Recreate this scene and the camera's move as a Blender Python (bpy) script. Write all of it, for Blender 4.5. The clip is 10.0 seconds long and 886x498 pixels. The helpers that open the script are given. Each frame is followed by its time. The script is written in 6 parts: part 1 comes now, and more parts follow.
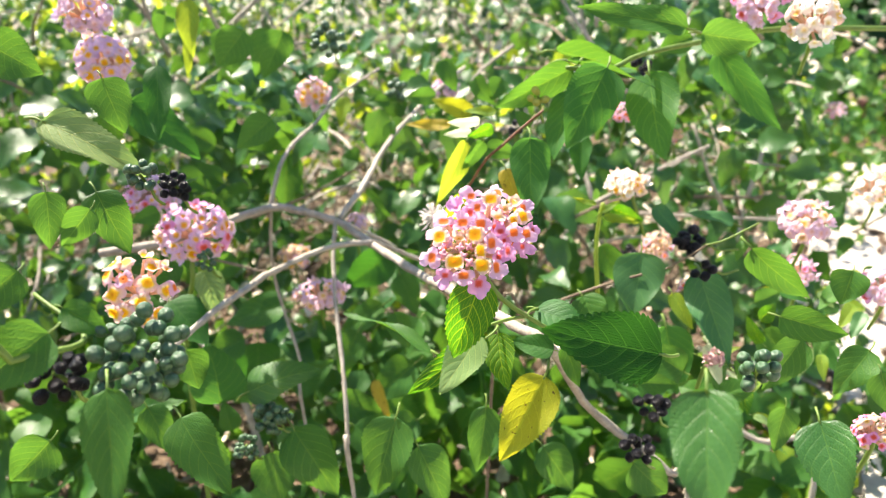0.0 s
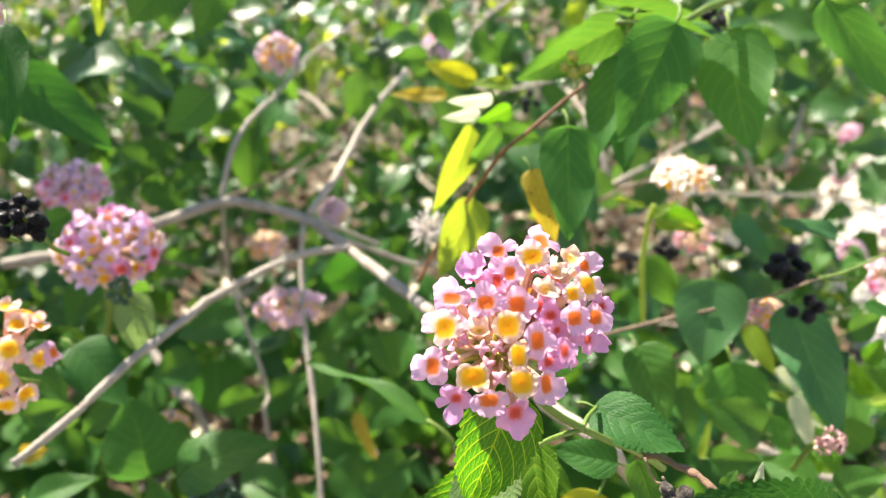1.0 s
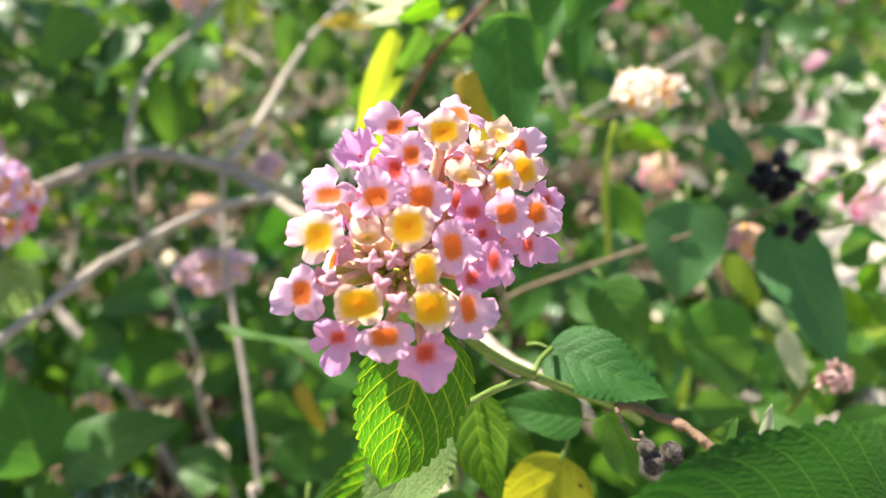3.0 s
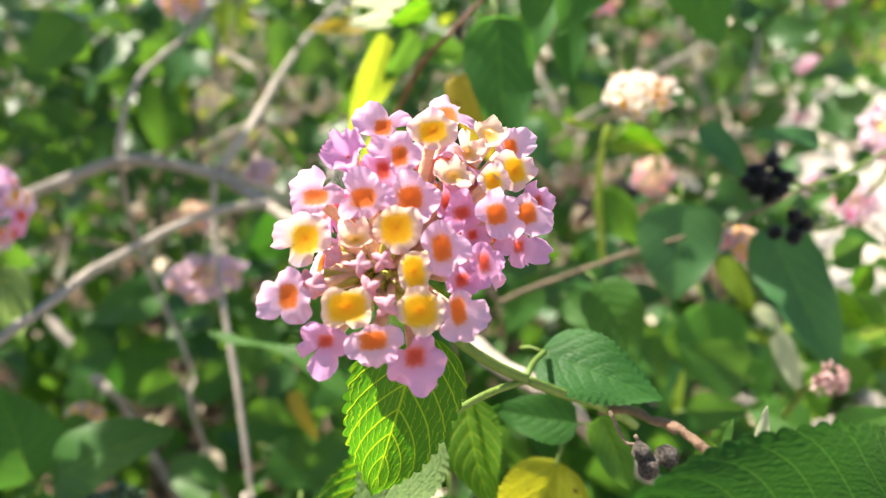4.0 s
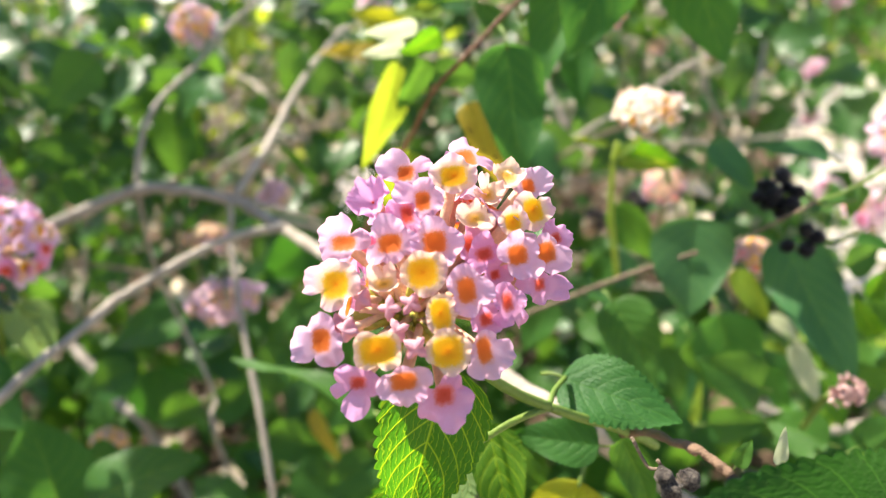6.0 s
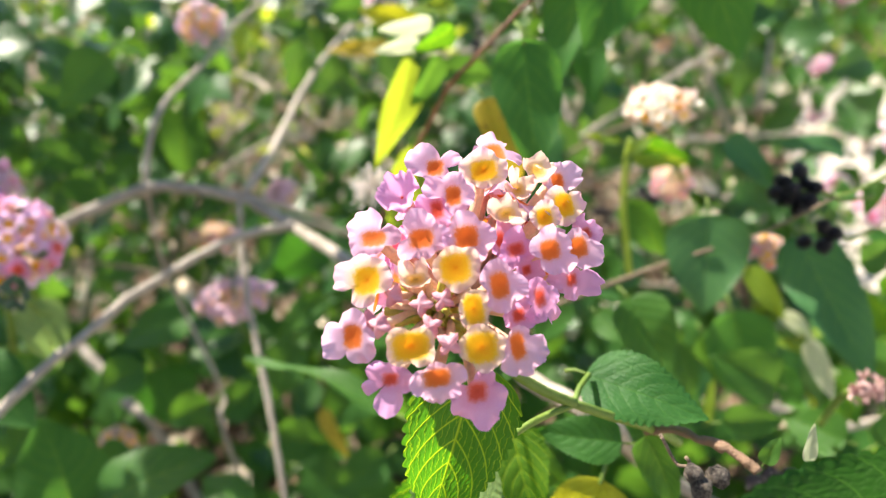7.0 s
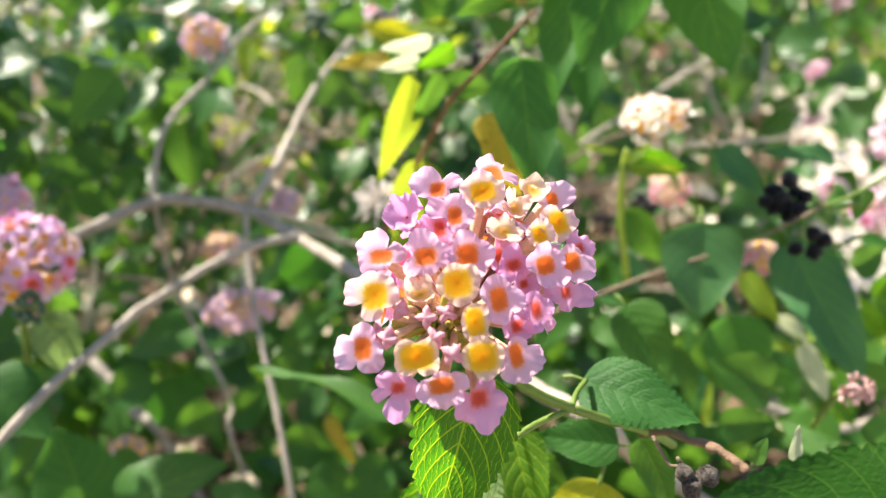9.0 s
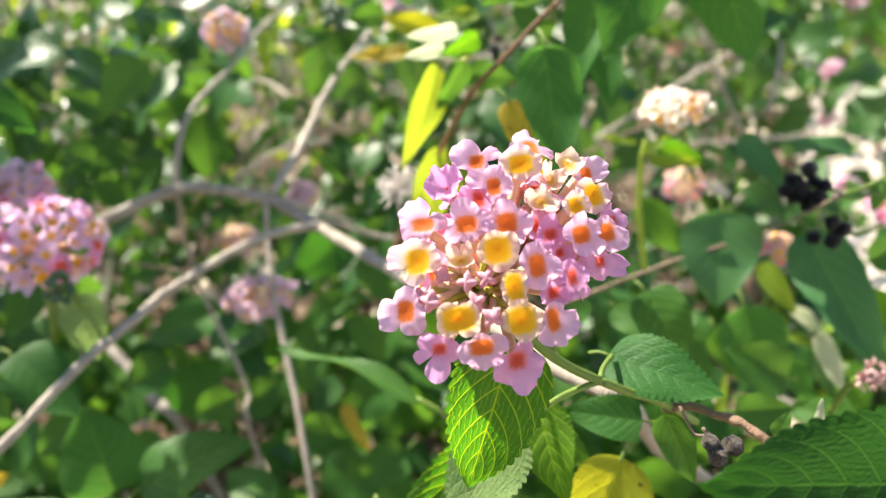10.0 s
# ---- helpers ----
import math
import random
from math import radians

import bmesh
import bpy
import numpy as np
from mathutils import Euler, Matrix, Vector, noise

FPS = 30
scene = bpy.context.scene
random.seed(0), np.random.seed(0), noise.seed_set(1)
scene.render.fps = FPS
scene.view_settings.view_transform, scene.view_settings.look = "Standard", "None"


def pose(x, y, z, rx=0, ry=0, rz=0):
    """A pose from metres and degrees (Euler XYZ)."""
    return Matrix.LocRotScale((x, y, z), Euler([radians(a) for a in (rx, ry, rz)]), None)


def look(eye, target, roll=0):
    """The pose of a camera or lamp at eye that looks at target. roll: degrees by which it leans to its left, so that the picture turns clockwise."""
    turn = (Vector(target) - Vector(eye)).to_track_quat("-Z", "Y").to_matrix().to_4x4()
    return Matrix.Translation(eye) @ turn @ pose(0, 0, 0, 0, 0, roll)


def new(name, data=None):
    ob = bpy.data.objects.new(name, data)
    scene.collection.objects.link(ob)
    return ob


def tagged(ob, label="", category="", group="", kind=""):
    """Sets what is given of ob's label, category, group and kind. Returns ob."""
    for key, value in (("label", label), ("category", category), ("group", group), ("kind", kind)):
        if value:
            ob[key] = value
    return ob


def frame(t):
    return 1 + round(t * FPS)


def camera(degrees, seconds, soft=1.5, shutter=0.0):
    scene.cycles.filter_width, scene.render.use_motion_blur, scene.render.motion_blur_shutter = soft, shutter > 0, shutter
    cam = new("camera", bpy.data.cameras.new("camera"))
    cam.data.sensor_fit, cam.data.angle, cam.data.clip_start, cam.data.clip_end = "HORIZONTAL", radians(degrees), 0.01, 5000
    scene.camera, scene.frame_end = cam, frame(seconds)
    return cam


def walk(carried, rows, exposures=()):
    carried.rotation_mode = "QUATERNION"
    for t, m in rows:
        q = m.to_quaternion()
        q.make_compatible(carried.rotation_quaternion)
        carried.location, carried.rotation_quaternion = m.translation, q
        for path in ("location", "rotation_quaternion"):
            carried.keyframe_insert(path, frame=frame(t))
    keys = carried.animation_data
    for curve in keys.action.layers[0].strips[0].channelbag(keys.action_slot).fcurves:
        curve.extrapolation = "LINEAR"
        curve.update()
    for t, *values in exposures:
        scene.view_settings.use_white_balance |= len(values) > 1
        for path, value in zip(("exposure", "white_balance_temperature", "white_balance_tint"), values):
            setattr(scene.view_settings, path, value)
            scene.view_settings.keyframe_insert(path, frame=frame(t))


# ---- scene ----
import itertools

cam = camera(60.7, 10.0, soft=1.15)
PATH = [
    (0, (0.0373, 0.0083, 0.5545), (-0.0203, 1.9209, -0.0274), -2.10),
    (0.5, (0.0310, 0.0790, 0.5570), (0.0110, 1.9750, -0.0780), -0.70),
    (1, (0.0320, 0.1120, 0.5500), (-0.0030, 1.9860, -0.1480), -2.40),
    (1.5, (0.0370, 0.1250, 0.5420), (0.0150, 1.9840, -0.1960), -2.90),
    (2, (0.0390, 0.1330, 0.5300), (0.0500, 1.9810, -0.2340), -3.40),
    (2.5, (0.0410, 0.1440, 0.5250), (0.0710, 1.9860, -0.2520), -4.20),
    (4, (0.0430, 0.1480, 0.5220), (0.1030, 1.9970, -0.2380), -4.80),
    (4.5, (0.0410, 0.1480, 0.5240), (0.0930, 1.9990, -0.2340), -5.40),
    (5, (0.0410, 0.1470, 0.5250), (0.0970, 2.0010, -0.2210), -5.50),
    (6.5, (0.0420, 0.1460, 0.5280), (0.0670, 2.0060, -0.2070), -7.20),
    (7, (0.0380, 0.1470, 0.5270), (0.0670, 2.0060, -0.2110), -7.00),
    (7.5, (0.0360, 0.1420, 0.5260), (0.0540, 2.0050, -0.2010), -6.50),
    (8, (0.0370, 0.1410, 0.5290), (0.0700, 2.0070, -0.1890), -7.10),
    (8.5, (0.0380, 0.1400, 0.5310), (0.0610, 2.0050, -0.1900), -7.60),
    (9, (0.0380, 0.1410, 0.5310), (0.0640, 2.0050, -0.1930), -7.70),
    (9.5, (0.0400, 0.1400, 0.5330), (0.0500, 2.0040, -0.1900), -8.40),
    (10, (0.0330, 0.1360, 0.5290), (0.0380, 2.0010, -0.1940), -7.30),
]
EXPOSURES = [(0, 2.05), (0.5, 2.0), (1, 1.88), (1.5, 1.83), (2, 1.72), (4.5, 1.75), (10, 1.74)]
walk(cam, [(t, look(eye, target, roll)) for t, eye, target, roll in PATH], EXPOSURES)

cam.data.dof.use_dof = True
cam.data.dof.aperture_fstop = 17.0

# ---- light ----
TO_SUN = Vector((-0.46, 0.40, 0.97)).normalized()
world = bpy.data.worlds.new("sky")
scene.world = world
world.use_nodes = True
wn = world.node_tree.nodes
sky = wn.new("ShaderNodeTexSky")
sky.sky_type = "NISHITA"
sky.sun_disc = False
sky.sun_elevation = math.asin(TO_SUN.z)
sky.sun_rotation = math.atan2(TO_SUN.x, TO_SUN.y)
world.node_tree.links.new(sky.outputs[0], wn["Background"].inputs[0])
wn["Background"].inputs[1].default_value = 0.072
sun_data = bpy.data.lights.new("sun", "SUN")
sun_data.energy = 5.0
sun_data.angle = radians(0.53)
sun_data.color = (1.0, 0.90, 0.765)
sun = new("sun", sun_data)
sun.matrix_world = look(TO_SUN * 10, (0, 0, 0))


# ---- materials ----
class Nodes:
    """Short hand for building one node material."""

    def __init__(self, name):
        self.mat = bpy.data.materials.new(name)
        self.mat.use_nodes = True
        self.tree = self.mat.node_tree
        self.tree.nodes.clear()
        self.out = self.tree.nodes.new("ShaderNodeOutputMaterial")

    def add(self, kind):
        return self.tree.nodes.new(kind)

    def put(self, socket, value):
        if isinstance(value, bpy.types.NodeSocket):
            self.tree.links.new(value, socket)
        elif value is not None:
            socket.default_value = value

    def math(self, op, a, b=None, c=None, clamp=False):
        n = self.add("ShaderNodeMath")
        n.operation, n.use_clamp = op, clamp
        for s, v in zip(n.inputs, (a, b, c)):
            self.put(s, v)
        return n.outputs[0]

    def range(self, v, lo, hi, a=0.0, b=1.0, smooth=True):
        n = self.add("ShaderNodeMapRange")
        n.interpolation_type = "SMOOTHSTEP" if smooth else "LINEAR"
        for s, x in zip(n.inputs, (v, lo, hi, a, b)):
            self.put(s, x)
        return n.outputs[0]

    def mix(self, fac, a, b, blend="MIX"):
        n = self.add("ShaderNodeMix")
        n.data_type, n.blend_type = "RGBA", blend
        self.put(n.inputs[0], fac)
        self.put(n.inputs[6], rgb(a))
        self.put(n.inputs[7], rgb(b))
        return n.outputs[2]

    def noise(self, vec, scale, detail=3.0, rough=0.55, out=0):
        n = self.add("ShaderNodeTexNoise")
        self.put(n.inputs["Vector"], vec)
        self.put(n.inputs["Scale"], scale)
        self.put(n.inputs["Detail"], detail)
        self.put(n.inputs["Roughness"], rough)
        return n.outputs[out]

    def ramp(self, fac, stops):
        n = self.add("ShaderNodeValToRGB")
        els = n.color_ramp.elements
        while len(els) < len(stops):
            els.new(0.5)
        for e, (p, c) in zip(els, stops):
            e.position, e.color = p, rgb(c)
        self.put(n.inputs[0], fac)
        return n.outputs[0]

    def bump(self, height, strength, distance):
        n = self.add("ShaderNodeBump")
        n.inputs["Strength"].default_value = strength
        n.inputs["Distance"].default_value = distance
        self.put(n.inputs["Height"], height)
        return n.outputs[0]

    def surface(self, color, rough=0.5, normal=None, spec=0.5, transmit=None, share=0.4, coat=0.0):
        p = self.add("ShaderNodeBsdfPrincipled")
        self.put(p.inputs["Base Color"], rgb(color))
        self.put(p.inputs["Roughness"], rough)
        self.put(p.inputs["Specular IOR Level"], spec)
        p.inputs["Coat Weight"].default_value = coat
        self.put(p.inputs["Normal"], normal)
        last = p.outputs[0]
        if transmit is not None:
            t = self.add("ShaderNodeBsdfTranslucent")
            self.put(t.inputs[0], rgb(transmit))
            self.put(t.inputs[1], normal)
            m = self.add("ShaderNodeMixShader")
            self.put(m.inputs[0], share)
            self.put(m.inputs[1], last)
            self.put(m.inputs[2], t.outputs[0])
            last = m.outputs[0]
        self.tree.links.new(last, self.out.inputs[0])
        return self.mat


def rgb(c):
    return (*c, 1.0) if isinstance(c, tuple) and len(c) == 3 else c


VEINS, SLANT = 7.0, 2.3


def leaf_material(name, green, deep, vein, transmit, spots=0.0, share=0.42, relief=0.3, spec=0.2, vein_mix=0.22, net_mix=0.35, bright=(2.6, 1.75, 1.2), rungs=8.0, rib_width=0.055, gloss=(0.46, 0.64)):
    m = Nodes(name)
    uv = m.add("ShaderNodeUVMap").outputs[0]
    sep = m.add("ShaderNodeSeparateXYZ")
    m.put(sep.inputs[0], uv)
    side = m.math("ABSOLUTE", m.math("MULTIPLY", m.math("SUBTRACT", sep.outputs[0], 0.5), 2.0))
    run = m.math("SUBTRACT", m.math("MULTIPLY", sep.outputs[1], VEINS), m.math("MULTIPLY", m.math("MULTIPLY", side, SLANT), m.math("ADD", m.math("MULTIPLY", side, 0.45), 0.7)))
    near = m.math("PINGPONG", run, 0.5)
    rib = m.range(near, 0.0, rib_width, 1.0, 0.0)
    mid = m.range(side, 0.0, 0.04, 1.0, 0.0)
    rnd = m.math("FRACT", m.math("ADD", m.add("ShaderNodeObjectInfo").outputs["Random"], m.add("ShaderNodeNewGeometry").outputs["Random Per Island"]))
    obj = m.add("ShaderNodeTexCoord").outputs["Object"]
    wander = m.noise(uv, 14.0, 2.0)
    rung = m.math("ADD", m.math("ADD", m.math("MULTIPLY", side, rungs), m.math("MULTIPLY", m.math("FLOOR", run), 0.37)), m.math("MULTIPLY", wander, 1.6))
    step = m.math("PINGPONG", rung, 0.5)
    net = m.range(step, 0.0, 0.11, 1.0, 0.0)
    lines = m.math("MAXIMUM", m.math("MAXIMUM", rib, mid), m.math("MULTIPLY", net, net_mix))
    patch = m.noise(obj, 90.0, 4.0)
    base = m.mix(m.range(patch, 0.3, 0.7), deep, green)
    base = m.mix(m.math("MULTIPLY", rnd, 0.4), base, tuple(0.5 * (a + b) * f for a, b, f in zip(green, vein, (1.15, 1.0, 0.7))))
    base = m.mix(m.math("MULTIPLY", lines, vein_mix), base, vein)
    glow = m.mix(m.math("MULTIPLY", lines, 0.8), transmit, tuple(min(1.0, f * c) for f, c in zip(bright, transmit)))
    if spots:
        dots = m.range(m.noise(obj, 420.0, 2.0), 0.66 - 0.1 * spots, 0.72, 0.0, 1.0)
        base = m.mix(m.math("MULTIPLY", dots, 0.85), base, (0.09, 0.045, 0.015))
        glow = m.mix(m.math("MULTIPLY", dots, 0.85), glow, (0.06, 0.03, 0.01))
    cell = m.add("ShaderNodeTexVoronoi")
    m.put(cell.inputs["Vector"], uv)
    m.put(cell.inputs["Scale"], 4.2 * rungs)
    pucker = m.math("ADD", m.math("MULTIPLY", m.range(step, 0.0, 0.4), m.range(near, 0.0, 0.3, 0.0, 0.3)), m.range(cell.outputs[0], 0.0, 0.7, 0.5, 0.0))
    high = m.math("ADD", m.math("MULTIPLY", m.math("MAXIMUM", rib, mid), -0.6), m.math("ADD", pucker, m.math("MULTIPLY", m.noise(obj, 900.0, 2.0), 0.3)))
    nrm = m.bump(high, relief, 0.0005)
    rough = m.range(patch, 0.2, 0.8, *gloss)
    return m.surface(base, rough, nrm, spec, glow, share)


LEAF = leaf_material("lantana_leaf", (0.038, 0.118, 0.019), (0.023, 0.082, 0.016), (0.077, 0.18, 0.044), (0.155, 0.36, 0.029), share=0.34, spec=0.2, gloss=(0.36, 0.56))
MATURE = leaf_material("mature_leaf", (0.026, 0.100, 0.019), (0.015, 0.070, 0.015), (0.060, 0.155, 0.031), (0.077, 0.27, 0.017), share=0.30, relief=0.3)
FRESH = leaf_material("fresh_leaf", (0.040, 0.13, 0.014), (0.026, 0.092, 0.010), (0.206, 0.34, 0.034), (0.086, 0.31, 0.007), share=0.5, relief=0.4, vein_mix=0.5, net_mix=0.5, bright=(9.0, 3.2, 2.0), rib_width=0.085, rungs=8.0)
DARK = leaf_material("dark_leaf", (0.015, 0.068, 0.008), (0.009, 0.048, 0.006), (0.052, 0.15, 0.027), (0.043, 0.19, 0.010), share=0.22, relief=0.42, spec=0.1, vein_mix=0.6, net_mix=0.15, rungs=11.0)
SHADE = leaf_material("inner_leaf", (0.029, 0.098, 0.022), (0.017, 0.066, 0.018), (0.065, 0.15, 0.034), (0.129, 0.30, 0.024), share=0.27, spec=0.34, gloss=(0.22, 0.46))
SOFT = leaf_material("soft_leaf", (0.033, 0.118, 0.024), (0.023, 0.090, 0.020), (0.069, 0.17, 0.041), (0.129, 0.36, 0.041), share=0.42, relief=0.2)
# sky sheen: partly gloss, partly painted as a bluer base colour
SHEEN = leaf_material("sky_sheen_leaf", (0.040, 0.125, 0.042), (0.028, 0.100, 0.034), (0.085, 0.19, 0.075), (0.10, 0.30, 0.045), share=0.36, relief=0.2, spec=0.45, gloss=(0.38, 0.52))
# young growth, and the lighter colour that paints sunlit patches of foliage
YOUNG_LIT = leaf_material("young_lit_leaf", (0.12, 0.22, 0.03), (0.08, 0.17, 0.025), (0.24, 0.34, 0.07), (0.46, 0.58, 0.03), share=0.5)
DEAD = leaf_material("yellowed_leaf", (0.40, 0.30, 0.04), (0.26, 0.22, 0.03), (0.45, 0.36, 0.09), (0.75, 0.52, 0.03), spots=0.6)
TURNING = leaf_material("turning_leaf", (0.26, 0.28, 0.022), (0.17, 0.22, 0.018), (0.38, 0.37, 0.05), (0.72, 0.68, 0.02), spots=0.2, share=0.5)

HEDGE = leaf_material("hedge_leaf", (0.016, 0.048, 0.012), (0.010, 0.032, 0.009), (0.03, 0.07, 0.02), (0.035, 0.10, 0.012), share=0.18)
# lit copy of the leaf green: sunlight and sheen lighten the base colour
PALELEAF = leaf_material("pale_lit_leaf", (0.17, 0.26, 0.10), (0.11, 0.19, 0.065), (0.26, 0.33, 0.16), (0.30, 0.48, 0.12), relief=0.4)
# sun glare on a leaf, put into a near-white base colour
GLARELEAF = leaf_material("pale_glare_leaf", (0.44, 0.48, 0.33), (0.32, 0.38, 0.21), (0.58, 0.60, 0.42), (0.66, 0.72, 0.46))


def floret_material(name, stops, share=0.5):
    m = Nodes(name)
    uv = m.add("ShaderNodeUVMap").outputs[0]
    sep = m.add("ShaderNodeSeparateXYZ")
    m.put(sep.inputs[0], uv)
    px = m.math("MULTIPLY", m.math("SUBTRACT", sep.outputs[0], 0.5), 1.414)
    py = m.math("MULTIPLY", m.math("SUBTRACT", sep.outputs[1], 0.5), 1.414)
    ax = m.math("ABSOLUTE", m.math("ADD", px, py))
    ay = m.math("ABSOLUTE", m.math("SUBTRACT", px, py))
    far = m.math("POWER", m.math("ADD", m.math("POWER", ax, 3.4), m.math("POWER", ay, 3.4)), 1 / 3.4)
    obj = m.add("ShaderNodeTexCoord").outputs["Object"]
    rnd = m.add("ShaderNodeObjectInfo").outputs["Random"]
    grain = m.noise(obj, 7.0, 4.0)
    d = m.math("ADD", far, m.math("MULTIPLY", m.math("SUBTRACT", grain, 0.5), 0.20))
    d = m.math("ADD", d, m.math("MULTIPLY", m.math("SUBTRACT", m.noise(obj, 18.0, 2.0), 0.5), 0.16))
    d = m.math("ADD", d, m.math("MULTIPLY", m.math("SUBTRACT", rnd, 0.5), 0.06))
    col = m.ramp(d, [(at, tuple(0.94 * c for c in colour)) for at, colour in stops])
    streak = m.noise(obj, 22.0, 3.0)
    col = m.mix(m.range(streak, 0.35, 0.75, 0.0, 0.16), col, (0.9, 0.55, 0.62), "MULTIPLY")
    nrm = m.bump(streak, 0.12, 0.05)
    return m.surface(col, 0.55, nrm, 0.3, col, share)


FLORET = {
    "yellow": floret_material("yellow_floret", [(0.0, (0.90, 0.34, 0.0)), (0.12, (0.95, 0.47, 0.004)), (0.38, (0.97, 0.58, 0.010)), (0.46, (0.95, 0.62, 0.07)), (0.56, (0.88, 0.66, 0.42)), (0.75, (0.86, 0.63, 0.57)), (1.0, (0.84, 0.57, 0.67))]),
    "orange": floret_material("orange_floret", [(0.0, (0.80, 0.19, 0.02)), (0.30, (0.84, 0.21, 0.03)), (0.40, (0.85, 0.27, 0.10)), (0.48, (0.85, 0.46, 0.49)), (0.58, (0.84, 0.53, 0.71)), (1.0, (0.84, 0.56, 0.78))]),
    "magenta": floret_material("magenta_floret", [(0.0, (0.60, 0.08, 0.04)), (0.26, (0.72, 0.11, 0.07)), (0.42, (0.80, 0.26, 0.32)), (0.54, (0.81, 0.37, 0.64)), (1.0, (0.83, 0.44, 0.75))]),
    "lilac": floret_material("lilac_floret", [(0.0, (0.7, 0.35, 0.3)), (0.2, (0.84, 0.56, 0.50)), (0.4, (0.80, 0.60, 0.69)), (1.0, (0.79, 0.58, 0.75))]),
    "mauve": floret_material("mauve_floret", [(0.0, (0.90, 0.40, 0.02)), (0.2, (0.93, 0.53, 0.03)), (0.32, (0.88, 0.62, 0.34)), (0.44, (0.81, 0.61, 0.76)), (1.0, (0.79, 0.57, 0.84))]),
    "pale": floret_material("pale_floret", [(0.0, (0.8, 0.6, 0.2)), (0.2, (0.92, 0.82, 0.42)), (0.4, (0.94, 0.90, 0.76)), (1.0, (0.95, 0.89, 0.88))]),
    "cream": floret_material("cream_floret", [(0.0, (0.5, 0.3, 0.05)), (0.15, (0.80, 0.52, 0.08)), (0.36, (0.86, 0.66, 0.30)), (0.50, (0.90, 0.70, 0.52)), (1.0, (0.90, 0.64, 0.56))]),
}


def plain(name, a, b, scale, rough=0.6, relief=0.4, depth=0.001, spec=0.4, transmit=None, share=0.3, coat=0.0):
    m = Nodes(name)
    obj = m.add("ShaderNodeTexCoord").outputs["Object"]
    rnd = m.add("ShaderNodeObjectInfo").outputs["Random"]
    big = m.noise(obj, scale, 4.0)
    fine = m.noise(obj, scale * 9.0, 3.0)
    col = m.mix(m.range(big, 0.3, 0.7), a, b)
    col = m.mix(m.range(fine, 0.35, 0.7, 0.0, 0.5), col, tuple(0.6 * x for x in b))
    col = m.mix(m.math("MULTIPLY", rnd, 0.35), col, tuple(min(1, 1.3 * x) for x in a))
    nrm = m.bump(m.math("ADD", big, m.math("MULTIPLY", fine, 0.5)), relief, depth)
    return m.surface(col, rough, nrm, spec, transmit, share, coat)


BARK = plain("grey_bark", (0.385, 0.34, 0.28), (0.24, 0.205, 0.16), 160.0, 0.75, 0.7, 0.0012)
RED_STEM = plain("reddish_stem", (0.20, 0.085, 0.04), (0.13, 0.06, 0.025), 220.0, 0.6)
DRY_TWIG = plain("dry_brown_twig", (0.22, 0.165, 0.11), (0.12, 0.085, 0.055), 220.0, 0.75, 0.8)
YOUNG_STEM = plain("young_stem", (0.36, 0.46, 0.06), (0.25, 0.36, 0.04), 260.0, 0.5, transmit=(0.5, 0.6, 0.05), share=0.3)
GREEN_STEM = plain("green_stem", (0.17, 0.26, 0.045), (0.11, 0.18, 0.03), 260.0, 0.5, transmit=(0.35, 0.45, 0.05), share=0.2)
TUBE = plain("floret_tube", (0.85, 0.65, 0.46), (0.78, 0.55, 0.38), 300.0, 0.5, transmit=(0.8, 0.5, 0.4), share=0.35)
BUD = plain("pink_bud", (0.84, 0.46, 0.52), (0.78, 0.36, 0.44), 250.0, 0.5, transmit=(0.75, 0.3, 0.4), share=0.3)
GREEN_BUD = plain("green_bud", (0.62, 0.58, 0.12), (0.46, 0.45, 0.07), 250.0, 0.5, transmit=(0.4, 0.45, 0.05), share=0.3)
GREEN_BERRY = plain("green_berry", (0.055, 0.12, 0.045), (0.018, 0.055, 0.022), 0.9, 0.36, 0.3, 0.02, 0.5)
BLACK_BERRY = plain("black_berry", (0.013, 0.011, 0.017), (0.006, 0.005, 0.008), 1.4, 0.32, 0.8, 0.05, 0.35)
BROWN_TWIG = plain("brown_twig", (0.24, 0.155, 0.095), (0.13, 0.08, 0.05), 220.0, 0.8, 0.8, 0.001)
DRY_BERRY = plain("shrivelled_berry", (0.34, 0.29, 0.24), (0.016, 0.013, 0.014), 2.6, 0.42, 0.9, 0.02)
DRIED = plain("dried_floret", (0.70, 0.50, 0.48), (0.56, 0.36, 0.34), 300.0, 0.8, transmit=(0.4, 0.2, 0.15))
LITTER = plain("dry_leaf_litter", (0.15, 0.10, 0.065), (0.06, 0.041, 0.028), 45.0, 0.85, 0.6, 0.002, 0.2)
CHAFF = plain("pale_straw", (0.74, 0.66, 0.52), (0.50, 0.42, 0.30), 60.0, 0.85, 0.5, 0.002, 0.2)
FLUFF = plain("white_stamen", (0.85, 0.80, 0.74), (0.78, 0.70, 0.66), 300.0, 0.6, transmit=(0.8, 0.75, 0.7), share=0.4)
BRICK = plain("red_brown_brick", (0.30, 0.12, 0.08), (0.20, 0.085, 0.06), 30.0, 0.85, 0.5, 0.003)
PAVING = plain("pale_paving", (0.44, 0.405, 0.345), (0.35, 0.31, 0.26), 14.0, 0.85, 0.4, 0.003)


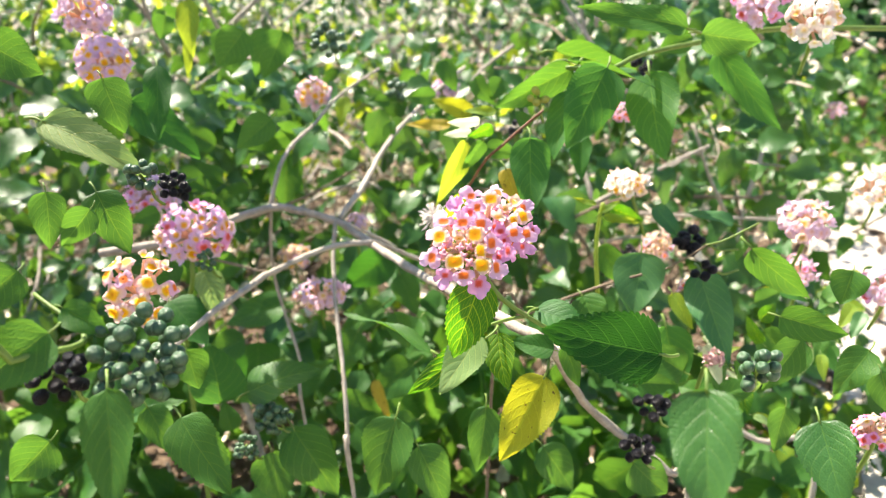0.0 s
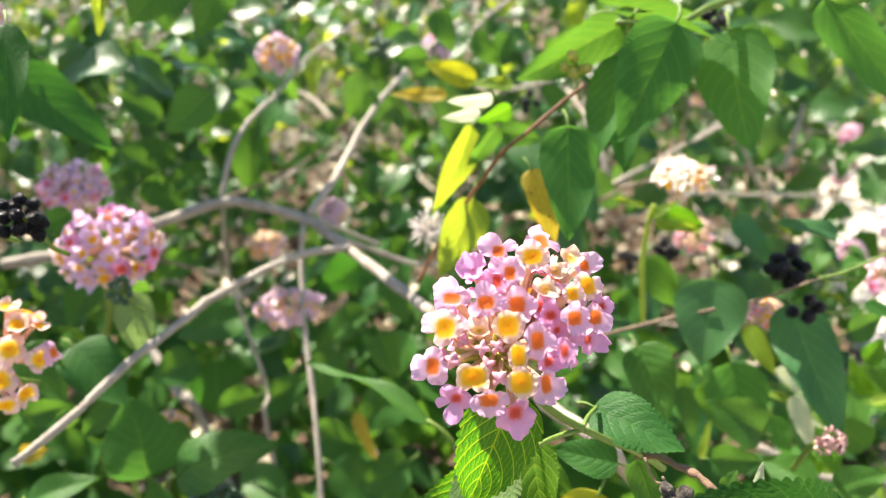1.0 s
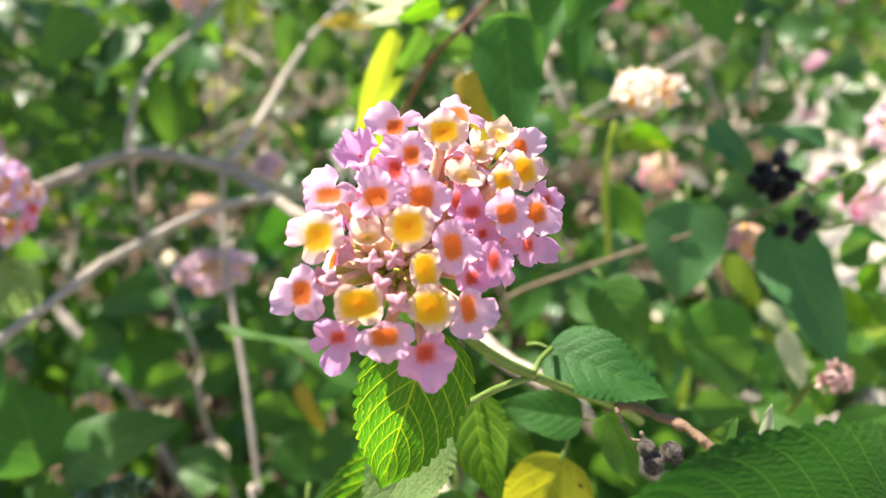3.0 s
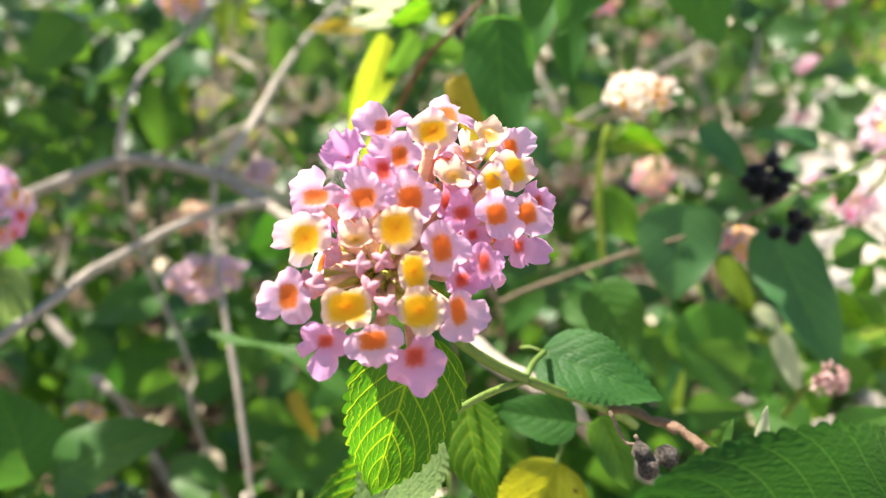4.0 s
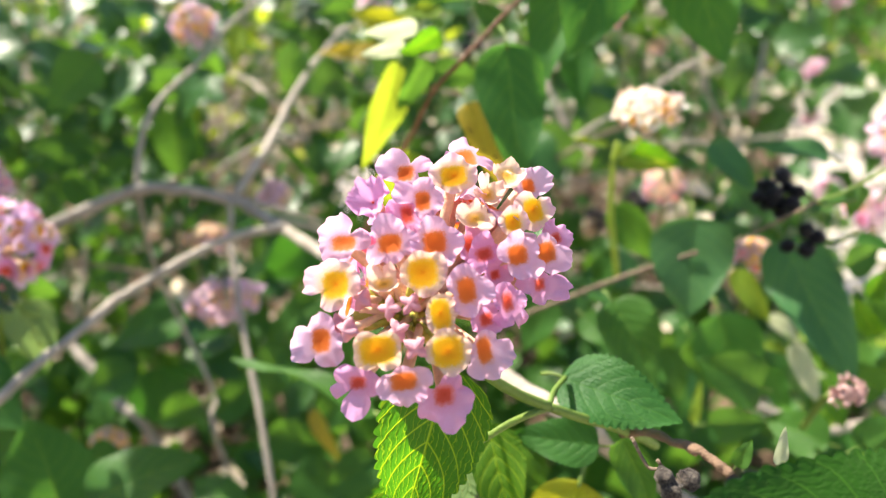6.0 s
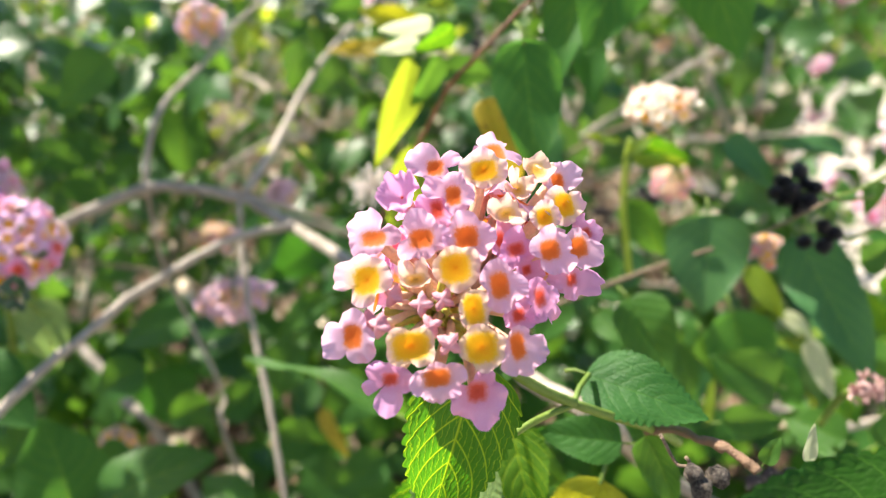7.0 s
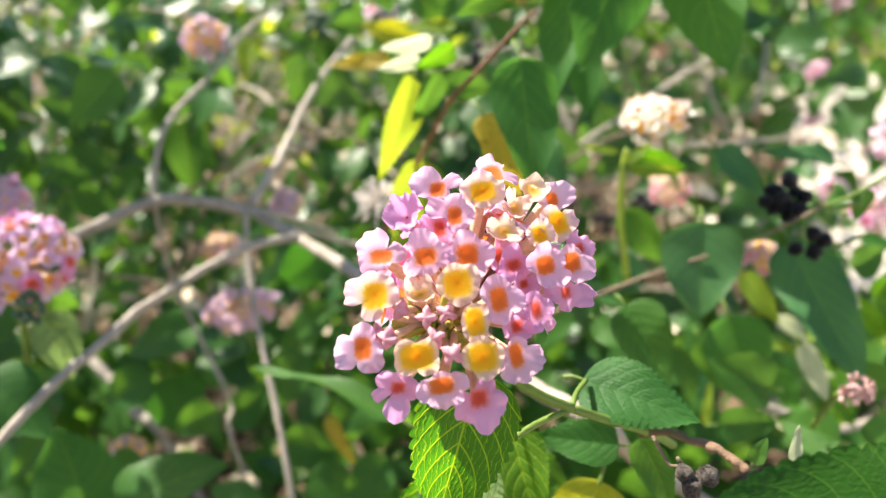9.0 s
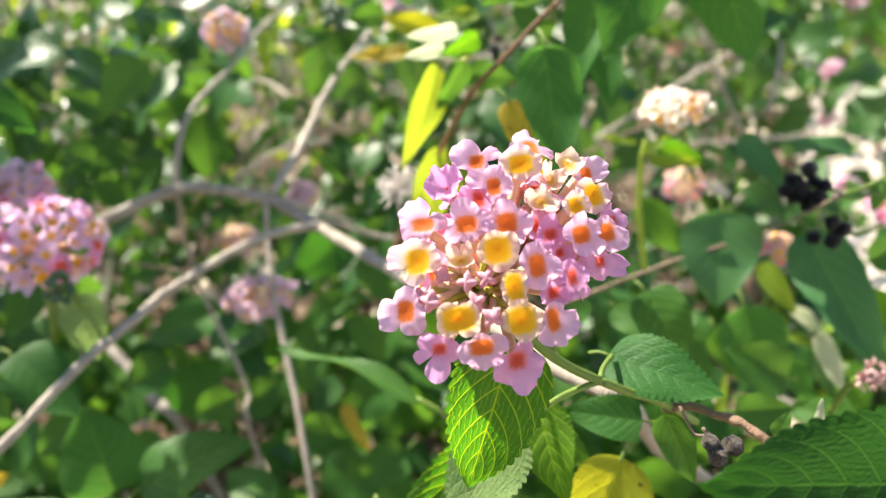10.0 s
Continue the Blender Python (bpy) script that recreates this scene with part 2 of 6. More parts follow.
def soil():
    m = Nodes("soil")
    pos = m.add("ShaderNodeTexCoord").outputs["Object"]
    a = m.noise(pos, 6.0, 6.0)
    b = m.noise(pos, 55.0, 6.0, 0.7)
    col = m.ramp(b, [(0.3, (0.05, 0.032, 0.02)), (0.5, (0.14, 0.095, 0.06)), (0.7, (0.30, 0.22, 0.15))])
    col = m.mix(m.range(a, 0.35, 0.65, 0.0, 0.5), col, (0.20, 0.14, 0.09))
    return m.surface(col, 0.9, m.bump(b, 0.9, 0.02), 0.2)


SOIL = soil()

# ---- building ----
WORLD = {}


def mesh_of(name, verts, faces, mat, uvs=None, smooth=True):
    me = bpy.data.meshes.new(name)
    me.from_pydata([tuple(v) for v in verts], [], faces)
    if uvs is not None:
        layer = me.uv_layers.new(name="UVMap")
        loops = np.empty(len(me.loops), dtype=np.int32)
        me.loops.foreach_get("vertex_index", loops)
        layer.data.foreach_set("uv", np.asarray(uvs, dtype=np.float32)[loops].ravel())
    if smooth:
        me.polygons.foreach_set("use_smooth", [True] * len(me.polygons))
    me.materials.append(mat)
    return me


def thing(name, at, label, category, group="", data=None, kind=""):
    ob = new(name, data)
    ob.matrix_basis = Matrix.Translation(at)
    WORLD[ob.name] = Matrix.Translation(at)
    return tagged(ob, label, category, group, kind)


def part(name, me, parent, world=None, label=""):
    """One mesh as a part of a thing, or of a part, at a world pose."""
    ob = new(name, me)
    world = world if world is not None else Matrix.Identity(4)
    ob.parent = parent
    ob.matrix_basis = WORLD[parent.name].inverted() @ world
    WORLD[ob.name] = world
    return tagged(ob, label)


def facing(at, normal, up=(0, 0, 1), size=1.0, spin=0.0):
    """A pose whose z looks along normal."""
    z = Vector(normal).normalized()
    x = Vector(up).cross(z)
    x = x.normalized() if x.length > 1e-4 else Vector((1, 0, 0))
    y = z.cross(x)
    turn = Matrix((x, y, z)).transposed().to_4x4()
    return Matrix.Translation(at) @ turn @ Matrix.Rotation(spin, 4, "Z") @ Matrix.Scale(size, 4)


def smooth_line(points, steps):
    """A smooth curve through the points."""
    p = [np.array(q, float) for q in points]
    p = [2 * p[0] - p[1], *p, 2 * p[-1] - p[-2]]
    out = []
    for i in range(1, len(p) - 2):
        for k in range(steps):
            t = k / steps
            a, b, c, d = p[i - 1], p[i], p[i + 1], p[i + 2]
            out.append(0.5 * (2 * b + (c - a) * t + (2 * a - 5 * b + 4 * c - d) * t * t + (3 * b - a - 3 * c + d) * t ** 3))
    out.append(p[-2])
    return np.array(out)


def tube_data(points, r0, r1, sides=8, steps=6, rough=0.0, seed=0):
    line = smooth_line(points, steps)
    rng = np.random.default_rng(seed)
    n = len(line)
    if rough:
        line = line + np.cumsum(rng.normal(0, rough * r0 * 0.25, line.shape), 0) * np.sin(np.linspace(0, math.pi, n))[:, None]
    tangent = np.gradient(line, axis=0)
    tangent /= np.linalg.norm(tangent, axis=1)[:, None] + 1e-12
    verts, side = [], np.array([0.31, 0.52, 0.79])
    for i in range(n):
        side = side - tangent[i] * (side @ tangent[i])
        side /= np.linalg.norm(side)
        other = np.cross(tangent[i], side)
        r = r0 + (r1 - r0) * i / (n - 1)
        r *= 1 + (rough * rng.normal(0, 0.12) if rough else 0)
        for k in range(sides):
            a = 2 * math.pi * k / sides
            rr = r * (1 + (rough * rng.normal(0, 0.05) if rough else 0))
            verts.append(line[i] + rr * (math.cos(a) * side + math.sin(a) * other))
    faces = [(i * sides + k, i * sides + (k + 1) % sides, (i + 1) * sides + (k + 1) % sides, (i + 1) * sides + k) for i in range(n - 1) for k in range(sides)]
    faces += [tuple(range(sides))[::-1], tuple(range((n - 1) * sides, n * sides))]
    return verts, faces


def tube(name, points, r0, r1, mat, parent, label="", sides=8, steps=6, rough=0.0, seed=0):
    at = Vector(points[0])
    v, f = tube_data([Vector(p) - at for p in points], r0, r1, sides, steps, rough, seed)
    return part(name, mesh_of(name, v, f, mat), parent, Matrix.Translation(at), label)


def leaf_data(length, width, fold=0.25, curl=0.2, teeth=20, half=5, quilt=0.003, wave=0.03, seed=0, twist=0.0):
    """An ovate, toothed leaf from its base along y, its upper side to z."""
    rng = random.Random(seed)
    per = 4 if half > 8 else 2
    n = teeth * per
    ph, ph2 = rng.uniform(0, 6.3), rng.uniform(0, 6.3)
    skew = rng.uniform(-0.06, 0.06)
    bite = [rng.uniform(0.05, 0.10) for _ in range(teeth + 1)]
    verts, uvs = [], []
    for i in range(n + 1):
        s = i / n
        prof = 0.94 * (s ** 0.44) * ((1 - s) ** 0.92) / 0.43
        prof = max(prof, 0.02)
        for j in range(-half, half + 1):
            u = j / half
            e = abs(u) ** 5
            knob = math.sin(math.pi * (i % per) / per)
            tooth = 1 + e * (bite[i // per] * knob - 0.035) * min(1.0, 24 / teeth)
            x = u * 0.5 * width * prof * tooth
            y = length * (s + e * (0.5 * knob - 0.2) * 0.5 / teeth - 0.05 * (1 - s) * abs(u) ** 2 * min(1, 4 * s))
            v = VEINS * s - SLANT * abs(u) * (0.7 + 0.45 * abs(u))
            z = fold * abs(x) - curl * length * s * s
            z += quilt * length * abs(math.sin(math.pi * v)) ** 0.7 * (1 - abs(u) ** 4) * min(1, 6 * (1 - s))
            z += wave * length * abs(u) ** 2 * math.sin(9 * s + ph + (1.5 if u > 0 else 0)) + 0.02 * length * math.sin(5 * s + ph2)
            x += skew * length * s * s
            a = twist * s
            verts.append((x * math.cos(a) - z * math.sin(a), y, x * math.sin(a) + z * math.cos(a)))
            uvs.append((0.5 + 0.5 * u, s))
    w = 2 * half + 1
    faces = [(i * w + j, i * w + j + 1, (i + 1) * w + j + 1, (i + 1) * w + j) for i in range(n) for j in range(w - 1)]
    return verts, faces, uvs


def leaf_pose(base, tip, normal):
    base, tip = Vector(base), Vector(tip)
    y = (tip - base).normalized()
    x = y.cross(Vector(normal)).normalized()
    z = x.cross(y)
    return Matrix.Translation(base) @ Matrix((x, y, z)).transposed().to_4x4(), (tip - base).length


LEAF_COUNT = itertools.count(1)


def leaf(parent, base, tip, normal, width, mat=LEAF, fold=0.25, curl=0.12, fine=False, label="", stalk=0.18, twist=0.0, quilt=0.0016, teeth=0):
    """A toothed leaf with its stalk, as a part of a branch. width: of its length."""
    seed = next(LEAF_COUNT)
    m, length = leaf_pose(base, tip, normal)
    v, f, uv = leaf_data(length, width * length, fold, curl, teeth or (30 if fine else 20), 9 if fine else 5, quilt, seed=seed, twist=twist)
    ob = part("leaf", mesh_of("leaf", v, f, mat, uv), parent, m, label)
    pts = [(0, 0.03 * length, 0), (0, -0.5 * stalk * length, -0.01 * length), (0.02 * length, -stalk * length, -0.06 * length)]
    pv, pf = tube_data(pts, 0.012 * length, 0.016 * length, 6, 3)
    part("leaf_stalk", mesh_of("leaf_stalk", pv, pf, GREEN_STEM), ob, m)
    return ob


def floret_data(seed, cup=0.0, ring=48, rings=8, lobes=4):
    """A flat four-lobed corolla of about unit radius, its face to z."""
    rng = random.Random(seed)
    amp = [rng.uniform(0.90, 1.10) for _ in range(lobes)]
    lift = [rng.uniform(-0.55, 0.7) for _ in range(lobes)]
    amp[0] *= 1.12
    ph = [rng.uniform(0, 6.3) for _ in range(3)]
    verts, uvs = [], []
    for k in range(rings + 1):
        q = k / rings
        for a in range(ring):
            th = 2 * math.pi * a / ring
            c = (0.5 + 0.5 * math.cos(lobes * th)) ** 0.2
            w = [max(0.0, math.cos(0.5 * (th - 2 * math.pi * i / lobes))) ** 14 for i in range(lobes)]
            w[0] = max(w[0], abs(math.cos(0.5 * th)) ** 14)
            total = sum(w)
            big = sum(x * y for x, y in zip(w, amp)) / total
            up = sum(x * y for x, y in zip(w, lift)) / total
            ruff = noise.noise(Vector((1.7 * math.cos(th), 1.7 * math.sin(th), seed * 3.1)))
            fine = noise.noise(Vector((4.2 * math.cos(th), 4.2 * math.sin(th), seed * 1.7 + 9)))
            edge = (0.74 + 0.26 * c) * big * (1 + 0.06 * ruff + 0.022 * fine)
            r = (0.05 + 0.95 * q) * (edge if q > 0.4 else edge + (0.8 - edge) * (1 - q / 0.4))
            out = max(0.0, r - 0.38)
            z = -0.12 * max(0.0, 0.12 - r) / 0.12 - 0.03 * (min(r, 0.38) / 0.38) ** 2
            z += cup * (out * 1.6) ** 1.3 + (up * c - 0.06) * out * 1.5
            rim = max(0.0, r - 0.58)
            z += 0.05 * out * math.sin(2 * lobes * th + ph[2]) - 0.30 * out * (1 - c) + 0.85 * rim * ruff + 0.32 * rim * fine
            z -= 0.35 * max(0.0, q - 0.75) ** 2 * 4 * out + 0.55 * rim ** 1.4 * (1 - min(1.0, cup))
            pull = 1 - 0.38 * max(0.0, cup) * out
            verts.append((r * pull * math.cos(th), r * pull * math.sin(th), z))
            uvs.append((0.5 + 0.5 * r * math.cos(th), 0.5 + 0.5 * r * math.sin(th)))
    faces = [(k * ring + a, k * ring + (a + 1) % ring, (k + 1) * ring + (a + 1) % ring, (k + 1) * ring + a) for k in range(rings) for a in range(ring)]
    faces.append(tuple(range(ring))[::-1])
    return verts, faces, uvs


FLORET_MESH = {}


def floret_mesh(kind, shape, cup):
    key = (kind, shape, cup)
    if key not in FLORET_MESH:
        v, f, uv = floret_data(100 + shape, cup)
        FLORET_MESH[key] = mesh_of("floret", v, f, FLORET[kind], uv)
    return FLORET_MESH[key]


def floret(head, at, normal, size, kind, spin=0.0, cup=0.0, shape=0, core=None):
    """One four-lobed floret; size: its radius. core: where its tube begins."""
    m = facing(at, normal, size=size, spin=spin)
    ob = part("floret", floret_mesh(kind, shape, cup), head, m)
    if core is not None:
        at, core, n = Vector(at), Vector(core), Vector(normal).normalized()
        start = at - n * size * 0.42
        pts = [start, start - n * size * 0.5, at.lerp(core, 0.6) - n * size * 0.3, core]
        v, f = tube_data([p - start for p in pts], 0.00085, 0.0006, 7, 4)
        part("floret_tube", mesh_of("floret_tube", v, f, TUBE), ob, Matrix.Translation(start))
    return ob


def ball_data(rings=8, ring=12, squash=1.0, dents=0.0, seed=0):
    rng = random.Random(seed)
    verts = [(0, 0, squash)]
    for k in range(1, rings):
        a = math.pi * k / rings
        for j in range(ring):
            b = 2 * math.pi * j / ring
            r = 1 + dents * (rng.uniform(-1, 1) * 0.4 + math.sin(3 * b + 2 * a) * 0.4) - max(0.0, dents - 0.09) * 0.7 * (j % 2)
            verts.append((r * math.sin(a) * math.cos(b), r * math.sin(a) * math.sin(b), r * squash * math.cos(a)))
    verts.append((0, 0, -squash))
    last = len(verts) - 1
    faces = [(0, 1 + j, 1 + (j + 1) % ring) for j in range(ring)]
    faces += [(1 + k * ring + j, 1 + (k + 1) * ring + j, 1 + (k + 1) * ring + (j + 1) % ring, 1 + k * ring + (j + 1) % ring) for k in range(rings - 2) for j in range(ring)]
    faces += [(last, 1 + (rings - 2) * ring + (j + 1) % ring, 1 + (rings - 2) * ring + j) for j in range(ring)]
    return verts, faces


def berry_mesh(name, mat, dents, seed):
    v, f = ball_data(10, 18, 1.05, dents, seed)
    return mesh_of(name, v, f, mat)


BERRY = {
    "green": [berry_mesh("berry", GREEN_BERRY, 0.02, 1), berry_mesh("berry", GREEN_BERRY, 0.04, 2)],
    "black": [berry_mesh("berry", BLACK_BERRY, 0.10, 3), berry_mesh("berry", BLACK_BERRY, 0.15, 4)],
    "dry": [berry_mesh("berry", DRY_BERRY, 0.24, 5), berry_mesh("berry", DRY_BERRY, 0.30, 6)],
    "bud": [berry_mesh("bud", GREEN_BUD, 0.05, 7), berry_mesh("bud", GREEN_BUD, 0.08, 8)],
}


def berry_cluster(at, count, radius, spread, kind, label, stalk_to, seed=0, wide=1.0):
    """Round fruits packed about a short stalk."""
    rng = random.Random(seed)
    at = Vector(at)
    ob = thing("berry_cluster" if kind != "bud" else "bud_cluster", at, label, "berries" if kind != "bud" else "buds", "lantana fruit")
    toward = (at - Vector(stalk_to)).normalized()
    spots = []
    for k in range(count):
        for tries in range(60):
            d = Vector((rng.gauss(0, 1), rng.gauss(0, 1), rng.gauss(0, 1))).normalized()
            q = at + Vector((d.x * wide, d.y, d.z)) * spread * rng.uniform(0.55, 1.0) + toward * spread * 0.2
            if all((q - s).length > radius * (1.75 - 0.012 * tries) for s in spots):
                break
        spots.append(q)
        me = BERRY[kind][k % 2]
        part("berry" if kind != "bud" else "bud", me, ob, facing(q, q - at + toward * 0.001, size=radius * rng.uniform(0.85, 1.1), spin=rng.uniform(0, 6)))
    mat = GREEN_STEM if kind != "dry" else DRY_TWIG
    tube("stalk", [at + toward * spread * 0.4, at - toward * spread * 0.8, at.lerp(Vector(stalk_to), 0.55) + Vector((0, 0, -0.002)), stalk_to], 0.0006 if kind != "dry" else 0.00025, 0.0006 if kind != "dry" else 0.0003, mat, ob)
    return ob


def flower_head(at, face, radius, count, kinds, label, stalk_to, seed=0, flat=0.6, wide=1.0, cover=1.55, grow=1.0):
    """A domed head of florets that looks along face."""
    rng = random.Random(seed)
    at, face = Vector(at), Vector(face).normalized()
    ob = thing("lantana_flower_head", at, label, "flower", "lantana flower heads")
    frame_m = facing((0, 0, 0), face)
    core = at - face * radius * 0.75
    for k in range(count):
        q = (k + 0.5) / count
        pol = cover * math.sqrt(q) * rng.uniform(0.92, 1.05)
        az = k * 2.39996 + rng.uniform(-0.2, 0.2)
        d = Vector((math.sin(pol) * math.cos(az) * wide, math.sin(pol) * math.sin(az), math.cos(pol) * flat))
        n = Vector((math.sin(pol) * math.cos(az), math.sin(pol) * math.sin(az), 0.35 + math.cos(pol)))
        d, n = frame_m.to_3x3() @ d, frame_m.to_3x3() @ n
        kind = rng.choice(kinds) if rng.random() < 0.6 else kinds[min(len(kinds) - 1, int(len(kinds) * q))]
        spot = at + d * radius
        floret(ob, spot, n, radius * grow * rng.uniform(0.24, 0.33) * (1.15 if count < 16 else 1.0), kind, rng.uniform(0, 6.3), rng.choice((0.0, 0.0, 0.6)), rng.randrange(3), core)
    tube("flower_stalk", [core + face * radius * 0.1, core - face * radius * 0.6 + Vector((0, 0, -0.3 * radius)), stalk_to], 0.0011, 0.001, GREEN_STEM, ob)
    return ob


def mass(name, templates, poses, mat, label, category):
    """Very many alike pieces joined into one mesh."""
    verts, faces, uvs, total = [], [], [], 0
    tv = [(np.array(v, float), np.array(uv, float), f) for v, f, uv in templates]
    for k, m in enumerate(poses):
        v, uv, f = tv[k % len(tv)]
        a = np.array(m)
        verts.append(v @ a[:3, :3].T + a[:3, 3])
        uvs.append(uv)
        faces.extend(tuple(i + total for i in q) for q in f)
        total += len(v)
    me = mesh_of(name, np.concatenate(verts), faces, mat, np.concatenate(uvs))
    return tagged(new(name, me), label, category, kind="stuff")


def fluff(at, radius, count):
    """A tuft of fine white stamens."""
    r = random.Random(3)
    ob = thing("seed_tuft", at, "fluffy tuft of fine white stamens caught in the shrub", "flower")
    for _ in range(count):
        d = Vector((r.gauss(0, 1), r.gauss(-0.2, 0.8), r.gauss(0.3, 0.8))).normalized() * radius * r.uniform(0.6, 1.1)
        at_v = Vector(at)
        tube("stamen", [at_v, at_v + d * 0.5 + Vector((0, 0, 0.0006)), at_v + d], 0.00026, 0.0002, FLUFF, ob, sides=4, steps=2)


def flower_bud(head, at, core, size, mat, seed):
    """A closed four-ridged bud on its tube."""
    at, core = Vector(at), Vector(core)
    n = (at - core).normalized()
    v, f = ball_data(8, 16, 1.0, 0.0, seed)
    verts = []
    for x, y, z in v:
        a = math.atan2(y, x)
        top = 0.5 + 0.5 * z
        k = (0.5 + 0.75 * top) * (1 + 0.55 * math.cos(4 * a) * top)
        verts.append((x * k, y * k, z * 0.8 - 0.25 * top * (x * x + y * y)))
    ob = part("bud", mesh_of("bud", verts, f, mat), head, facing(at, n, size=size, spin=seed))
    mid = at.lerp(core, 0.5) + Vector((0, 0, 0.0005))
    tv, tf = tube_data([Vector((0, 0, 0)), mid - at, core - at], max(size * 0.42, 0.00035), 0.0005, 7, 4)
    part("bud_tube", mesh_of("bud_tube", tv, tf, GREEN_BUD if mat is GREEN_BUD else TUBE), ob, Matrix.Translation(at))


def dried_head(at, radius, stalk_to):
    r = random.Random(8)
    at = Vector(at)
    ob = thing("lantana_flower_head", at, "withered brownish-pink lantana flower head", "flower", "lantana flower heads")
    for k in range(26):
        d = Vector((r.gauss(0, 1), r.gauss(-0.4, 0.9), r.gauss(0.5, 0.7))).normalized()
        v, f, uv = floret_data(200 + k, 0.9, 20, 4)
        part("floret", mesh_of("floret", v, f, DRIED, uv), ob, facing(at + d * radius * 0.8, d, size=radius * 0.3, spin=r.uniform(0, 6)))
    bv, bf = ball_data(8, 12, 0.9, 0.15, 4)
    part("flower_base", mesh_of("flower_base", bv, bf, DRIED), ob, facing(at, (0, 0, 1), size=radius * 0.62))
    tube("flower_stalk", [at, at.lerp(Vector(stalk_to), 0.5) + Vector((0, 0, 0.004)), stalk_to], 0.001, 0.001, GREEN_STEM, ob)


def flower_base(head, at, size):
    """The yellow-green cushion from which the florets spring."""
    v, f = ball_data(10, 16, 0.9, 0.12, 3)
    part("flower_base", mesh_of("flower_base", v, f, GREEN_BUD), head, facing(at, (0, -0.5, 1), size=size))


def lobed_data(lobes, eye, cup, seed, ring=72, rings=10):
    """A corolla with its own lobes (degrees, reach, half width), its face to z; the eye fills the square of the texture."""
    verts, uvs = [], []
    lift = [random.Random(seed * 31 + i).uniform(-0.30, 0.22) for i in range(len(lobes))]
    for k in range(rings + 1):
        q = k / rings
        for a in range(ring):
            th = 2 * math.pi * a / ring
            reach, total, up = 0.0, 1e-6, 0.0
            for (ang, far, wide), rise in zip(lobes, lift):
                phi = (th - radians(ang) + math.pi) % (2 * math.pi) - math.pi
                d = max(0.0, far - wide)
                s = (wide * wide - (d * math.sin(phi)) ** 2)
                r = d * math.cos(phi) + math.sqrt(s) if s > 0 and math.cos(phi) > 0 else 0.0
                reach += max(0.0, r) ** 14
                w = max(0.0, math.cos(0.5 * phi)) ** 16
                total, up = total + w, up + w * rise
            base = 1.0 / math.sqrt((math.cos(th) / (1.24 * eye[0])) ** 2 + (math.sin(th) / (1.24 * eye[1])) ** 2)
            edge = (reach + base ** 14) ** (1 / 14)
            ruff = noise.noise(Vector((2.0 * math.cos(th), 2.0 * math.sin(th), seed * 3.1)))
            fine = noise.noise(Vector((5.5 * math.cos(th), 5.5 * math.sin(th), seed * 1.7 + 9)))
            edge *= 1 + 0.05 * ruff + 0.025 * fine
            r = edge * q
            out = max(0.0, r - 0.85 * base)
            rim = max(0.0, q - 0.6) * out
            z = -0.01 * max(0.0, 1 - r / (0.5 * base)) ** 2 + 0.05 * min(1.0, r / base) ** 2
            z += cup * 1.1 * out + up / total * out * 1.2 - 0.28 * out * out * (1 - min(1.0, cup)) + rim * (2.1 * ruff + 0.9 * fine) - 0.5 * rim * rim
            pull = 1 - 0.35 * cup * out
            x, y = r * math.cos(th), r * math.sin(th)
            verts.append((x * pull, y * pull, z))
            ex, ey = 0.45 * x / eye[0], 0.45 * y / eye[1]
            uvs.append((0.5 + (ex + ey) / 2.828, 0.5 + (ex - ey) / 2.828))
    faces = [(k * ring + a, k * ring + (a + 1) % ring, (k + 1) * ring + (a + 1) % ring, (k + 1) * ring + a) for k in range(1, rings) for a in range(ring)]
    faces += [(0, ring + (a + 1) % ring, ring + a) for a in range(ring)]
    return verts, faces, uvs


def hero_floret(at, normal, size, kind, eye, cup, seed, lobes):
    """One floret of the large flower head, with unequal ruffled lobes and its own tube."""
    v, f, uv = lobed_data(lobes, eye, cup, seed)
    ob = part("floret", mesh_of("floret", v, f, FLORET[kind], uv), hero, facing(at, normal, size=size))
    at, n = Vector(at), Vector(normal).normalized()
    start = at - n * size * 0.10
    pts = [start, start - n * 0.0022, at.lerp(HEART, 0.6) - n * 0.0008, HEART]
    tv, tf = tube_data([p - start for p in pts], 0.00095, 0.0006, 8, 4)
    part("floret_tube", mesh_of("floret_tube", tv, tf, TUBE), ob, Matrix.Translation(start))

# ---- ground and far plants ----
bm = bmesh.new()
bmesh.ops.create_grid(bm, x_segments=90, y_segments=90, size=30)
for v in bm.verts:
    v.co.z = 0.02 * noise.noise(v.co * 0.8) - 0.02
me = bpy.data.meshes.new("ground")
bm.to_mesh(me)
bm.free()
me.materials.append(SOIL)
tagged(new("ground", me), "brown soil under the shrub, strewn with dry leaves and twigs", "ground", kind="structure")


def slab(name, x0, y0, x1, y1, z0, z1, mat, bevel=0.006):
    b = bmesh.new()
    bmesh.ops.create_cube(b, size=1.0)
    for q in b.verts:
        q.co = Vector((x0 + (x1 - x0) * (q.co.x + 0.5), y0 + (y1 - y0) * (q.co.y + 0.5), z0 + (z1 - z0) * (q.co.z + 0.5)))
    bmesh.ops.bevel(b, geom=b.edges[:], offset=bevel, segments=2, affect="EDGES")
    d = bpy.data.meshes.new(name)
    b.to_mesh(d)
    b.free()
    d.materials.append(mat)
    return d


path = tagged(new("pavement", slab("pavement", 0.70, -6.0, 2.9, 3.6, -0.08, 0.015, PAVING, 0.01)), "pale sunlit paved path beside the shrub", "path", kind="structure")
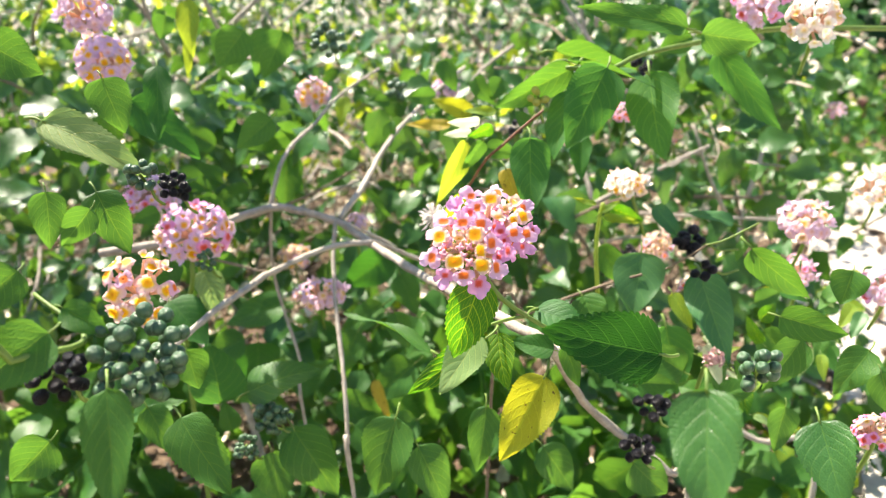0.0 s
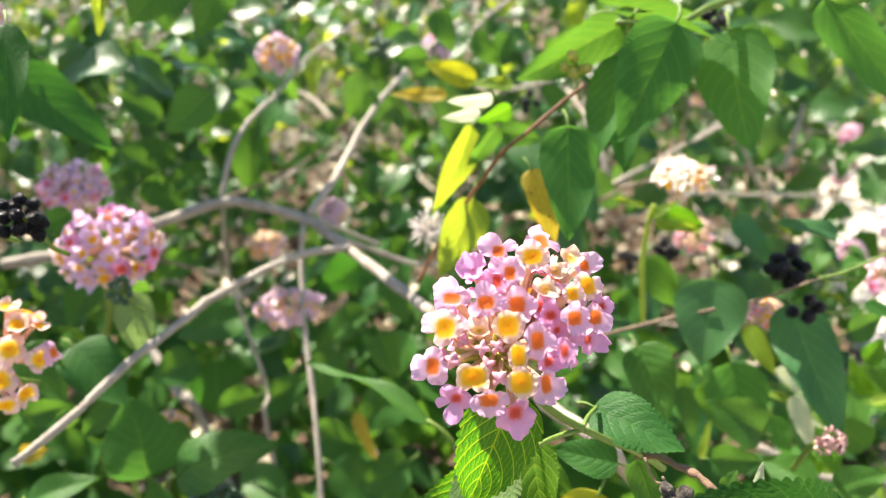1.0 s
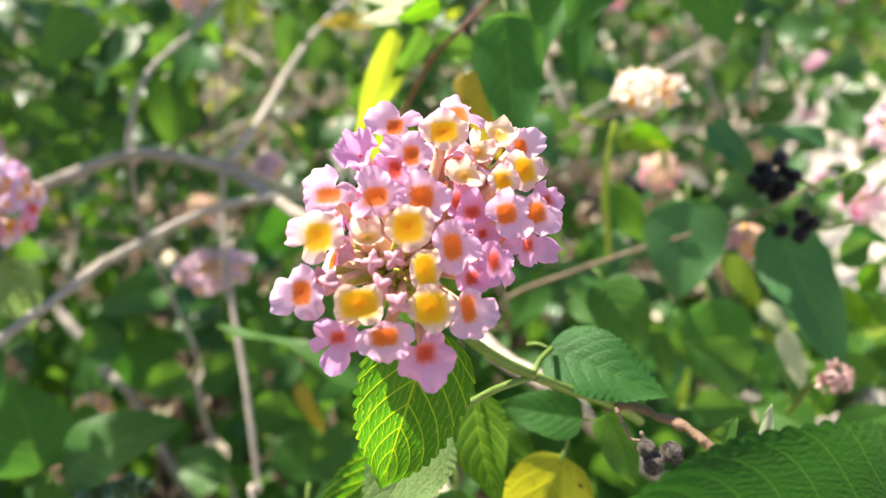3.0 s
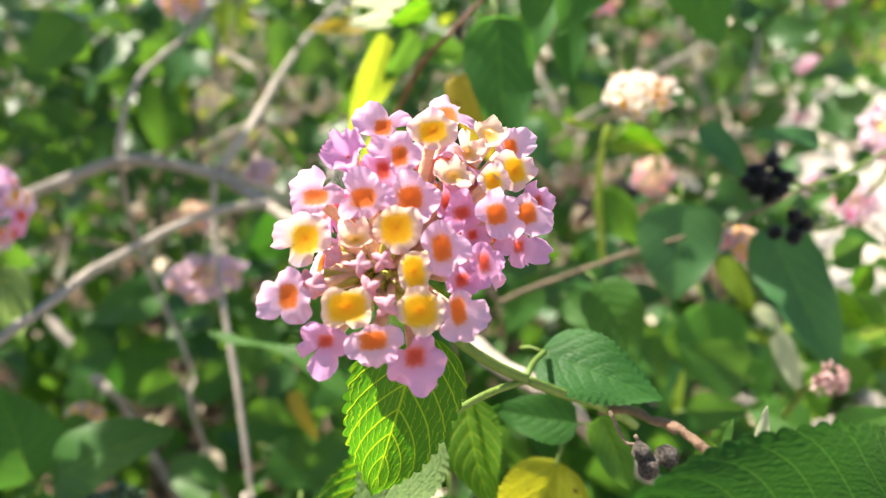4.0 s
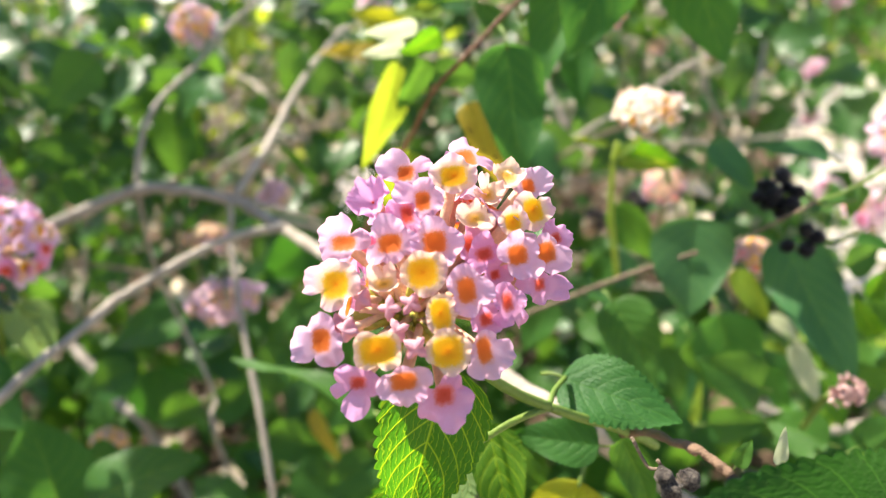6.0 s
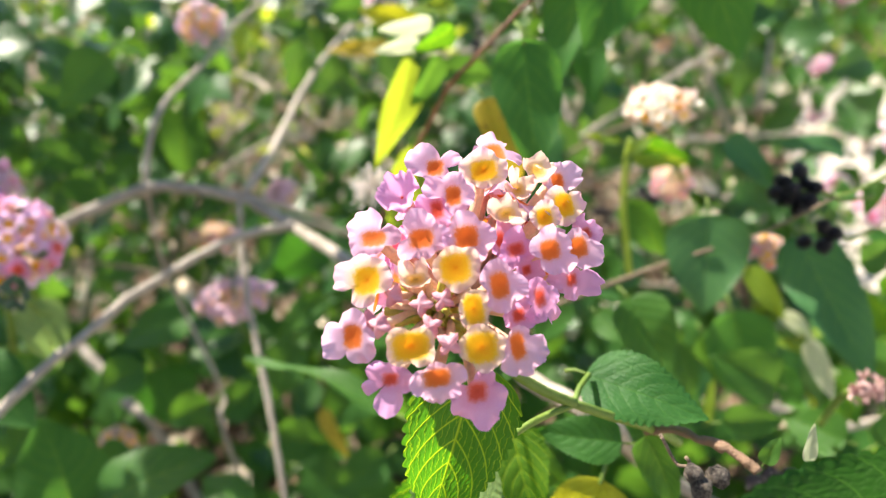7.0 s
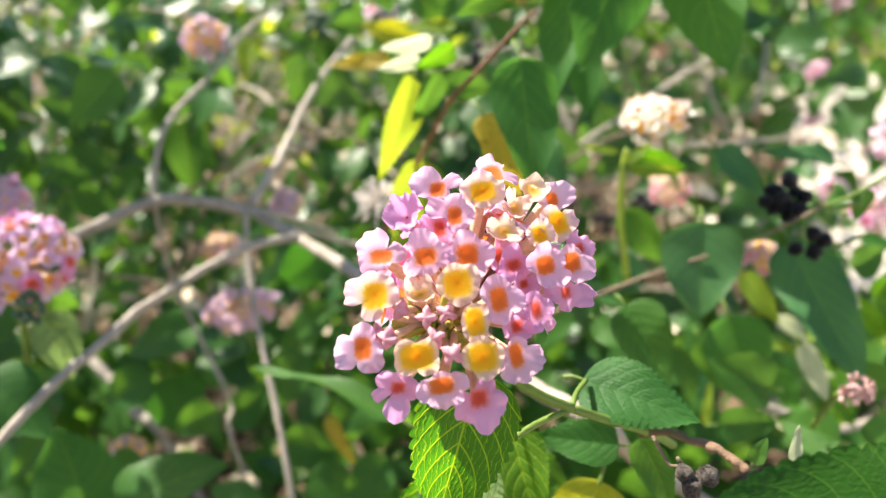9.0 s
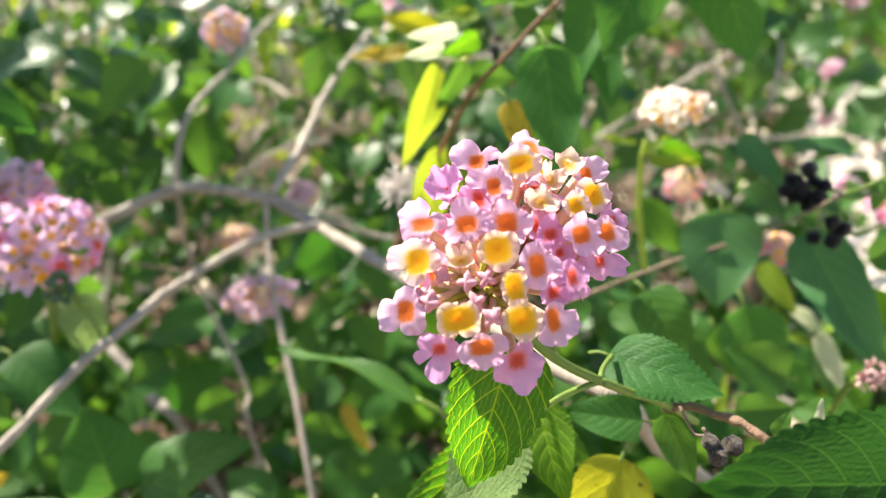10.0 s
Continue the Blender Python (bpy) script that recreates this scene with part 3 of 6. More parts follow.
path.matrix_basis = pose(-0.70, -0.35, 0, 0, 0, -21)
edging = thing("brick_edging", (2.5, 3.68, 0.0), "row of weathered red-brown edging bricks behind the path", "edging")
one_brick = slab("brick", -0.105, -0.05, 0.105, 0.05, 0.0, 0.13, BRICK, 0.006)
rng = random.Random(5)
for k in range(14):
    part("brick", one_brick, edging, pose(1.1 + 0.216 * k, 3.68 + rng.uniform(-0.008, 0.008), -0.01 + rng.uniform(-0.008, 0.004), 0, 0, rng.uniform(-2, 2)))

FAR_LEAF = [leaf_data(1.0, 0.72, 0.25, 0.15 + 0.1 * k, 3, 2, 0.0, 0.05, 50 + k) for k in range(4)]


def scatter(count, seed, xs, ys, zs, sizes, keep):
    """Poses for loose leaves that droop and face about the light."""
    r = random.Random(seed)
    out = []
    while len(out) < count:
        p = Vector((r.uniform(*xs), r.uniform(*ys), r.uniform(*zs)))
        if not keep(p, r):
            continue
        along = Vector((r.gauss(0, 1), r.gauss(-0.25, 0.8), r.gauss(-0.55, 0.6))).normalized()
        nrm = (Vector((r.gauss(0, 0.5), r.gauss(-0.65, 0.5), 0.75)) + along * 0.1).normalized()
        m, _ = leaf_pose(p, p + along, nrm)
        out.append(m @ Matrix.Scale(r.uniform(*sizes), 4))
    return out


def in_bed(x, y):
    """Inside the uneven outline of the planting bed."""
    return ((x + 0.6) / 1.9) ** 2 + ((y - 2.05) / 1.95) ** 2 < 1.0 + 0.45 * noise.noise(Vector((x * 1.6, y * 1.6, 4.0)))


HEADS = [Vector(q) for q in ((-0.1237, 0.6898, 0.3433), (-0.0503, 0.6042, 0.3965), (-0.0603, 0.4846, 0.3801), (0.1903, 0.5881, 0.3759), (0.3263, 0.6401, 0.3401), (-0.0793, 0.6133, 0.5015), (0.3865, 0.7816, 0.3968))]


def by_flower(p):
    """In the clear space before a flower head, which leans out to the light."""
    for q in HEADS:
        d = p - q
        s = -0.92 * d.y + 0.26 * d.z
        if -0.02 < s < 0.26 and (d - Vector((0, -0.92, 0.26)) * s - Vector((0.2 * s * (1 if q.x < 0 else -1), 0, 0))).length < 0.026:
            return True
    return False


def in_shrub(p, r):
    """Inside the shrub's body: clear of the open path, thinner near the ground and in gaps."""
    if not in_bed(p.x, p.y):
        return False
    edge = 0.35 + 0.37 * (p.y - 0.6) + 0.24 * min(1.0, max(0.0, (p.y - 1.4) / 0.4))
    if p.x > edge and p.y < 3.7:
        return p.x < edge + 0.14 and p.z < 0.16 and r.random() < 0.28
    top = 0.50 + 0.12 * (p.y - 0.6) + 0.10 * noise.noise(Vector((p.x * 3, p.y * 3, 0)))
    if p.z > top:
        return False
    if by_flower(p):
        return False
    gap = noise.noise(p * 7.0)
    bare = 0.16 if p.z < 0.26 and -0.35 < p.x < 0.12 and p.y < 1.3 else 0.0
    return gap > 0.11 + bare and r.random() < 0.55 + p.z


shrub = thing("lantana_shrub", (0.0, 0.95, 0.0), "dense green lantana shrub with small drooping toothed leaves", "shrub")
near_mesh = [mesh_of("leaf", v, f, SHADE, uv) for v, f, uv in FAR_LEAF]
for k, m in enumerate(scatter(300, 11, (-0.5, 0.45), (0.58, 0.95), (0.05, 0.56), (0.028, 0.054), in_shrub)):
    part("leaf", near_mesh[k % 4], shrub, m)
rng = random.Random(21)
for k in range(26):
    x, y = rng.uniform(-0.75, 0.45), rng.uniform(0.85, 1.5)
    pts = [(x, y, -0.02), (x + rng.uniform(-0.06, 0.06), y + rng.uniform(-0.06, 0.06), 0.18), (x + rng.uniform(-0.16, 0.16), y + rng.uniform(-0.12, 0.12), 0.36), (x + rng.uniform(-0.26, 0.26), y + rng.uniform(-0.2, 0.2), 0.5)]
    tube("stem", pts, rng.uniform(0.0016, 0.003), 0.001, BARK if k % 3 else DRY_TWIG, shrub, sides=6, steps=5, rough=0.7, seed=k)

mass("shrub_foliage", FAR_LEAF, scatter(2500, 12, (-0.8, 0.6), (0.66, 1.3), (0.03, 0.62), (0.018, 0.040), in_shrub), SHADE, "mass of small green lantana leaves inside the shrub", "foliage")
mass("far_foliage", FAR_LEAF, scatter(7000, 13, (-2.6, 1.3), (1.2, 3.6), (0.03, 0.95), (0.02, 0.044), in_shrub), SHADE, "green leaves of the shrub further behind", "foliage")
# sun patches inside the shrub, painted by a lighter leaf colour
mass("sunlit_foliage", FAR_LEAF, scatter(1600, 14, (-1.8, 0.2), (0.8, 2.4), (0.12, 0.75), (0.012, 0.034), in_shrub), YOUNG_LIT, "leaves deep in the shrub, coloured yellow-green as if sunlit", "foliage")


def path_side(p, r):
    """Leaves leaning out over the near edge of the path."""
    edge = 0.30 + 0.37 * (p.y - 0.6)
    return edge < p.x < edge + 0.30 and p.z < 0.20 - 0.55 * (p.x - edge) and noise.noise(p * 6.0) > -0.02


mass("path_side_foliage", FAR_LEAF, scatter(230, 41, (0.2, 0.8), (0.5, 1.15), (0.0, 0.2), (0.025, 0.05), path_side), LEAF, "green lantana leaves leaning over the edge of the path", "foliage")
mass("path_side_shoots", FAR_LEAF, scatter(300, 42, (0.2, 0.8), (0.5, 1.15), (0.0, 0.2), (0.012, 0.03), path_side), YOUNG_LIT, "young yellow-green leaves at the edge of the path", "foliage")


def behind_path(p, r):
    return p.z < 1.1 + 0.35 * noise.noise(Vector((p.x, p.y, 2.0))) and noise.noise(p * 3.0) > -0.3


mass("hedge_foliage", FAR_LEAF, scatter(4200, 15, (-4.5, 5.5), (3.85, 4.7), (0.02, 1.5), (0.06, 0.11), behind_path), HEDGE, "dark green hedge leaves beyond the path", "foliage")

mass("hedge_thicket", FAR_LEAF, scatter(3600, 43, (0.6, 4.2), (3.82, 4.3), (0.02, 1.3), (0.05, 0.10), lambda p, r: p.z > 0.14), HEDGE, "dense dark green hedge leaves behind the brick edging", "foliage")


def far_bed(p, r):
    """Low plants that close the path's far end."""
    return p.z < 0.34 + 0.16 * noise.noise(Vector((2 * p.x, 2 * p.y, 7.0))) and noise.noise(p * 4.0) > -0.12


mass("far_bed_foliage", FAR_LEAF, scatter(1900, 44, (0.75, 2.6), (2.05, 3.5), (0.0, 0.5), (0.03, 0.065), far_bed), LEAF, "low green plants at the far end of the path", "foliage")
# sunlight on the far plants is in this yellow-green colour
mass("far_bed_shoots", FAR_LEAF, scatter(500, 45, (0.75, 2.6), (2.05, 3.5), (0.0, 0.5), (0.02, 0.045), far_bed), YOUNG_LIT, "leaves at the far end of the path, coloured yellow-green as if sunlit", "foliage")


def flat_poses(count, seed, xs, ys, sizes, tilt):
    r = random.Random(seed)
    out = []
    while len(out) < count:
        x, y = r.uniform(*xs), r.uniform(*ys)
        if in_bed(x, y) or r.random() < 0.12:
            out.append(pose(x, y, r.uniform(0.0, 0.02), r.gauss(0, tilt), r.gauss(0, tilt), r.uniform(0, 360)) @ Matrix.Scale(r.uniform(*sizes), 4))
    return out


DRY_LEAF = [leaf_data(1.0, 0.55, 0.5, 0.35 - 0.3 * k, 3, 2, 0.0, 0.12, 70 + k) for k in range(4)]
mass("leaf_litter", DRY_LEAF, flat_poses(4200, 31, (-2.1, 1.1), (0.1, 3.0), (0.02, 0.05), 24), LITTER, "dry brown fallen leaves on the soil", "leaf litter")
mass("pale_litter", DRY_LEAF, flat_poses(2700, 32, (-2.1, 1.15), (0.1, 3.0), (0.015, 0.04), 30), CHAFF, "pale straw-coloured fallen leaves and chaff", "leaf litter")
straw_verts, straw_faces = tube_data([(0, 0, 0), (0.05, 0.5, 0.03), (0, 1, 0)], 0.022, 0.014, 5, 3)
straw = [(straw_verts, straw_faces, [(0.5, 0.5)] * len(straw_verts))]
mass("fallen_twigs", straw, flat_poses(1100, 33, (-2.0, 1.05), (0.1, 2.9), (0.05, 0.17), 12), DRY_TWIG, "thin dry twigs lying among the fallen leaves", "twigs")


def tangle(count, seed):
    r = random.Random(seed)
    out = []
    for _ in range(count):
        out.append(pose(r.uniform(-1.1, 0.5), r.uniform(0.75, 1.9), r.uniform(0.03, 0.55), r.gauss(20, 45), r.gauss(0, 30), r.uniform(0, 360)) @ Matrix.Scale(r.uniform(0.05, 0.13), 4))
    return out


mass("twig_tangle", straw, tangle(700, 36), BARK, "tangle of thin grey-brown twigs inside the shrub", "twigs")


def low_front(p, r):
    """Low leaves between the camera's foot and the shrub, clear of the flowering shoot."""
    return p.z < 0.22 + 0.55 * (p.y - 0.30) and noise.noise(p * 8.0) > -0.25


mass("low_foliage", FAR_LEAF, scatter(420, 16, (-0.45, 0.50), (0.36, 0.70), (0.02, 0.24), (0.03, 0.058), low_front), LEAF, "broad green leaves low in the shrub", "foliage")
mass("dry_leaf_bits", DRY_LEAF, scatter(6000, 17, (-1.7, 0.9), (0.66, 2.9), (0.05, 0.75), (0.005, 0.022), in_shrub), CHAFF, "pale dry leaf scraps caught in the shrub", "dry leaves")
# added overhead leaves, put above the view to cast dappled shade
mass("upper_foliage", FAR_LEAF, scatter(240, 18, (-0.80, -0.14), (0.50, 1.0), (0.63, 0.92), (0.03, 0.056), lambda p, r: noise.noise(p * 6.0) > -0.1), LEAF, "leaves added above the shrub to shade its inside", "foliage")
mass("dry_stem_tangle", straw, tangle(420, 39), DRY_TWIG, "brown dry stems tangled inside the shrub", "twigs")
mass("undergrowth", FAR_LEAF, scatter(460, 19, (-0.55, 0.22), (0.56, 1.0), (0.03, 0.27), (0.03, 0.055), lambda p, r: noise.noise(p * 9.0) > -0.05), LEAF, "shaded leaves low inside the shrub", "foliage")
# sunlit back of the shrub, its brightness put into the leaf colour
mass("bright_foliage", FAR_LEAF, scatter(900, 23, (-2.2, -0.1), (1.5, 3.4), (0.2, 0.95), (0.02, 0.042), lambda p, r: in_bed(p.x, p.y) and noise.noise(p * 4.0) > 0.0), YOUNG_LIT, "leaves at the back of the shrub, coloured yellow-green as if sunlit", "foliage")


# ---- branches, leaves, flowers and fruit ----
limb = thing("lantana_branch", (-0.0500, 0.4900, 0.0000), "forked grey-brown woody lantana branch arching through the shrub", "branch", "lantana branches")
tube("branch", [(-0.1936, 0.4612, 0.4201), (-0.1529, 0.4686, 0.4239), (-0.1190, 0.4780, 0.4329), (-0.0880, 0.4895, 0.4395), (-0.0655, 0.4888, 0.4368), (-0.0426, 0.4834, 0.4309), (-0.0225, 0.4645, 0.4233), (0.0144, 0.4003, 0.4230), (0.0444, 0.3248, 0.4352), (0.0583, 0.2891, 0.4398), (0.0685, 0.2753, 0.4373), (0.0953, 0.3342, 0.3759), (0.1330, 0.3350, 0.3404), (0.1455, 0.3378, 0.3138), (0.1318, 0.3556, -0.0200)], 0.003, 0.0018, BARK, limb, rough=0.5, seed=1, label="arched grey-brown main branch")
tube("branch", [(-0.0204, 0.4619, 0.4221), (-0.0396, 0.4486, 0.4244), (-0.0599, 0.4260, 0.4222), (-0.0727, 0.4030, 0.4188), (-0.0832, 0.3747, 0.4156), (-0.0917, 0.3543, 0.4132), (-0.1013, 0.3394, 0.4085), (-0.1165, 0.3205, 0.4021)], 0.0018, 0.0016, BARK, limb, rough=0.6, seed=2)
tube("branch", [(-0.0433, 0.4852, 0.4327), (-0.0347, 0.5047, 0.4436), (-0.0265, 0.5524, 0.4551), (-0.0176, 0.5835, 0.4653), (0.0066, 0.6413, 0.4883), (0.0420, 0.6947, 0.5134)], 0.002, 0.0015, BARK, limb, rough=0.6, seed=3)
tube("branch", [(-0.0897, 0.4919, 0.4400), (-0.0864, 0.4985, 0.4565), (-0.0830, 0.5147, 0.4702), (-0.0789, 0.5504, 0.4787), (-0.0725, 0.5742, 0.4843), (-0.0579, 0.6131, 0.5005), (-0.0293, 0.6523, 0.5171)], 0.0015, 0.0012, BARK, limb, rough=0.6, seed=4)
tube("twig", [(-0.0282, 0.4750, 0.4228), (-0.0088, 0.4911, 0.4085), (0.0092, 0.4983, 0.3991), (0.0256, 0.4978, 0.3973)], 0.0016, 0.0012, BARK, limb, rough=0.5, seed=5)
tube("twig", [(-0.0422, 0.4882, 0.4294), (-0.0274, 0.5044, 0.4156), (-0.0121, 0.5206, 0.4017)], 0.0014, 0.001, BARK, limb, rough=0.5, seed=6)
tube("branch", [(-0.0463, 0.4833, 0.4306), (-0.0470, 0.4705, 0.4121), (-0.0437, 0.4503, 0.3880), (-0.0383, 0.4306, 0.3654), (-0.0344, 0.4115, 0.3444), (-0.0326, 0.3971, 0.3216), (-0.0306, 0.3849, 0.3042), (-0.0300, 0.4700, -0.0200)], 0.0014, 0.0013, BARK, limb, rough=0.5, seed=7)
tube("branch", [(-0.0902, 0.4931, 0.4376), (-0.0950, 0.5010, 0.4090), (-0.0973, 0.5117, 0.3818), (-0.0898, 0.5090, 0.3476), (-0.0815, 0.4983, 0.3203), (-0.0794, 0.4840, 0.2843), (-0.0700, 0.5600, -0.0200)], 0.0011, 0.0011, BARK, limb, rough=0.2, seed=8)
tube("branch", [(-0.1955, 0.5928, 0.3178), (-0.1786, 0.5766, 0.3038), (-0.1569, 0.5580, 0.2834), (-0.1393, 0.5496, 0.2617), (-0.1200, 0.6200, -0.0200)], 0.0034, 0.003, BARK, limb, rough=0.8, seed=9, label="broken pale grey dead branch")
tube("twig", [(-0.1359, 0.6061, 0.4040), (-0.1093, 0.6101, 0.4131), (-0.0788, 0.6151, 0.4249), (-0.0442, 0.6228, 0.4431)], 0.0016, 0.001, DRY_TWIG, limb, rough=0.5, seed=10)
tube("twig", [(-0.1521, 0.5458, 0.3881), (-0.1305, 0.5438, 0.3824), (-0.1072, 0.5418, 0.3766)], 0.001, 0.0008, DRY_TWIG, limb, rough=0.5, seed=11)
tube("twig", [(-0.2038, 0.7228, 0.4288), (-0.1815, 0.7220, 0.4261), (-0.1681, 0.7219, 0.4254)], 0.002, 0.0018, CHAFF, limb, rough=0.5, seed=12)
leaf(limb, (-0.0680, 0.3304, 0.3881), (-0.0346, 0.3347, 0.4009), (0.2641, -0.3703, 0.9835), 0.700, LEAF, fold=0.12, fine=True, teeth=18, label="broad green oval leaf")
leaf(limb, (-0.0905, 0.3548, 0.3696), (-0.0946, 0.3669, 0.3988), (0.5687, -0.5647, 0.7666), 1.000, SOFT, fold=0.12, teeth=18, fine=True, label="broad dark green leaf beside the branch")
leaf(limb, (-0.1180, 0.5230, 0.3296), (-0.1207, 0.5182, 0.2903), (0.4806, -0.8738, 0.0745), 0.925, MATURE, fold=0.1)
leaf(limb, (-0.0965, 0.5333, 0.3548), (-0.1451, 0.5289, 0.3452), (-0.0601, -0.7572, 0.6504), 0.574)
leaf(limb, (-0.0192, 0.5474, 0.3881), (-0.0543, 0.5466, 0.3600), (0.0533, -0.9978, -0.0388), 0.695, MATURE)
leaf(limb, (-0.0270, 0.5520, 0.3456), (-0.0653, 0.5518, 0.3191), (-0.3336, -0.8055, 0.4898), 0.502)
leaf(limb, (-0.0952, 0.6335, 0.4715), (-0.1438, 0.6266, 0.4558), (0.1634, -0.9835, -0.0775), 0.478)
leaf(limb, (-0.1111, 0.6460, 0.4494), (-0.1161, 0.6278, 0.4037), (0.1208, -0.9267, 0.3559), 0.629)
leaf(limb, (-0.1062, 0.6688, 0.4254), (-0.1314, 0.6647, 0.4159), (0.1030, -0.9835, 0.1490), 1.057)
leaf(limb, (-0.0576, 0.6394, 0.4313), (-0.0880, 0.6353, 0.4219), (-0.0610, -0.8279, 0.5576), 0.557)
leaf(limb, (-0.0525, 0.6021, 0.4996), (-0.0557, 0.5932, 0.4774), (-0.2882, -0.8746, 0.3898), 0.541, YOUNG_LIT)
leaf(limb, (-0.0202, 0.6418, 0.4902), (-0.0463, 0.6422, 0.4922), (0.0169, -0.8973, 0.4411), 0.428)
leaf(limb, (0.0204, 0.5400, 0.5037), (-0.0006, 0.5396, 0.5033), (0.0176, -0.9957, 0.0915), 0.655)
leaf(limb, (-0.0415, 0.6149, 0.4232), (-0.0218, 0.6054, 0.3986), (-0.4856, -0.8726, -0.0517), 0.272)
leaf(limb, (-0.0174, 0.5949, 0.4804), (-0.0194, 0.5866, 0.4597), (-0.1206, -0.9181, 0.3776), 0.523)
leaf(limb, (-0.0479, 0.6235, 0.4450), (-0.0626, 0.6250, 0.4492), (0.0477, -0.8760, 0.4799), 1.455)
leaf(limb, (0.0215, 0.3295, 0.4072), (-0.0223, 0.3519, 0.4242), (0.3502, -0.0258, 0.9363), 0.178, LEAF, fold=0.35, label="narrow green leaf seen on its edge")
leaf(limb, (-0.0083, 0.4570, 0.3768), (-0.0006, 0.4483, 0.3546), (-0.1130, -0.9376, 0.3290), 0.683, fold=0.5)
leaf(limb, (-0.0260, 0.4680, 0.3238), (-0.0165, 0.4580, 0.2983), (-0.1311, -0.9385, 0.3195), 0.309, DEAD, label="withered yellow leaf")
leaf(limb, (-0.0002, 0.4902, 0.3247), (-0.0312, 0.4896, 0.2970), (-0.3288, -0.8618, 0.3862), 0.726)
leaf(limb, (-0.0569, 0.4892, 0.2967), (-0.0188, 0.4860, 0.2874), (-0.0120, -0.9586, 0.2844), 0.693)
leaf(limb, (-0.0430, 0.4743, 0.2858), (-0.0158, 0.4662, 0.2647), (0.3046, -0.6906, 0.6559), 0.798)
leaf(limb, (0.0027, 0.4584, 0.2988), (-0.0250, 0.4520, 0.2834), (-0.0815, -0.8587, 0.5060), 0.740)
leaf(limb, (-0.1050, 0.5549, 0.2740), (-0.0704, 0.5629, 0.2932), (0.0036, -0.9248, 0.3803), 0.647)
leaf(limb, (-0.0721, 0.4675, 0.2697), (-0.1059, 0.4913, 0.2764), (-0.2189, -0.5409, 0.8121), 0.613)
leaf(limb, (0.0043, 0.5017, 0.3536), (-0.0094, 0.4926, 0.3309), (-0.4143, -0.7292, 0.5446), 0.783)
leaf(limb, (-0.0125, 0.5510, 0.3699), (0.0015, 0.5402, 0.3421), (0.0921, -0.9107, 0.4027), 0.686)
leaf(limb, (-0.1763, 0.6666, 0.4218), (-0.2126, 0.6721, 0.4369), (0.0135, -0.9273, 0.3742), 0.642)
leaf(limb, (-0.1667, 0.6284, 0.4610), (-0.1996, 0.6342, 0.4765), (-0.1140, -0.9857, 0.1239), 0.589)
leaf(limb, (-0.1976, 0.6204, 0.4416), (-0.1704, 0.6140, 0.4247), (0.0686, -0.8918, 0.4473), 0.686)
leaf(limb, (-0.1520, 0.6641, 0.4150), (-0.1896, 0.6591, 0.4033), (-0.0236, -0.8864, 0.4622), 0.570)
leaf(limb, (-0.1800, 0.6120, 0.4199), (-0.1511, 0.6042, 0.3995), (0.1004, -0.8746, 0.4743), 0.618)
leaf(limb, (-0.2026, 0.7324, 0.4529), (-0.2191, 0.7259, 0.4370), (0.3023, -0.9502, 0.0753), 0.941)
leaf(limb, (-0.0911, 0.6509, 0.4611), (-0.0760, 0.6375, 0.4811), (0.1188, -0.7811, -0.6129), 0.737)
leaf(limb, (-0.1487, 0.5938, 0.3733), (-0.1719, 0.5871, 0.3570), (0.1535, -0.9711, 0.1827), 0.704)
sprig_a = thing("lantana_branch", (-0.0935, 0.3620, 0.1111), "leafy green lantana sprig below a pink flower head", "branch", "lantana branches")
tube("stem", [(-0.1076, 0.3886, 0.4378), (-0.1100, 0.3900, 0.4221), (-0.1220, 0.4020, 0.3900), (-0.1330, 0.4250, 0.3000), (-0.1330, 0.4450, -0.0200)], 0.0012, 0.0016, GREEN_STEM, sprig_a, rough=0.2, seed=49)
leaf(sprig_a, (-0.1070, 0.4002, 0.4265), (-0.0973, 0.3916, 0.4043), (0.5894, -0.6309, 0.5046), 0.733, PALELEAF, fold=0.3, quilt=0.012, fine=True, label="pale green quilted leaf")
leaf(sprig_a, (-0.1136, 0.3660, 0.4218), (-0.0916, 0.3539, 0.4043), (0.3057, -0.5586, 0.7710), 0.771, MATURE, fold=0.2)
leaf(sprig_a, (-0.1270, 0.3571, 0.4267), (-0.1108, 0.3498, 0.4079), (0.3781, -0.7066, 0.5981), 0.676)
leaf(sprig_a, (-0.1301, 0.4210, 0.4252), (-0.1373, 0.4050, 0.4122), (0.2767, -0.6777, 0.6813), 0.754)
leaf(sprig_a, (-0.1276, 0.4329, 0.4281), (-0.1130, 0.4369, 0.4107), (0.2822, -0.9592, 0.0152), 0.650)
leaf(sprig_a, (-0.0823, 0.3422, 0.3608), (-0.0848, 0.3476, 0.3746), (0.6502, -0.6582, 0.3795), 0.830)
leaf(sprig_a, (-0.1320, 0.3444, 0.3678), (-0.1063, 0.3481, 0.3764), (-0.2066, -0.5043, 0.8384), 0.487, fold=0.4)
leaf(sprig_a, (-0.1575, 0.4628, 0.3688), (-0.1406, 0.4616, 0.3653), (0.0517, -0.8409, 0.5388), 0.822)
leaf(sprig_a, (-0.1040, 0.4054, 0.3581), (-0.0898, 0.4008, 0.3460), (0.2776, -0.7427, 0.6094), 0.896)
leaf(sprig_a, (-0.1438, 0.4416, 0.4506), (-0.1553, 0.4300, 0.4486), (0.6601, -0.6976, 0.2786), 0.735)
leaf(sprig_a, (-0.1108, 0.3842, 0.3862), (-0.1272, 0.3785, 0.3724), (-0.0302, -0.9114, 0.4105), 0.606)
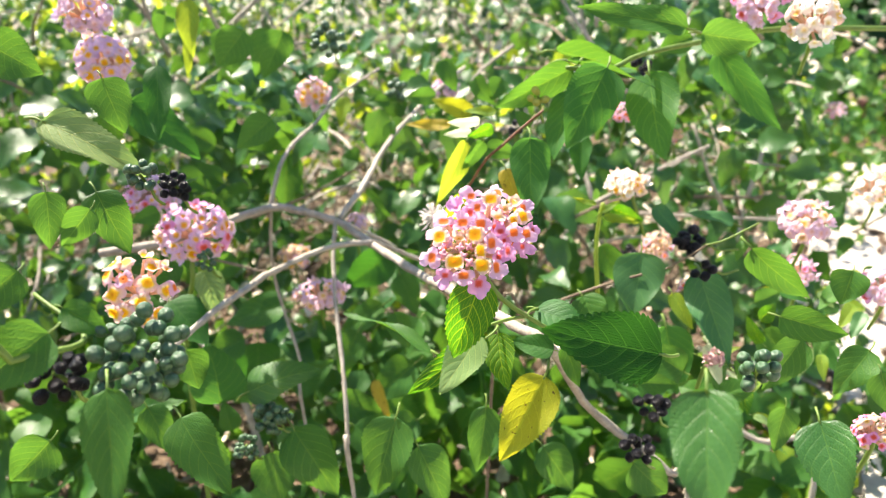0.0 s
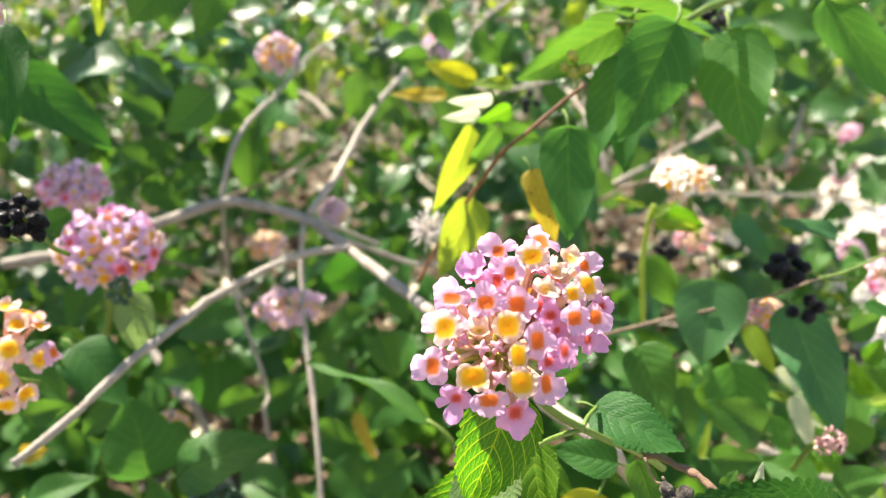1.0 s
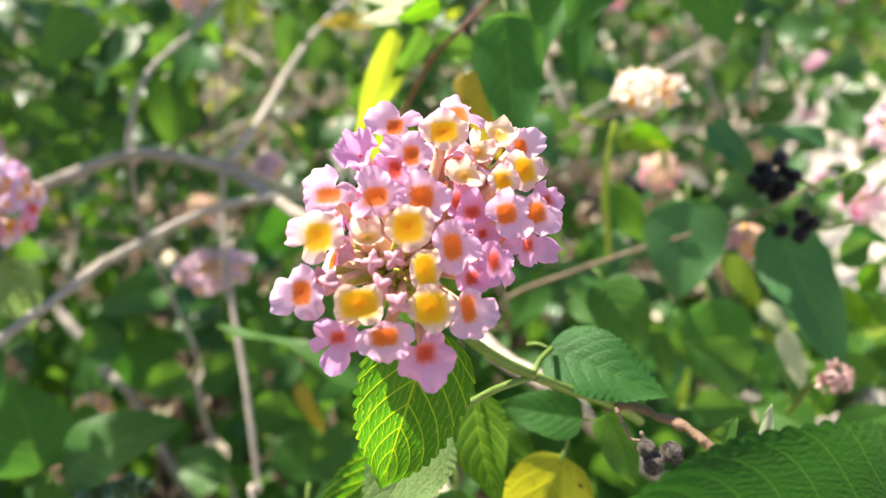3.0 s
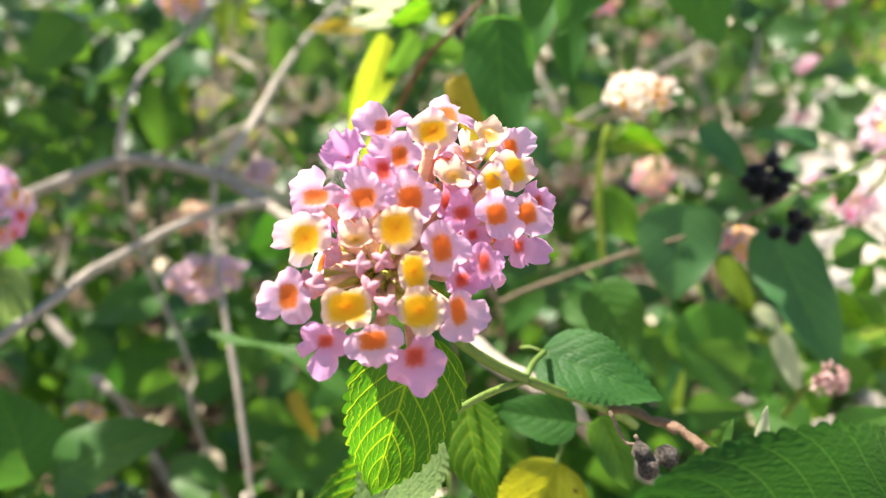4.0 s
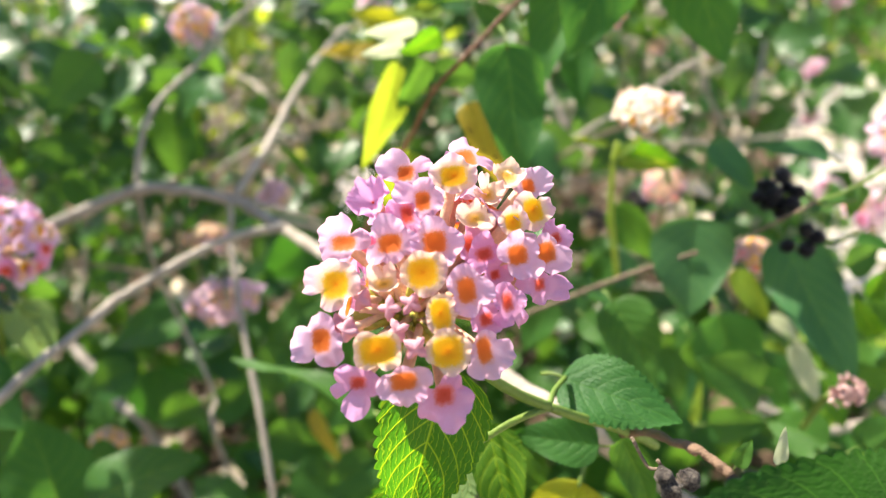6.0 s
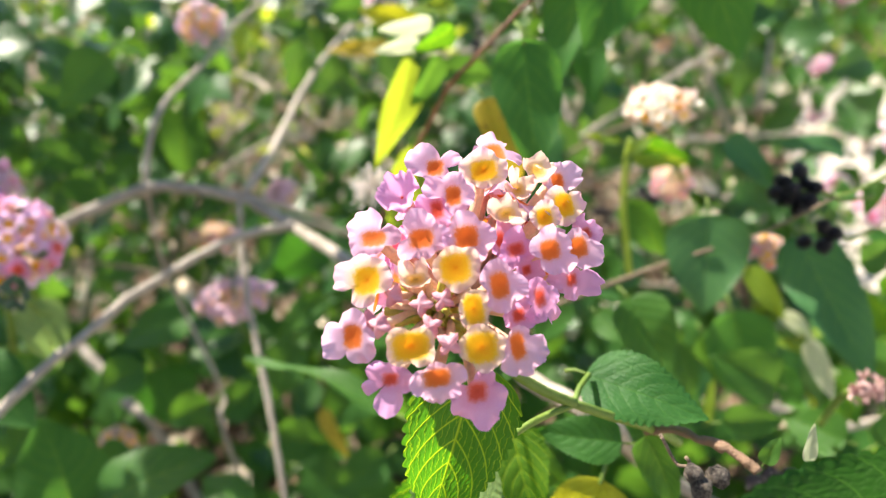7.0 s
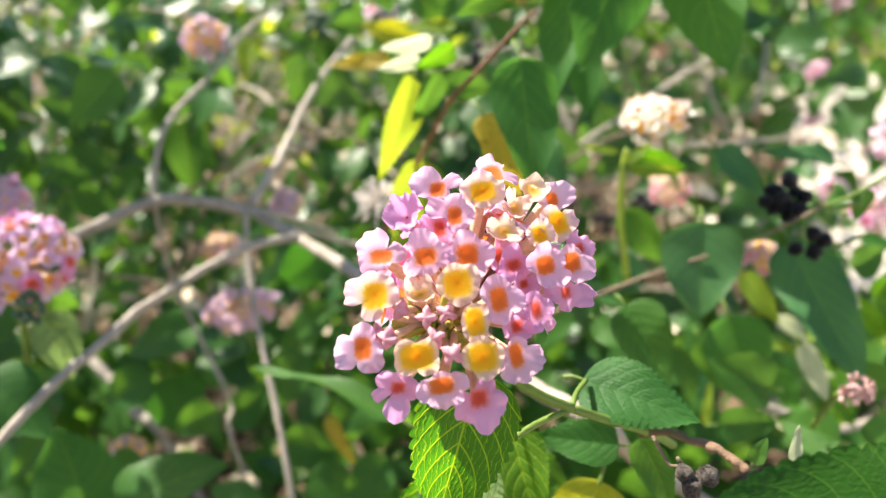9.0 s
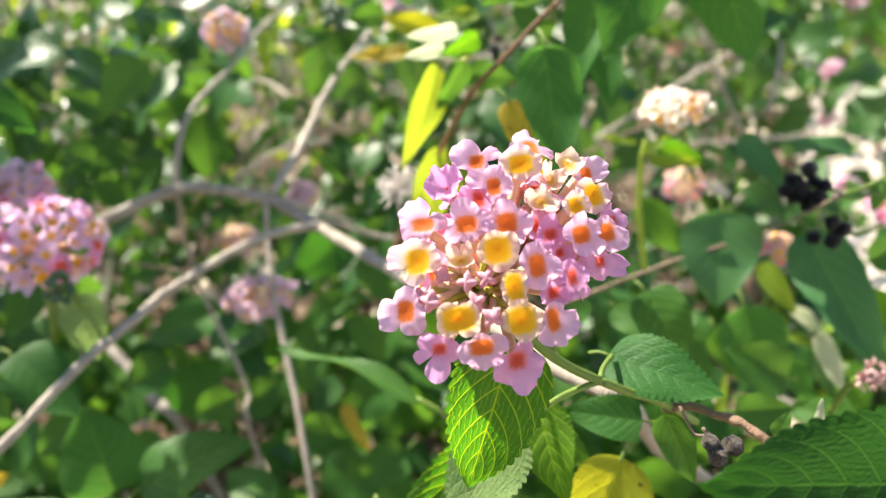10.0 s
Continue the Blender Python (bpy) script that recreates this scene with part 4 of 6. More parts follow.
leaf(sprig_a, (-0.1514, 0.3820, 0.3819), (-0.1310, 0.3835, 0.3851), (0.0433, -0.9810, 0.1889), 0.651)
leaf(sprig_a, (-0.1872, 0.4264, 0.3322), (-0.1742, 0.4273, 0.3341), (0.0314, -0.9685, 0.2469), 0.816, DEAD)
sprig_b = thing("lantana_branch", (-0.1108, 0.3768, 0.0731), "leafy lantana sprig with large dark green leaves", "branch", "lantana branches")
tube("stem", [(-0.1141, 0.3303, 0.5968), (-0.1443, 0.3126, 0.5759), (-0.1603, 0.2870, 0.5280), (-0.1892, 0.2682, 0.4689), (-0.2871, 0.2682, -0.0200)], 0.0014, 0.0018, GREEN_STEM, sprig_b, rough=0.2, seed=64)
leaf(sprig_b, (-0.1313, 0.3966, 0.5199), (-0.0992, 0.3967, 0.4901), (0.5233, -0.6422, 0.5601), 0.574, MATURE, fold=0.25, fine=True)
leaf(sprig_b, (-0.0849, 0.3196, 0.5401), (-0.0798, 0.2995, 0.5147), (0.3330, -0.7065, 0.6245), 0.355, MATURE, fold=0.15)
leaf(sprig_b, (-0.1097, 0.5191, 0.5528), (-0.1131, 0.5098, 0.5252), (0.1791, -0.9390, 0.2937), 0.984)
leaf(sprig_b, (-0.0929, 0.5504, 0.5512), (-0.1016, 0.5402, 0.5211), (0.4734, -0.8668, 0.1567), 0.774)
leaf(sprig_b, (-0.1152, 0.4545, 0.5491), (-0.1194, 0.4476, 0.5288), (-0.0899, -0.9380, 0.3349), 0.369, YOUNG_LIT)
leaf(sprig_b, (-0.1462, 0.5009, 0.5626), (-0.1493, 0.4961, 0.5484), (0.2850, -0.9256, 0.2492), 0.981)
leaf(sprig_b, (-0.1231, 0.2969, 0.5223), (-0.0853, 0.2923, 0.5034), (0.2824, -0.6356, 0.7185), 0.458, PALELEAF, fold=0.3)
leaf(sprig_b, (-0.1490, 0.3153, 0.5509), (-0.1292, 0.3124, 0.5395), (-0.0317, -0.9809, 0.1920), 0.971)
leaf(sprig_b, (-0.0904, 0.2818, 0.5383), (-0.0839, 0.2764, 0.5197), (0.3366, -0.8650, 0.3722), 0.790)
leaf(sprig_b, (-0.0766, 0.4224, 0.5521), (-0.0906, 0.4164, 0.5340), (0.3140, -0.9470, 0.0676), 0.885)
leaf(sprig_b, (-0.0604, 0.4435, 0.5512), (-0.0705, 0.4355, 0.5261), (0.2924, -0.9393, 0.1793), 0.666)
leaf(sprig_b, (-0.1060, 0.4266, 0.5689), (-0.1054, 0.4179, 0.5403), (-0.0086, -0.9569, 0.2903), 0.449, YOUNG_LIT)
leaf(sprig_b, (-0.0680, 0.4292, 0.5050), (-0.0873, 0.4238, 0.4891), (0.0365, -0.9586, 0.2824), 0.737)
sprig_c = thing("lantana_branch", (-0.0885, 0.1449, 0.0967), "green lantana sprig with broad leaves and berries", "branch", "lantana branches")
tube("stem", [(-0.0711, 0.1847, 0.4921), (-0.0536, 0.1725, 0.4847), (-0.0622, 0.1571, 0.4864), (-0.0808, 0.1501, 0.4823), (-0.1308, 0.1501, -0.0200)], 0.0005, 0.0013, GREEN_STEM, sprig_c, rough=0.2, seed=79)
leaf(sprig_c, (-0.0568, 0.1636, 0.4901), (-0.0689, 0.1503, 0.4819), (0.4496, -0.7280, 0.5176), 0.748)
leaf(sprig_c, (-0.0752, 0.1863, 0.4977), (-0.0817, 0.1735, 0.4908), (0.6909, -0.5819, 0.4290), 0.784)
leaf(sprig_c, (-0.0588, 0.1746, 0.4920), (-0.0482, 0.1730, 0.4858), (0.1817, -0.8331, 0.5224), 0.654)
leaf(sprig_c, (-0.0438, 0.1601, 0.4775), (-0.0386, 0.1432, 0.4557), (0.0651, -0.7804, 0.6219), 0.439)
leaf(sprig_c, (-0.0369, 0.1904, 0.4732), (-0.0342, 0.1874, 0.4631), (0.3573, -0.8653, 0.3516), 0.962)
leaf(sprig_c, (-0.0951, 0.2406, 0.5064), (-0.0930, 0.2354, 0.4892), (0.4756, -0.8240, 0.3079), 0.653)
leaf(sprig_c, (-0.0810, 0.2393, 0.5008), (-0.0903, 0.2355, 0.4891), (0.3290, -0.9431, 0.0475), 0.697)
leaf(sprig_c, (-0.0887, 0.2603, 0.5018), (-0.0786, 0.2543, 0.4810), (0.3462, -0.8429, 0.4119), 0.650)
sprig_d = thing("lantana_branch", (0.1135, 0.4734, 0.0113), "lantana twig hung with large toothed green leaves", "branch", "lantana branches")
tube("stem", [(0.0863, 0.3674, 0.5310), (0.1060, 0.3724, 0.5290), (0.1210, 0.3800, 0.5343), (0.1384, 0.3868, 0.5374), (0.1584, 0.3934, 0.5398), (0.2013, 0.4116, 0.5437), (0.2806, 0.4333, 0.5406)], 0.0011, 0.0015, GREEN_STEM, sprig_d, rough=0.2, seed=89)
leaf(sprig_d, (0.1035, 0.3601, 0.5305), (0.0842, 0.3416, 0.4990), (0.0746, -0.8792, 0.4706), 0.637, SOFT, fold=0.08, fine=True, label="large green leaf hanging by its stalk")
leaf(sprig_d, (0.1276, 0.3803, 0.5263), (0.1269, 0.3581, 0.4895), (-0.5178, -0.7280, 0.4493), 0.644, SOFT, fold=0.06, fine=True, label="large green leaf hanging by its stalk")
leaf(sprig_d, (0.0880, 0.3667, 0.5203), (0.0787, 0.3478, 0.4930), (-0.4870, -0.6317, 0.6031), 0.555, SOFT, fold=0.12, fine=True)
leaf(sprig_d, (0.0896, 0.3725, 0.5302), (0.0545, 0.3653, 0.5126), (0.2721, -0.9498, -0.1547), 0.431, fold=0.3, fine=True)
leaf(sprig_d, (0.1596, 0.3811, 0.5353), (0.1822, 0.3622, 0.4978), (-0.7077, -0.7027, -0.0731), 0.380, SOFT, fold=0.25)
leaf(sprig_d, (0.1012, 0.4122, 0.4930), (0.0981, 0.4038, 0.4704), (-0.4446, -0.8169, 0.3673), 0.535, MATURE)
leaf(sprig_d, (0.1368, 0.4240, 0.5227), (0.1371, 0.4128, 0.4927), (-0.8115, -0.5495, 0.1989), 0.293, YOUNG_LIT)
leaf(sprig_d, (0.1528, 0.3994, 0.5418), (0.1383, 0.4077, 0.5364), (-0.4952, -0.8687, -0.0126), 0.815)
leaf(sprig_d, (0.1246, 0.3121, 0.5478), (0.0832, 0.3033, 0.5574), (0.2786, -0.8702, 0.4065), 0.294)
leaf(sprig_d, (0.1396, 0.3430, 0.5447), (0.1657, 0.3421, 0.5392), (-0.0393, -0.9989, -0.0261), 0.626)
# two leaves added towards the sun to shade the long smooth leaf of sprig_f
leaf(sprig_d, (0.0900, 0.3860, 0.5330), (0.1290, 0.3660, 0.5250), (-0.4100, 0.3000, 0.8600), 0.620, fine=True)
leaf(sprig_d, (0.0860, 0.4060, 0.5370), (0.1290, 0.3990, 0.5300), (-0.4100, 0.3000, 0.8600), 0.700, fine=True)
sprig_e = thing("lantana_branch", (0.0414, 0.4729, 0.0262), "red-brown lantana stem with young yellow-green leaves", "branch", "lantana branches")
tube("stem", [(0.0746, 0.3553, 0.5133), (0.0661, 0.3578, 0.5061), (0.0562, 0.3598, 0.4977), (0.0472, 0.3669, 0.4887), (0.0384, 0.3770, 0.4730), (0.0297, 0.3825, 0.4596), (0.0226, 0.3877, 0.4454), (0.0164, 0.3884, 0.4333)], 0.0006, 0.0009, RED_STEM, sprig_e, rough=0.6, seed=4, label="red-brown young stem")
leaf(sprig_e, (0.0675, 0.3426, 0.5026), (0.0665, 0.3241, 0.4730), (0.1000, -0.9700, 0.1200), 0.56, SOFT, fold=0.1, fine=True, label="green drooping leaf beside the red stem")
leaf(sprig_e, (0.0566, 0.3458, 0.4888), (0.0636, 0.3357, 0.4670), (0.2725, -0.8364, 0.4756), 0.486, DEAD, fine=True, label="dead yellow leaf with brown specks")
leaf(sprig_e, (0.0397, 0.3805, 0.4967), (0.0245, 0.3691, 0.4670), (0.5519, -0.8332, 0.0346), 0.366, YOUNG_LIT, fine=True, label="bright yellow-green backlit leaf")
leaf(sprig_e, (0.0476, 0.3703, 0.4978), (0.0371, 0.3704, 0.4840), (0.2758, -0.9377, -0.2113), 0.521, LEAF)
leaf(sprig_e, (0.0390, 0.3809, 0.4693), (0.0275, 0.3703, 0.4415), (0.3211, -0.9218, 0.2174), 0.564, YOUNG_LIT, fine=True)
# two leaves whose white sunlit look comes from their base colour
leaf(sprig_e, (0.0419, 0.3721, 0.5029), (0.0290, 0.3709, 0.5002), (0.1582, -0.9384, -0.3071), 0.439, GLARELEAF, fine=True)
leaf(sprig_e, (0.0461, 0.3689, 0.5083), (0.0308, 0.3676, 0.5057), (0.1569, -0.8421, -0.5160), 0.463, GLARELEAF, fine=True, label="young leaf with sun glare in its pale colour")
leaf(sprig_e, (0.0519, 0.3627, 0.5057), (0.0406, 0.3606, 0.5006), (0.3373, -0.8627, -0.3767), 0.656, FRESH)
leaf(sprig_e, (0.0448, 0.4978, 0.4962), (0.0184, 0.5006, 0.5052), (-0.0573, -0.9876, 0.1465), 0.466, TURNING)
leaf(sprig_e, (0.0297, 0.5151, 0.4861), (-0.0001, 0.5155, 0.4887), (0.0300, -0.8746, 0.4840), 0.300, DEAD)
leaf(sprig_e, (0.0547, 0.3856, 0.5097), (0.0387, 0.3859, 0.5113), (0.0460, -0.7893, 0.6123), 0.374, YOUNG_LIT)
leaf(sprig_e, (0.0696, 0.3628, 0.5051), (0.0624, 0.3654, 0.5123), (-0.1582, -0.9696, 0.1869), 0.707)
leaf(sprig_e, (0.0499, 0.4097, 0.4887), (0.0677, 0.4082, 0.4838), (-0.0292, -0.9807, 0.1932), 0.606)
leaf(sprig_e, (0.0684, 0.5889, 0.5105), (0.0609, 0.5829, 0.4946), (0.0406, -0.9398, 0.3392), 0.928)
leaf(sprig_e, (0.0478, 0.5888, 0.5113), (0.0608, 0.5817, 0.4914), (-0.4221, -0.9052, 0.0495), 0.624)
leaf(sprig_e, (0.0249, 0.5516, 0.5272), (0.0336, 0.5440, 0.5063), (-0.0884, -0.9470, 0.3090), 0.657)
leaf(sprig_e, (0.1171, 0.6881, 0.5165), (0.1328, 0.6810, 0.4966), (-0.2295, -0.9597, 0.1621), 0.625, YOUNG_LIT)
leaf(sprig_e, (0.1297, 0.6910, 0.5237), (0.1210, 0.6853, 0.5086), (0.0025, -0.9342, 0.3567), 0.894, YOUNG_LIT)
fluff((0.0221, 0.3813, 0.4569), 0.0086, 130)
sprig_f = thing("lantana_branch", (0.1268, 0.3479, 0.0837), "green lantana stem with toothed leaves and black berries", "branch", "lantana branches")
tube("stem", [(0.1634, 0.3234, 0.4663), (0.1506, 0.3257, 0.4586), (0.1429, 0.3267, 0.4561)], 0.0004, 0.0005, GREEN_STEM, sprig_f, rough=0.2, seed=25)
tube("stem", [(0.1429, 0.3267, 0.4561), (0.1364, 0.3414, 0.4443), (0.1285, 0.3581, 0.4321), (0.1200, 0.3621, 0.4290)], 0.0004, 0.0005, DRY_TWIG, sprig_f, rough=0.2, seed=26)
tube("stem", [(0.1217, 0.3533, 0.4340), (0.1076, 0.3611, 0.4270), (0.0898, 0.3727, 0.4161), (0.0705, 0.3882, 0.4012), (0.0527, 0.4007, 0.3786), (0.0413, 0.5536, -0.0200)], 0.0007, 0.001, DRY_TWIG, sprig_f, rough=0.4, seed=27)
leaf(sprig_f, (0.1224, 0.3590, 0.4429), (0.1172, 0.3459, 0.4159), (-0.20, -0.55, 0.80), 0.860, SHEEN, fold=0.2, fine=True, label="rounded green leaf lit across its fold")
leaf(sprig_f, (0.0907, 0.3353, 0.4303), (0.0990, 0.3183, 0.4129), (-0.1283, -0.7401, 0.6601), 0.682, fold=0.5, quilt=0.009, fine=True, label="deeply quilted green leaf")
leaf(sprig_f, (0.1522, 0.3618, 0.4308), (0.1510, 0.3181, 0.4057), (-0.25, -0.72, 0.58), 0.44, SHEEN, fold=0.15, fine=True, label="long smooth leaf with a bluish sky sheen in its colour")
leaf(sprig_f, (0.1455, 0.3929, 0.3901), (0.1506, 0.3786, 0.3556), (-0.30, -0.45, 0.84), 0.720, SOFT, fine=True)
leaf(sprig_f, (0.1454, 0.3554, 0.3812), (0.1241, 0.3547, 0.3947), (0.2798, -0.8751, 0.3949), 0.770)
leaf(sprig_f, (0.1163, 0.3308, 0.3882), (0.1331, 0.3263, 0.3895), (-0.2705, -0.9276, 0.2577), 0.727)
leaf(sprig_f, (0.1697, 0.3695, 0.4535), (0.1489, 0.3733, 0.4612), (-0.30, -0.40, 0.86), 0.400, SHEEN)
leaf(sprig_f, (0.1278, 0.3597, 0.4661), (0.1412, 0.3529, 0.4506), (-0.35, -0.50, 0.79), 0.450, SHEEN)
leaf(sprig_f, (0.1125, 0.4110, 0.4318), (0.1239, 0.4033, 0.4105), (-0.4721, -0.8791, 0.0660), 0.622)
leaf(sprig_f, (0.1108, 0.3974, 0.4516), (0.1311, 0.3957, 0.4487), (-0.2496, -0.7616, 0.5360), 0.260, YOUNG_LIT)
leaf(sprig_f, (0.1076, 0.4000, 0.4577), (0.0947, 0.4019, 0.4613), (-0.1828, -0.7884, 0.5061), 0.240, YOUNG_LIT)
leaf(sprig_f, (0.1680, 0.3831, 0.3752), (0.1753, 0.3752, 0.3550), (0.3372, -0.8283, 0.4474), 0.569)
leaf(sprig_f, (0.1967, 0.3887, 0.3884), (0.2114, 0.3812, 0.3690), (-0.3941, -0.9173, 0.0575), 0.702)
leaf(sprig_f, (0.1434, 0.3763, 0.4153), (0.1514, 0.3644, 0.4002), (-0.50, -0.50, 0.60), 0.429, YOUNG_LIT)
leaf(sprig_f, (0.1486, 0.3215, 0.3832), (0.1350, 0.3333, 0.3861), (-0.4543, -0.6702, 0.5869), 0.805)
leaf(sprig_f, (0.1779, 0.3428, 0.3817), (0.1698, 0.3557, 0.3874), (-0.5439, -0.6008, 0.5858), 0.849)
leaf(sprig_f, (0.1458, 0.3045, 0.3946), (0.1625, 0.3068, 0.3999), (-0.1295, -0.6944, 0.7078), 0.650)
leaf(sprig_f, (0.1929, 0.3941, 0.4021), (0.2083, 0.3961, 0.4066), (0.0402, -0.9588, 0.2812), 0.828)
leaf(sprig_f, (0.2118, 0.4155, 0.3470), (0.2275, 0.4191, 0.3557), (-0.4138, -0.2852, 0.8645), 0.832, LEAF)
leaf(sprig_f, (0.1214, 0.4339, 0.4232), (0.1326, 0.4256, 0.4020), (-0.4204, -0.8984, 0.1269), 0.486)
leaf(sprig_f, (0.0830, 0.3936, 0.4042), (0.0710, 0.3871, 0.3881), (-0.3477, -0.7494, 0.5635), 0.742)
leaf(sprig_f, (0.0882, 0.3645, 0.4119), (0.0955, 0.3512, 0.4054), (-0.4153, -0.5725, 0.7069), 0.603)
leaf(sprig_f, (0.1681, 0.3485, 0.4507), (0.1623, 0.3453, 0.4426), (-0.5827, -0.5166, 0.6274), 0.617)
leaf(sprig_f, (0.1509, 0.2976, 0.4632), (0.1727, 0.2915, 0.4410), (-0.4559, -0.8652, -0.2090), 0.495)
leaf(sprig_f, (0.1448, 0.2524, 0.4527), (0.1629, 0.2413, 0.4487), (-0.5019, -0.8566, 0.1201), 0.618)
leaf(sprig_f, (0.1807, 0.2766, 0.4599), (0.1762, 0.2729, 0.4481), (-0.4101, -0.8129, 0.4135), 1.107)
leaf(sprig_f, (0.1297, 0.1882, 0.4494), (0.1302, 0.1729, 0.4335), (-0.6390, -0.5641, 0.5229), 0.724, SHADE)
tube("green_stem", [(0.1101, 0.4026, 0.4061), (0.1086, 0.4017, 0.4224), (0.1083, 0.4024, 0.4373), (0.1095, 0.4013, 0.4503), (0.1117, 0.4022, 0.4579)], 0.0013, 0.0010, YOUNG_STEM, sprig_f, rough=0.2, seed=55, label="fresh yellow-green stem")
leaf(sprig_f, (0.1098, 0.3982, 0.4535), (0.1199, 0.4004, 0.4595), (-0.2290, -0.7740, 0.5145), 0.360, YOUNG_LIT)
leaf(sprig_f, (0.1163, 0.4046, 0.4545), (0.1327, 0.4000, 0.4472), (-0.2607, -0.9653, 0.0140), 0.516, FRESH)
tube("twig", [(0.1371, 0.6423, 0.3925), (0.1748, 0.6496, 0.4102), (0.2125, 0.6569, 0.4280), (0.2539, 0.6728, 0.4400)], 0.002, 0.0014, BARK, sprig_f, rough=0.6, seed=58)
tube("twig", [(0.2004, 0.6907, 0.3760), (0.2615, 0.7094, 0.3659), (0.3261, 0.7284, 0.3563), (0.4081, 0.7468, 0.3442)], 0.0016, 0.0014, BARK, sprig_f, rough=0.5, seed=59)
tube("twig", [(0.1236, 0.5915, 0.3999), (0.1501, 0.5955, 0.4094), (0.1802, 0.5982, 0.4152)], 0.0015, 0.001, DRY_TWIG, sprig_f, rough=0.5, seed=60)
tube("branch", [(0.1989, 0.4778, 0.2876), (0.2326, 0.4712, 0.2699), (0.2717, 0.4628, 0.2477), (0.2329, 0.4562, -0.0200)], 0.0022, 0.002, BARK, sprig_f, rough=0.7, seed=61)
sprig_g = thing("lantana_branch", (0.0582, 0.2539, 0.0538), "fresh green lantana shoot carrying an open flower head", "branch", "lantana branches")
tube("stem", [(0.0579, 0.2514, 0.4556), (0.0639, 0.2544, 0.4503), (0.0714, 0.2573, 0.4447), (0.0805, 0.2665, 0.4333)], 0.0008, 0.0009, GREEN_STEM, sprig_g, rough=0.15, seed=63, label="green square shoot")
tube("twig", [(0.0720, 0.2596, 0.4424), (0.0767, 0.2552, 0.4451), (0.0809, 0.2505, 0.4444), (0.0840, 0.2462, 0.4431), (0.0857, 0.2445, 0.4427)], 0.00085, 0.0008, BROWN_TWIG, sprig_g, rough=1.0, seed=64, label="broken dry twig with a split end")
leaf(sprig_g, (0.0624, 0.2634, 0.4535), (0.0798, 0.2505, 0.4495), (-0.1857, -0.5082, 0.8410), 0.640, MATURE, fold=0.16, curl=0.05, quilt=0.004, teeth=18, fine=True, label="toothed green leaf beside the shoot")
leaf(sprig_g, (0.0690, 0.2648, 0.4364), (0.0532, 0.2667, 0.4398), (0.05, -0.80, 0.60), 0.60, MATURE, fold=0.3, quilt=0.006, teeth=18, fine=True)
leaf(sprig_g, (0.0486, 0.2678, 0.4423), (0.0497, 0.2563, 0.4249), (-0.3890, -0.7810, 0.4886), 0.62, FRESH, fold=0.2, quilt=0.009, teeth=20, fine=True)
leaf(sprig_g, (0.0418, 0.2523, 0.4488), (0.0268, 0.2449, 0.4296), (-0.0073, -0.5028, 0.9946), 0.620, PALELEAF, fold=0.2, quilt=0.005, teeth=20, fine=True)
leaf(sprig_g, (0.0941, 0.2123, 0.4583), (0.0579, 0.2033, 0.4700), (0.4200, -0.8600, 0.2800), 0.56, DARK, fold=0.22, curl=0.02, quilt=0.006, teeth=20, fine=True, label="large dark green quilted leaf")
leaf(sprig_g, (0.0924, 0.2420, 0.4456), (0.0932, 0.2424, 0.4520), (-0.1895, -0.9781, 0.0863), 0.355, GLARELEAF, label="small pale folded leaf")
leaf(sprig_g, (0.0867, 0.2448, 0.4441), (0.0895, 0.2454, 0.4483), (-0.3537, -0.8690, 0.3461), 0.640)
leaf(sprig_g, (0.0768, 0.2618, 0.4400), (0.0821, 0.2648, 0.4425), (0.2314, -0.8267, 0.5129), 0.534)
leaf(sprig_g, (0.0731, 0.2634, 0.4384), (0.0778, 0.2575, 0.4244), (-0.4537, -0.8659, 0.2106), 0.525)
leaf(sprig_g, (0.0524, 0.2806, 0.4262), (0.0610, 0.2764, 0.4165), (-0.0664, -0.9353, 0.3476), 0.530)
tube("leaf_shoot", [(0.0577, 0.2513, 0.4555), (0.0518, 0.2484, 0.4558), (0.0456, 0.2442, 0.4558)], 0.0006, 0.0006, GREEN_STEM, sprig_g, rough=0.1, seed=75)
tube("leaf_shoot", [(0.0579, 0.2514, 0.4556), (0.0597, 0.2557, 0.4557), (0.0629, 0.2624, 0.4538)], 0.0005, 0.0005, GREEN_STEM, sprig_g, rough=0.1, seed=76)
hero = thing("lantana_flower_head", (0.0402, 0.2400, 0.4819), "pink and yellow domed lantana flower head in full bloom", "flower", "lantana flower heads")
cam.data.dof.focus_object = hero
HEART = Vector((0.0402, 0.2400, 0.4819))
flower_base(hero, (0.0371, 0.2366, 0.4824), 0.0028)
hero_floret((0.0398, 0.2434, 0.5002), (-0.0552, -0.8464, 0.5297), 0.00435, "orange", (0.27, 0.25), 0.1, 0, [(142, 1.03, 0.55), (29, 0.93, 0.31), (-113, 0.5, 0.31), (-56, 0.49, 0.28)])
hero_floret((0.0483, 0.2491, 0.4996), (0.1198, -0.5116, 0.8508), 0.00412, "orange", (0.34, 0.44), 0.1, 1, [(79, 1.16, 0.53), (-26, 1.0, 0.31), (175, 0.82, 0.41), (-108, 0.56, 0.33)])
hero_floret((0.0460, 0.2421, 0.4994), (0.0244, -0.8765, 0.4809), 0.00332, "yellow", (0.46, 0.36), 0.0, 2, [(158, 1.0, 0.57), (-6, 0.98, 0.53), (88, 1.01, 0.53), (-102, 0.72, 0.53)])
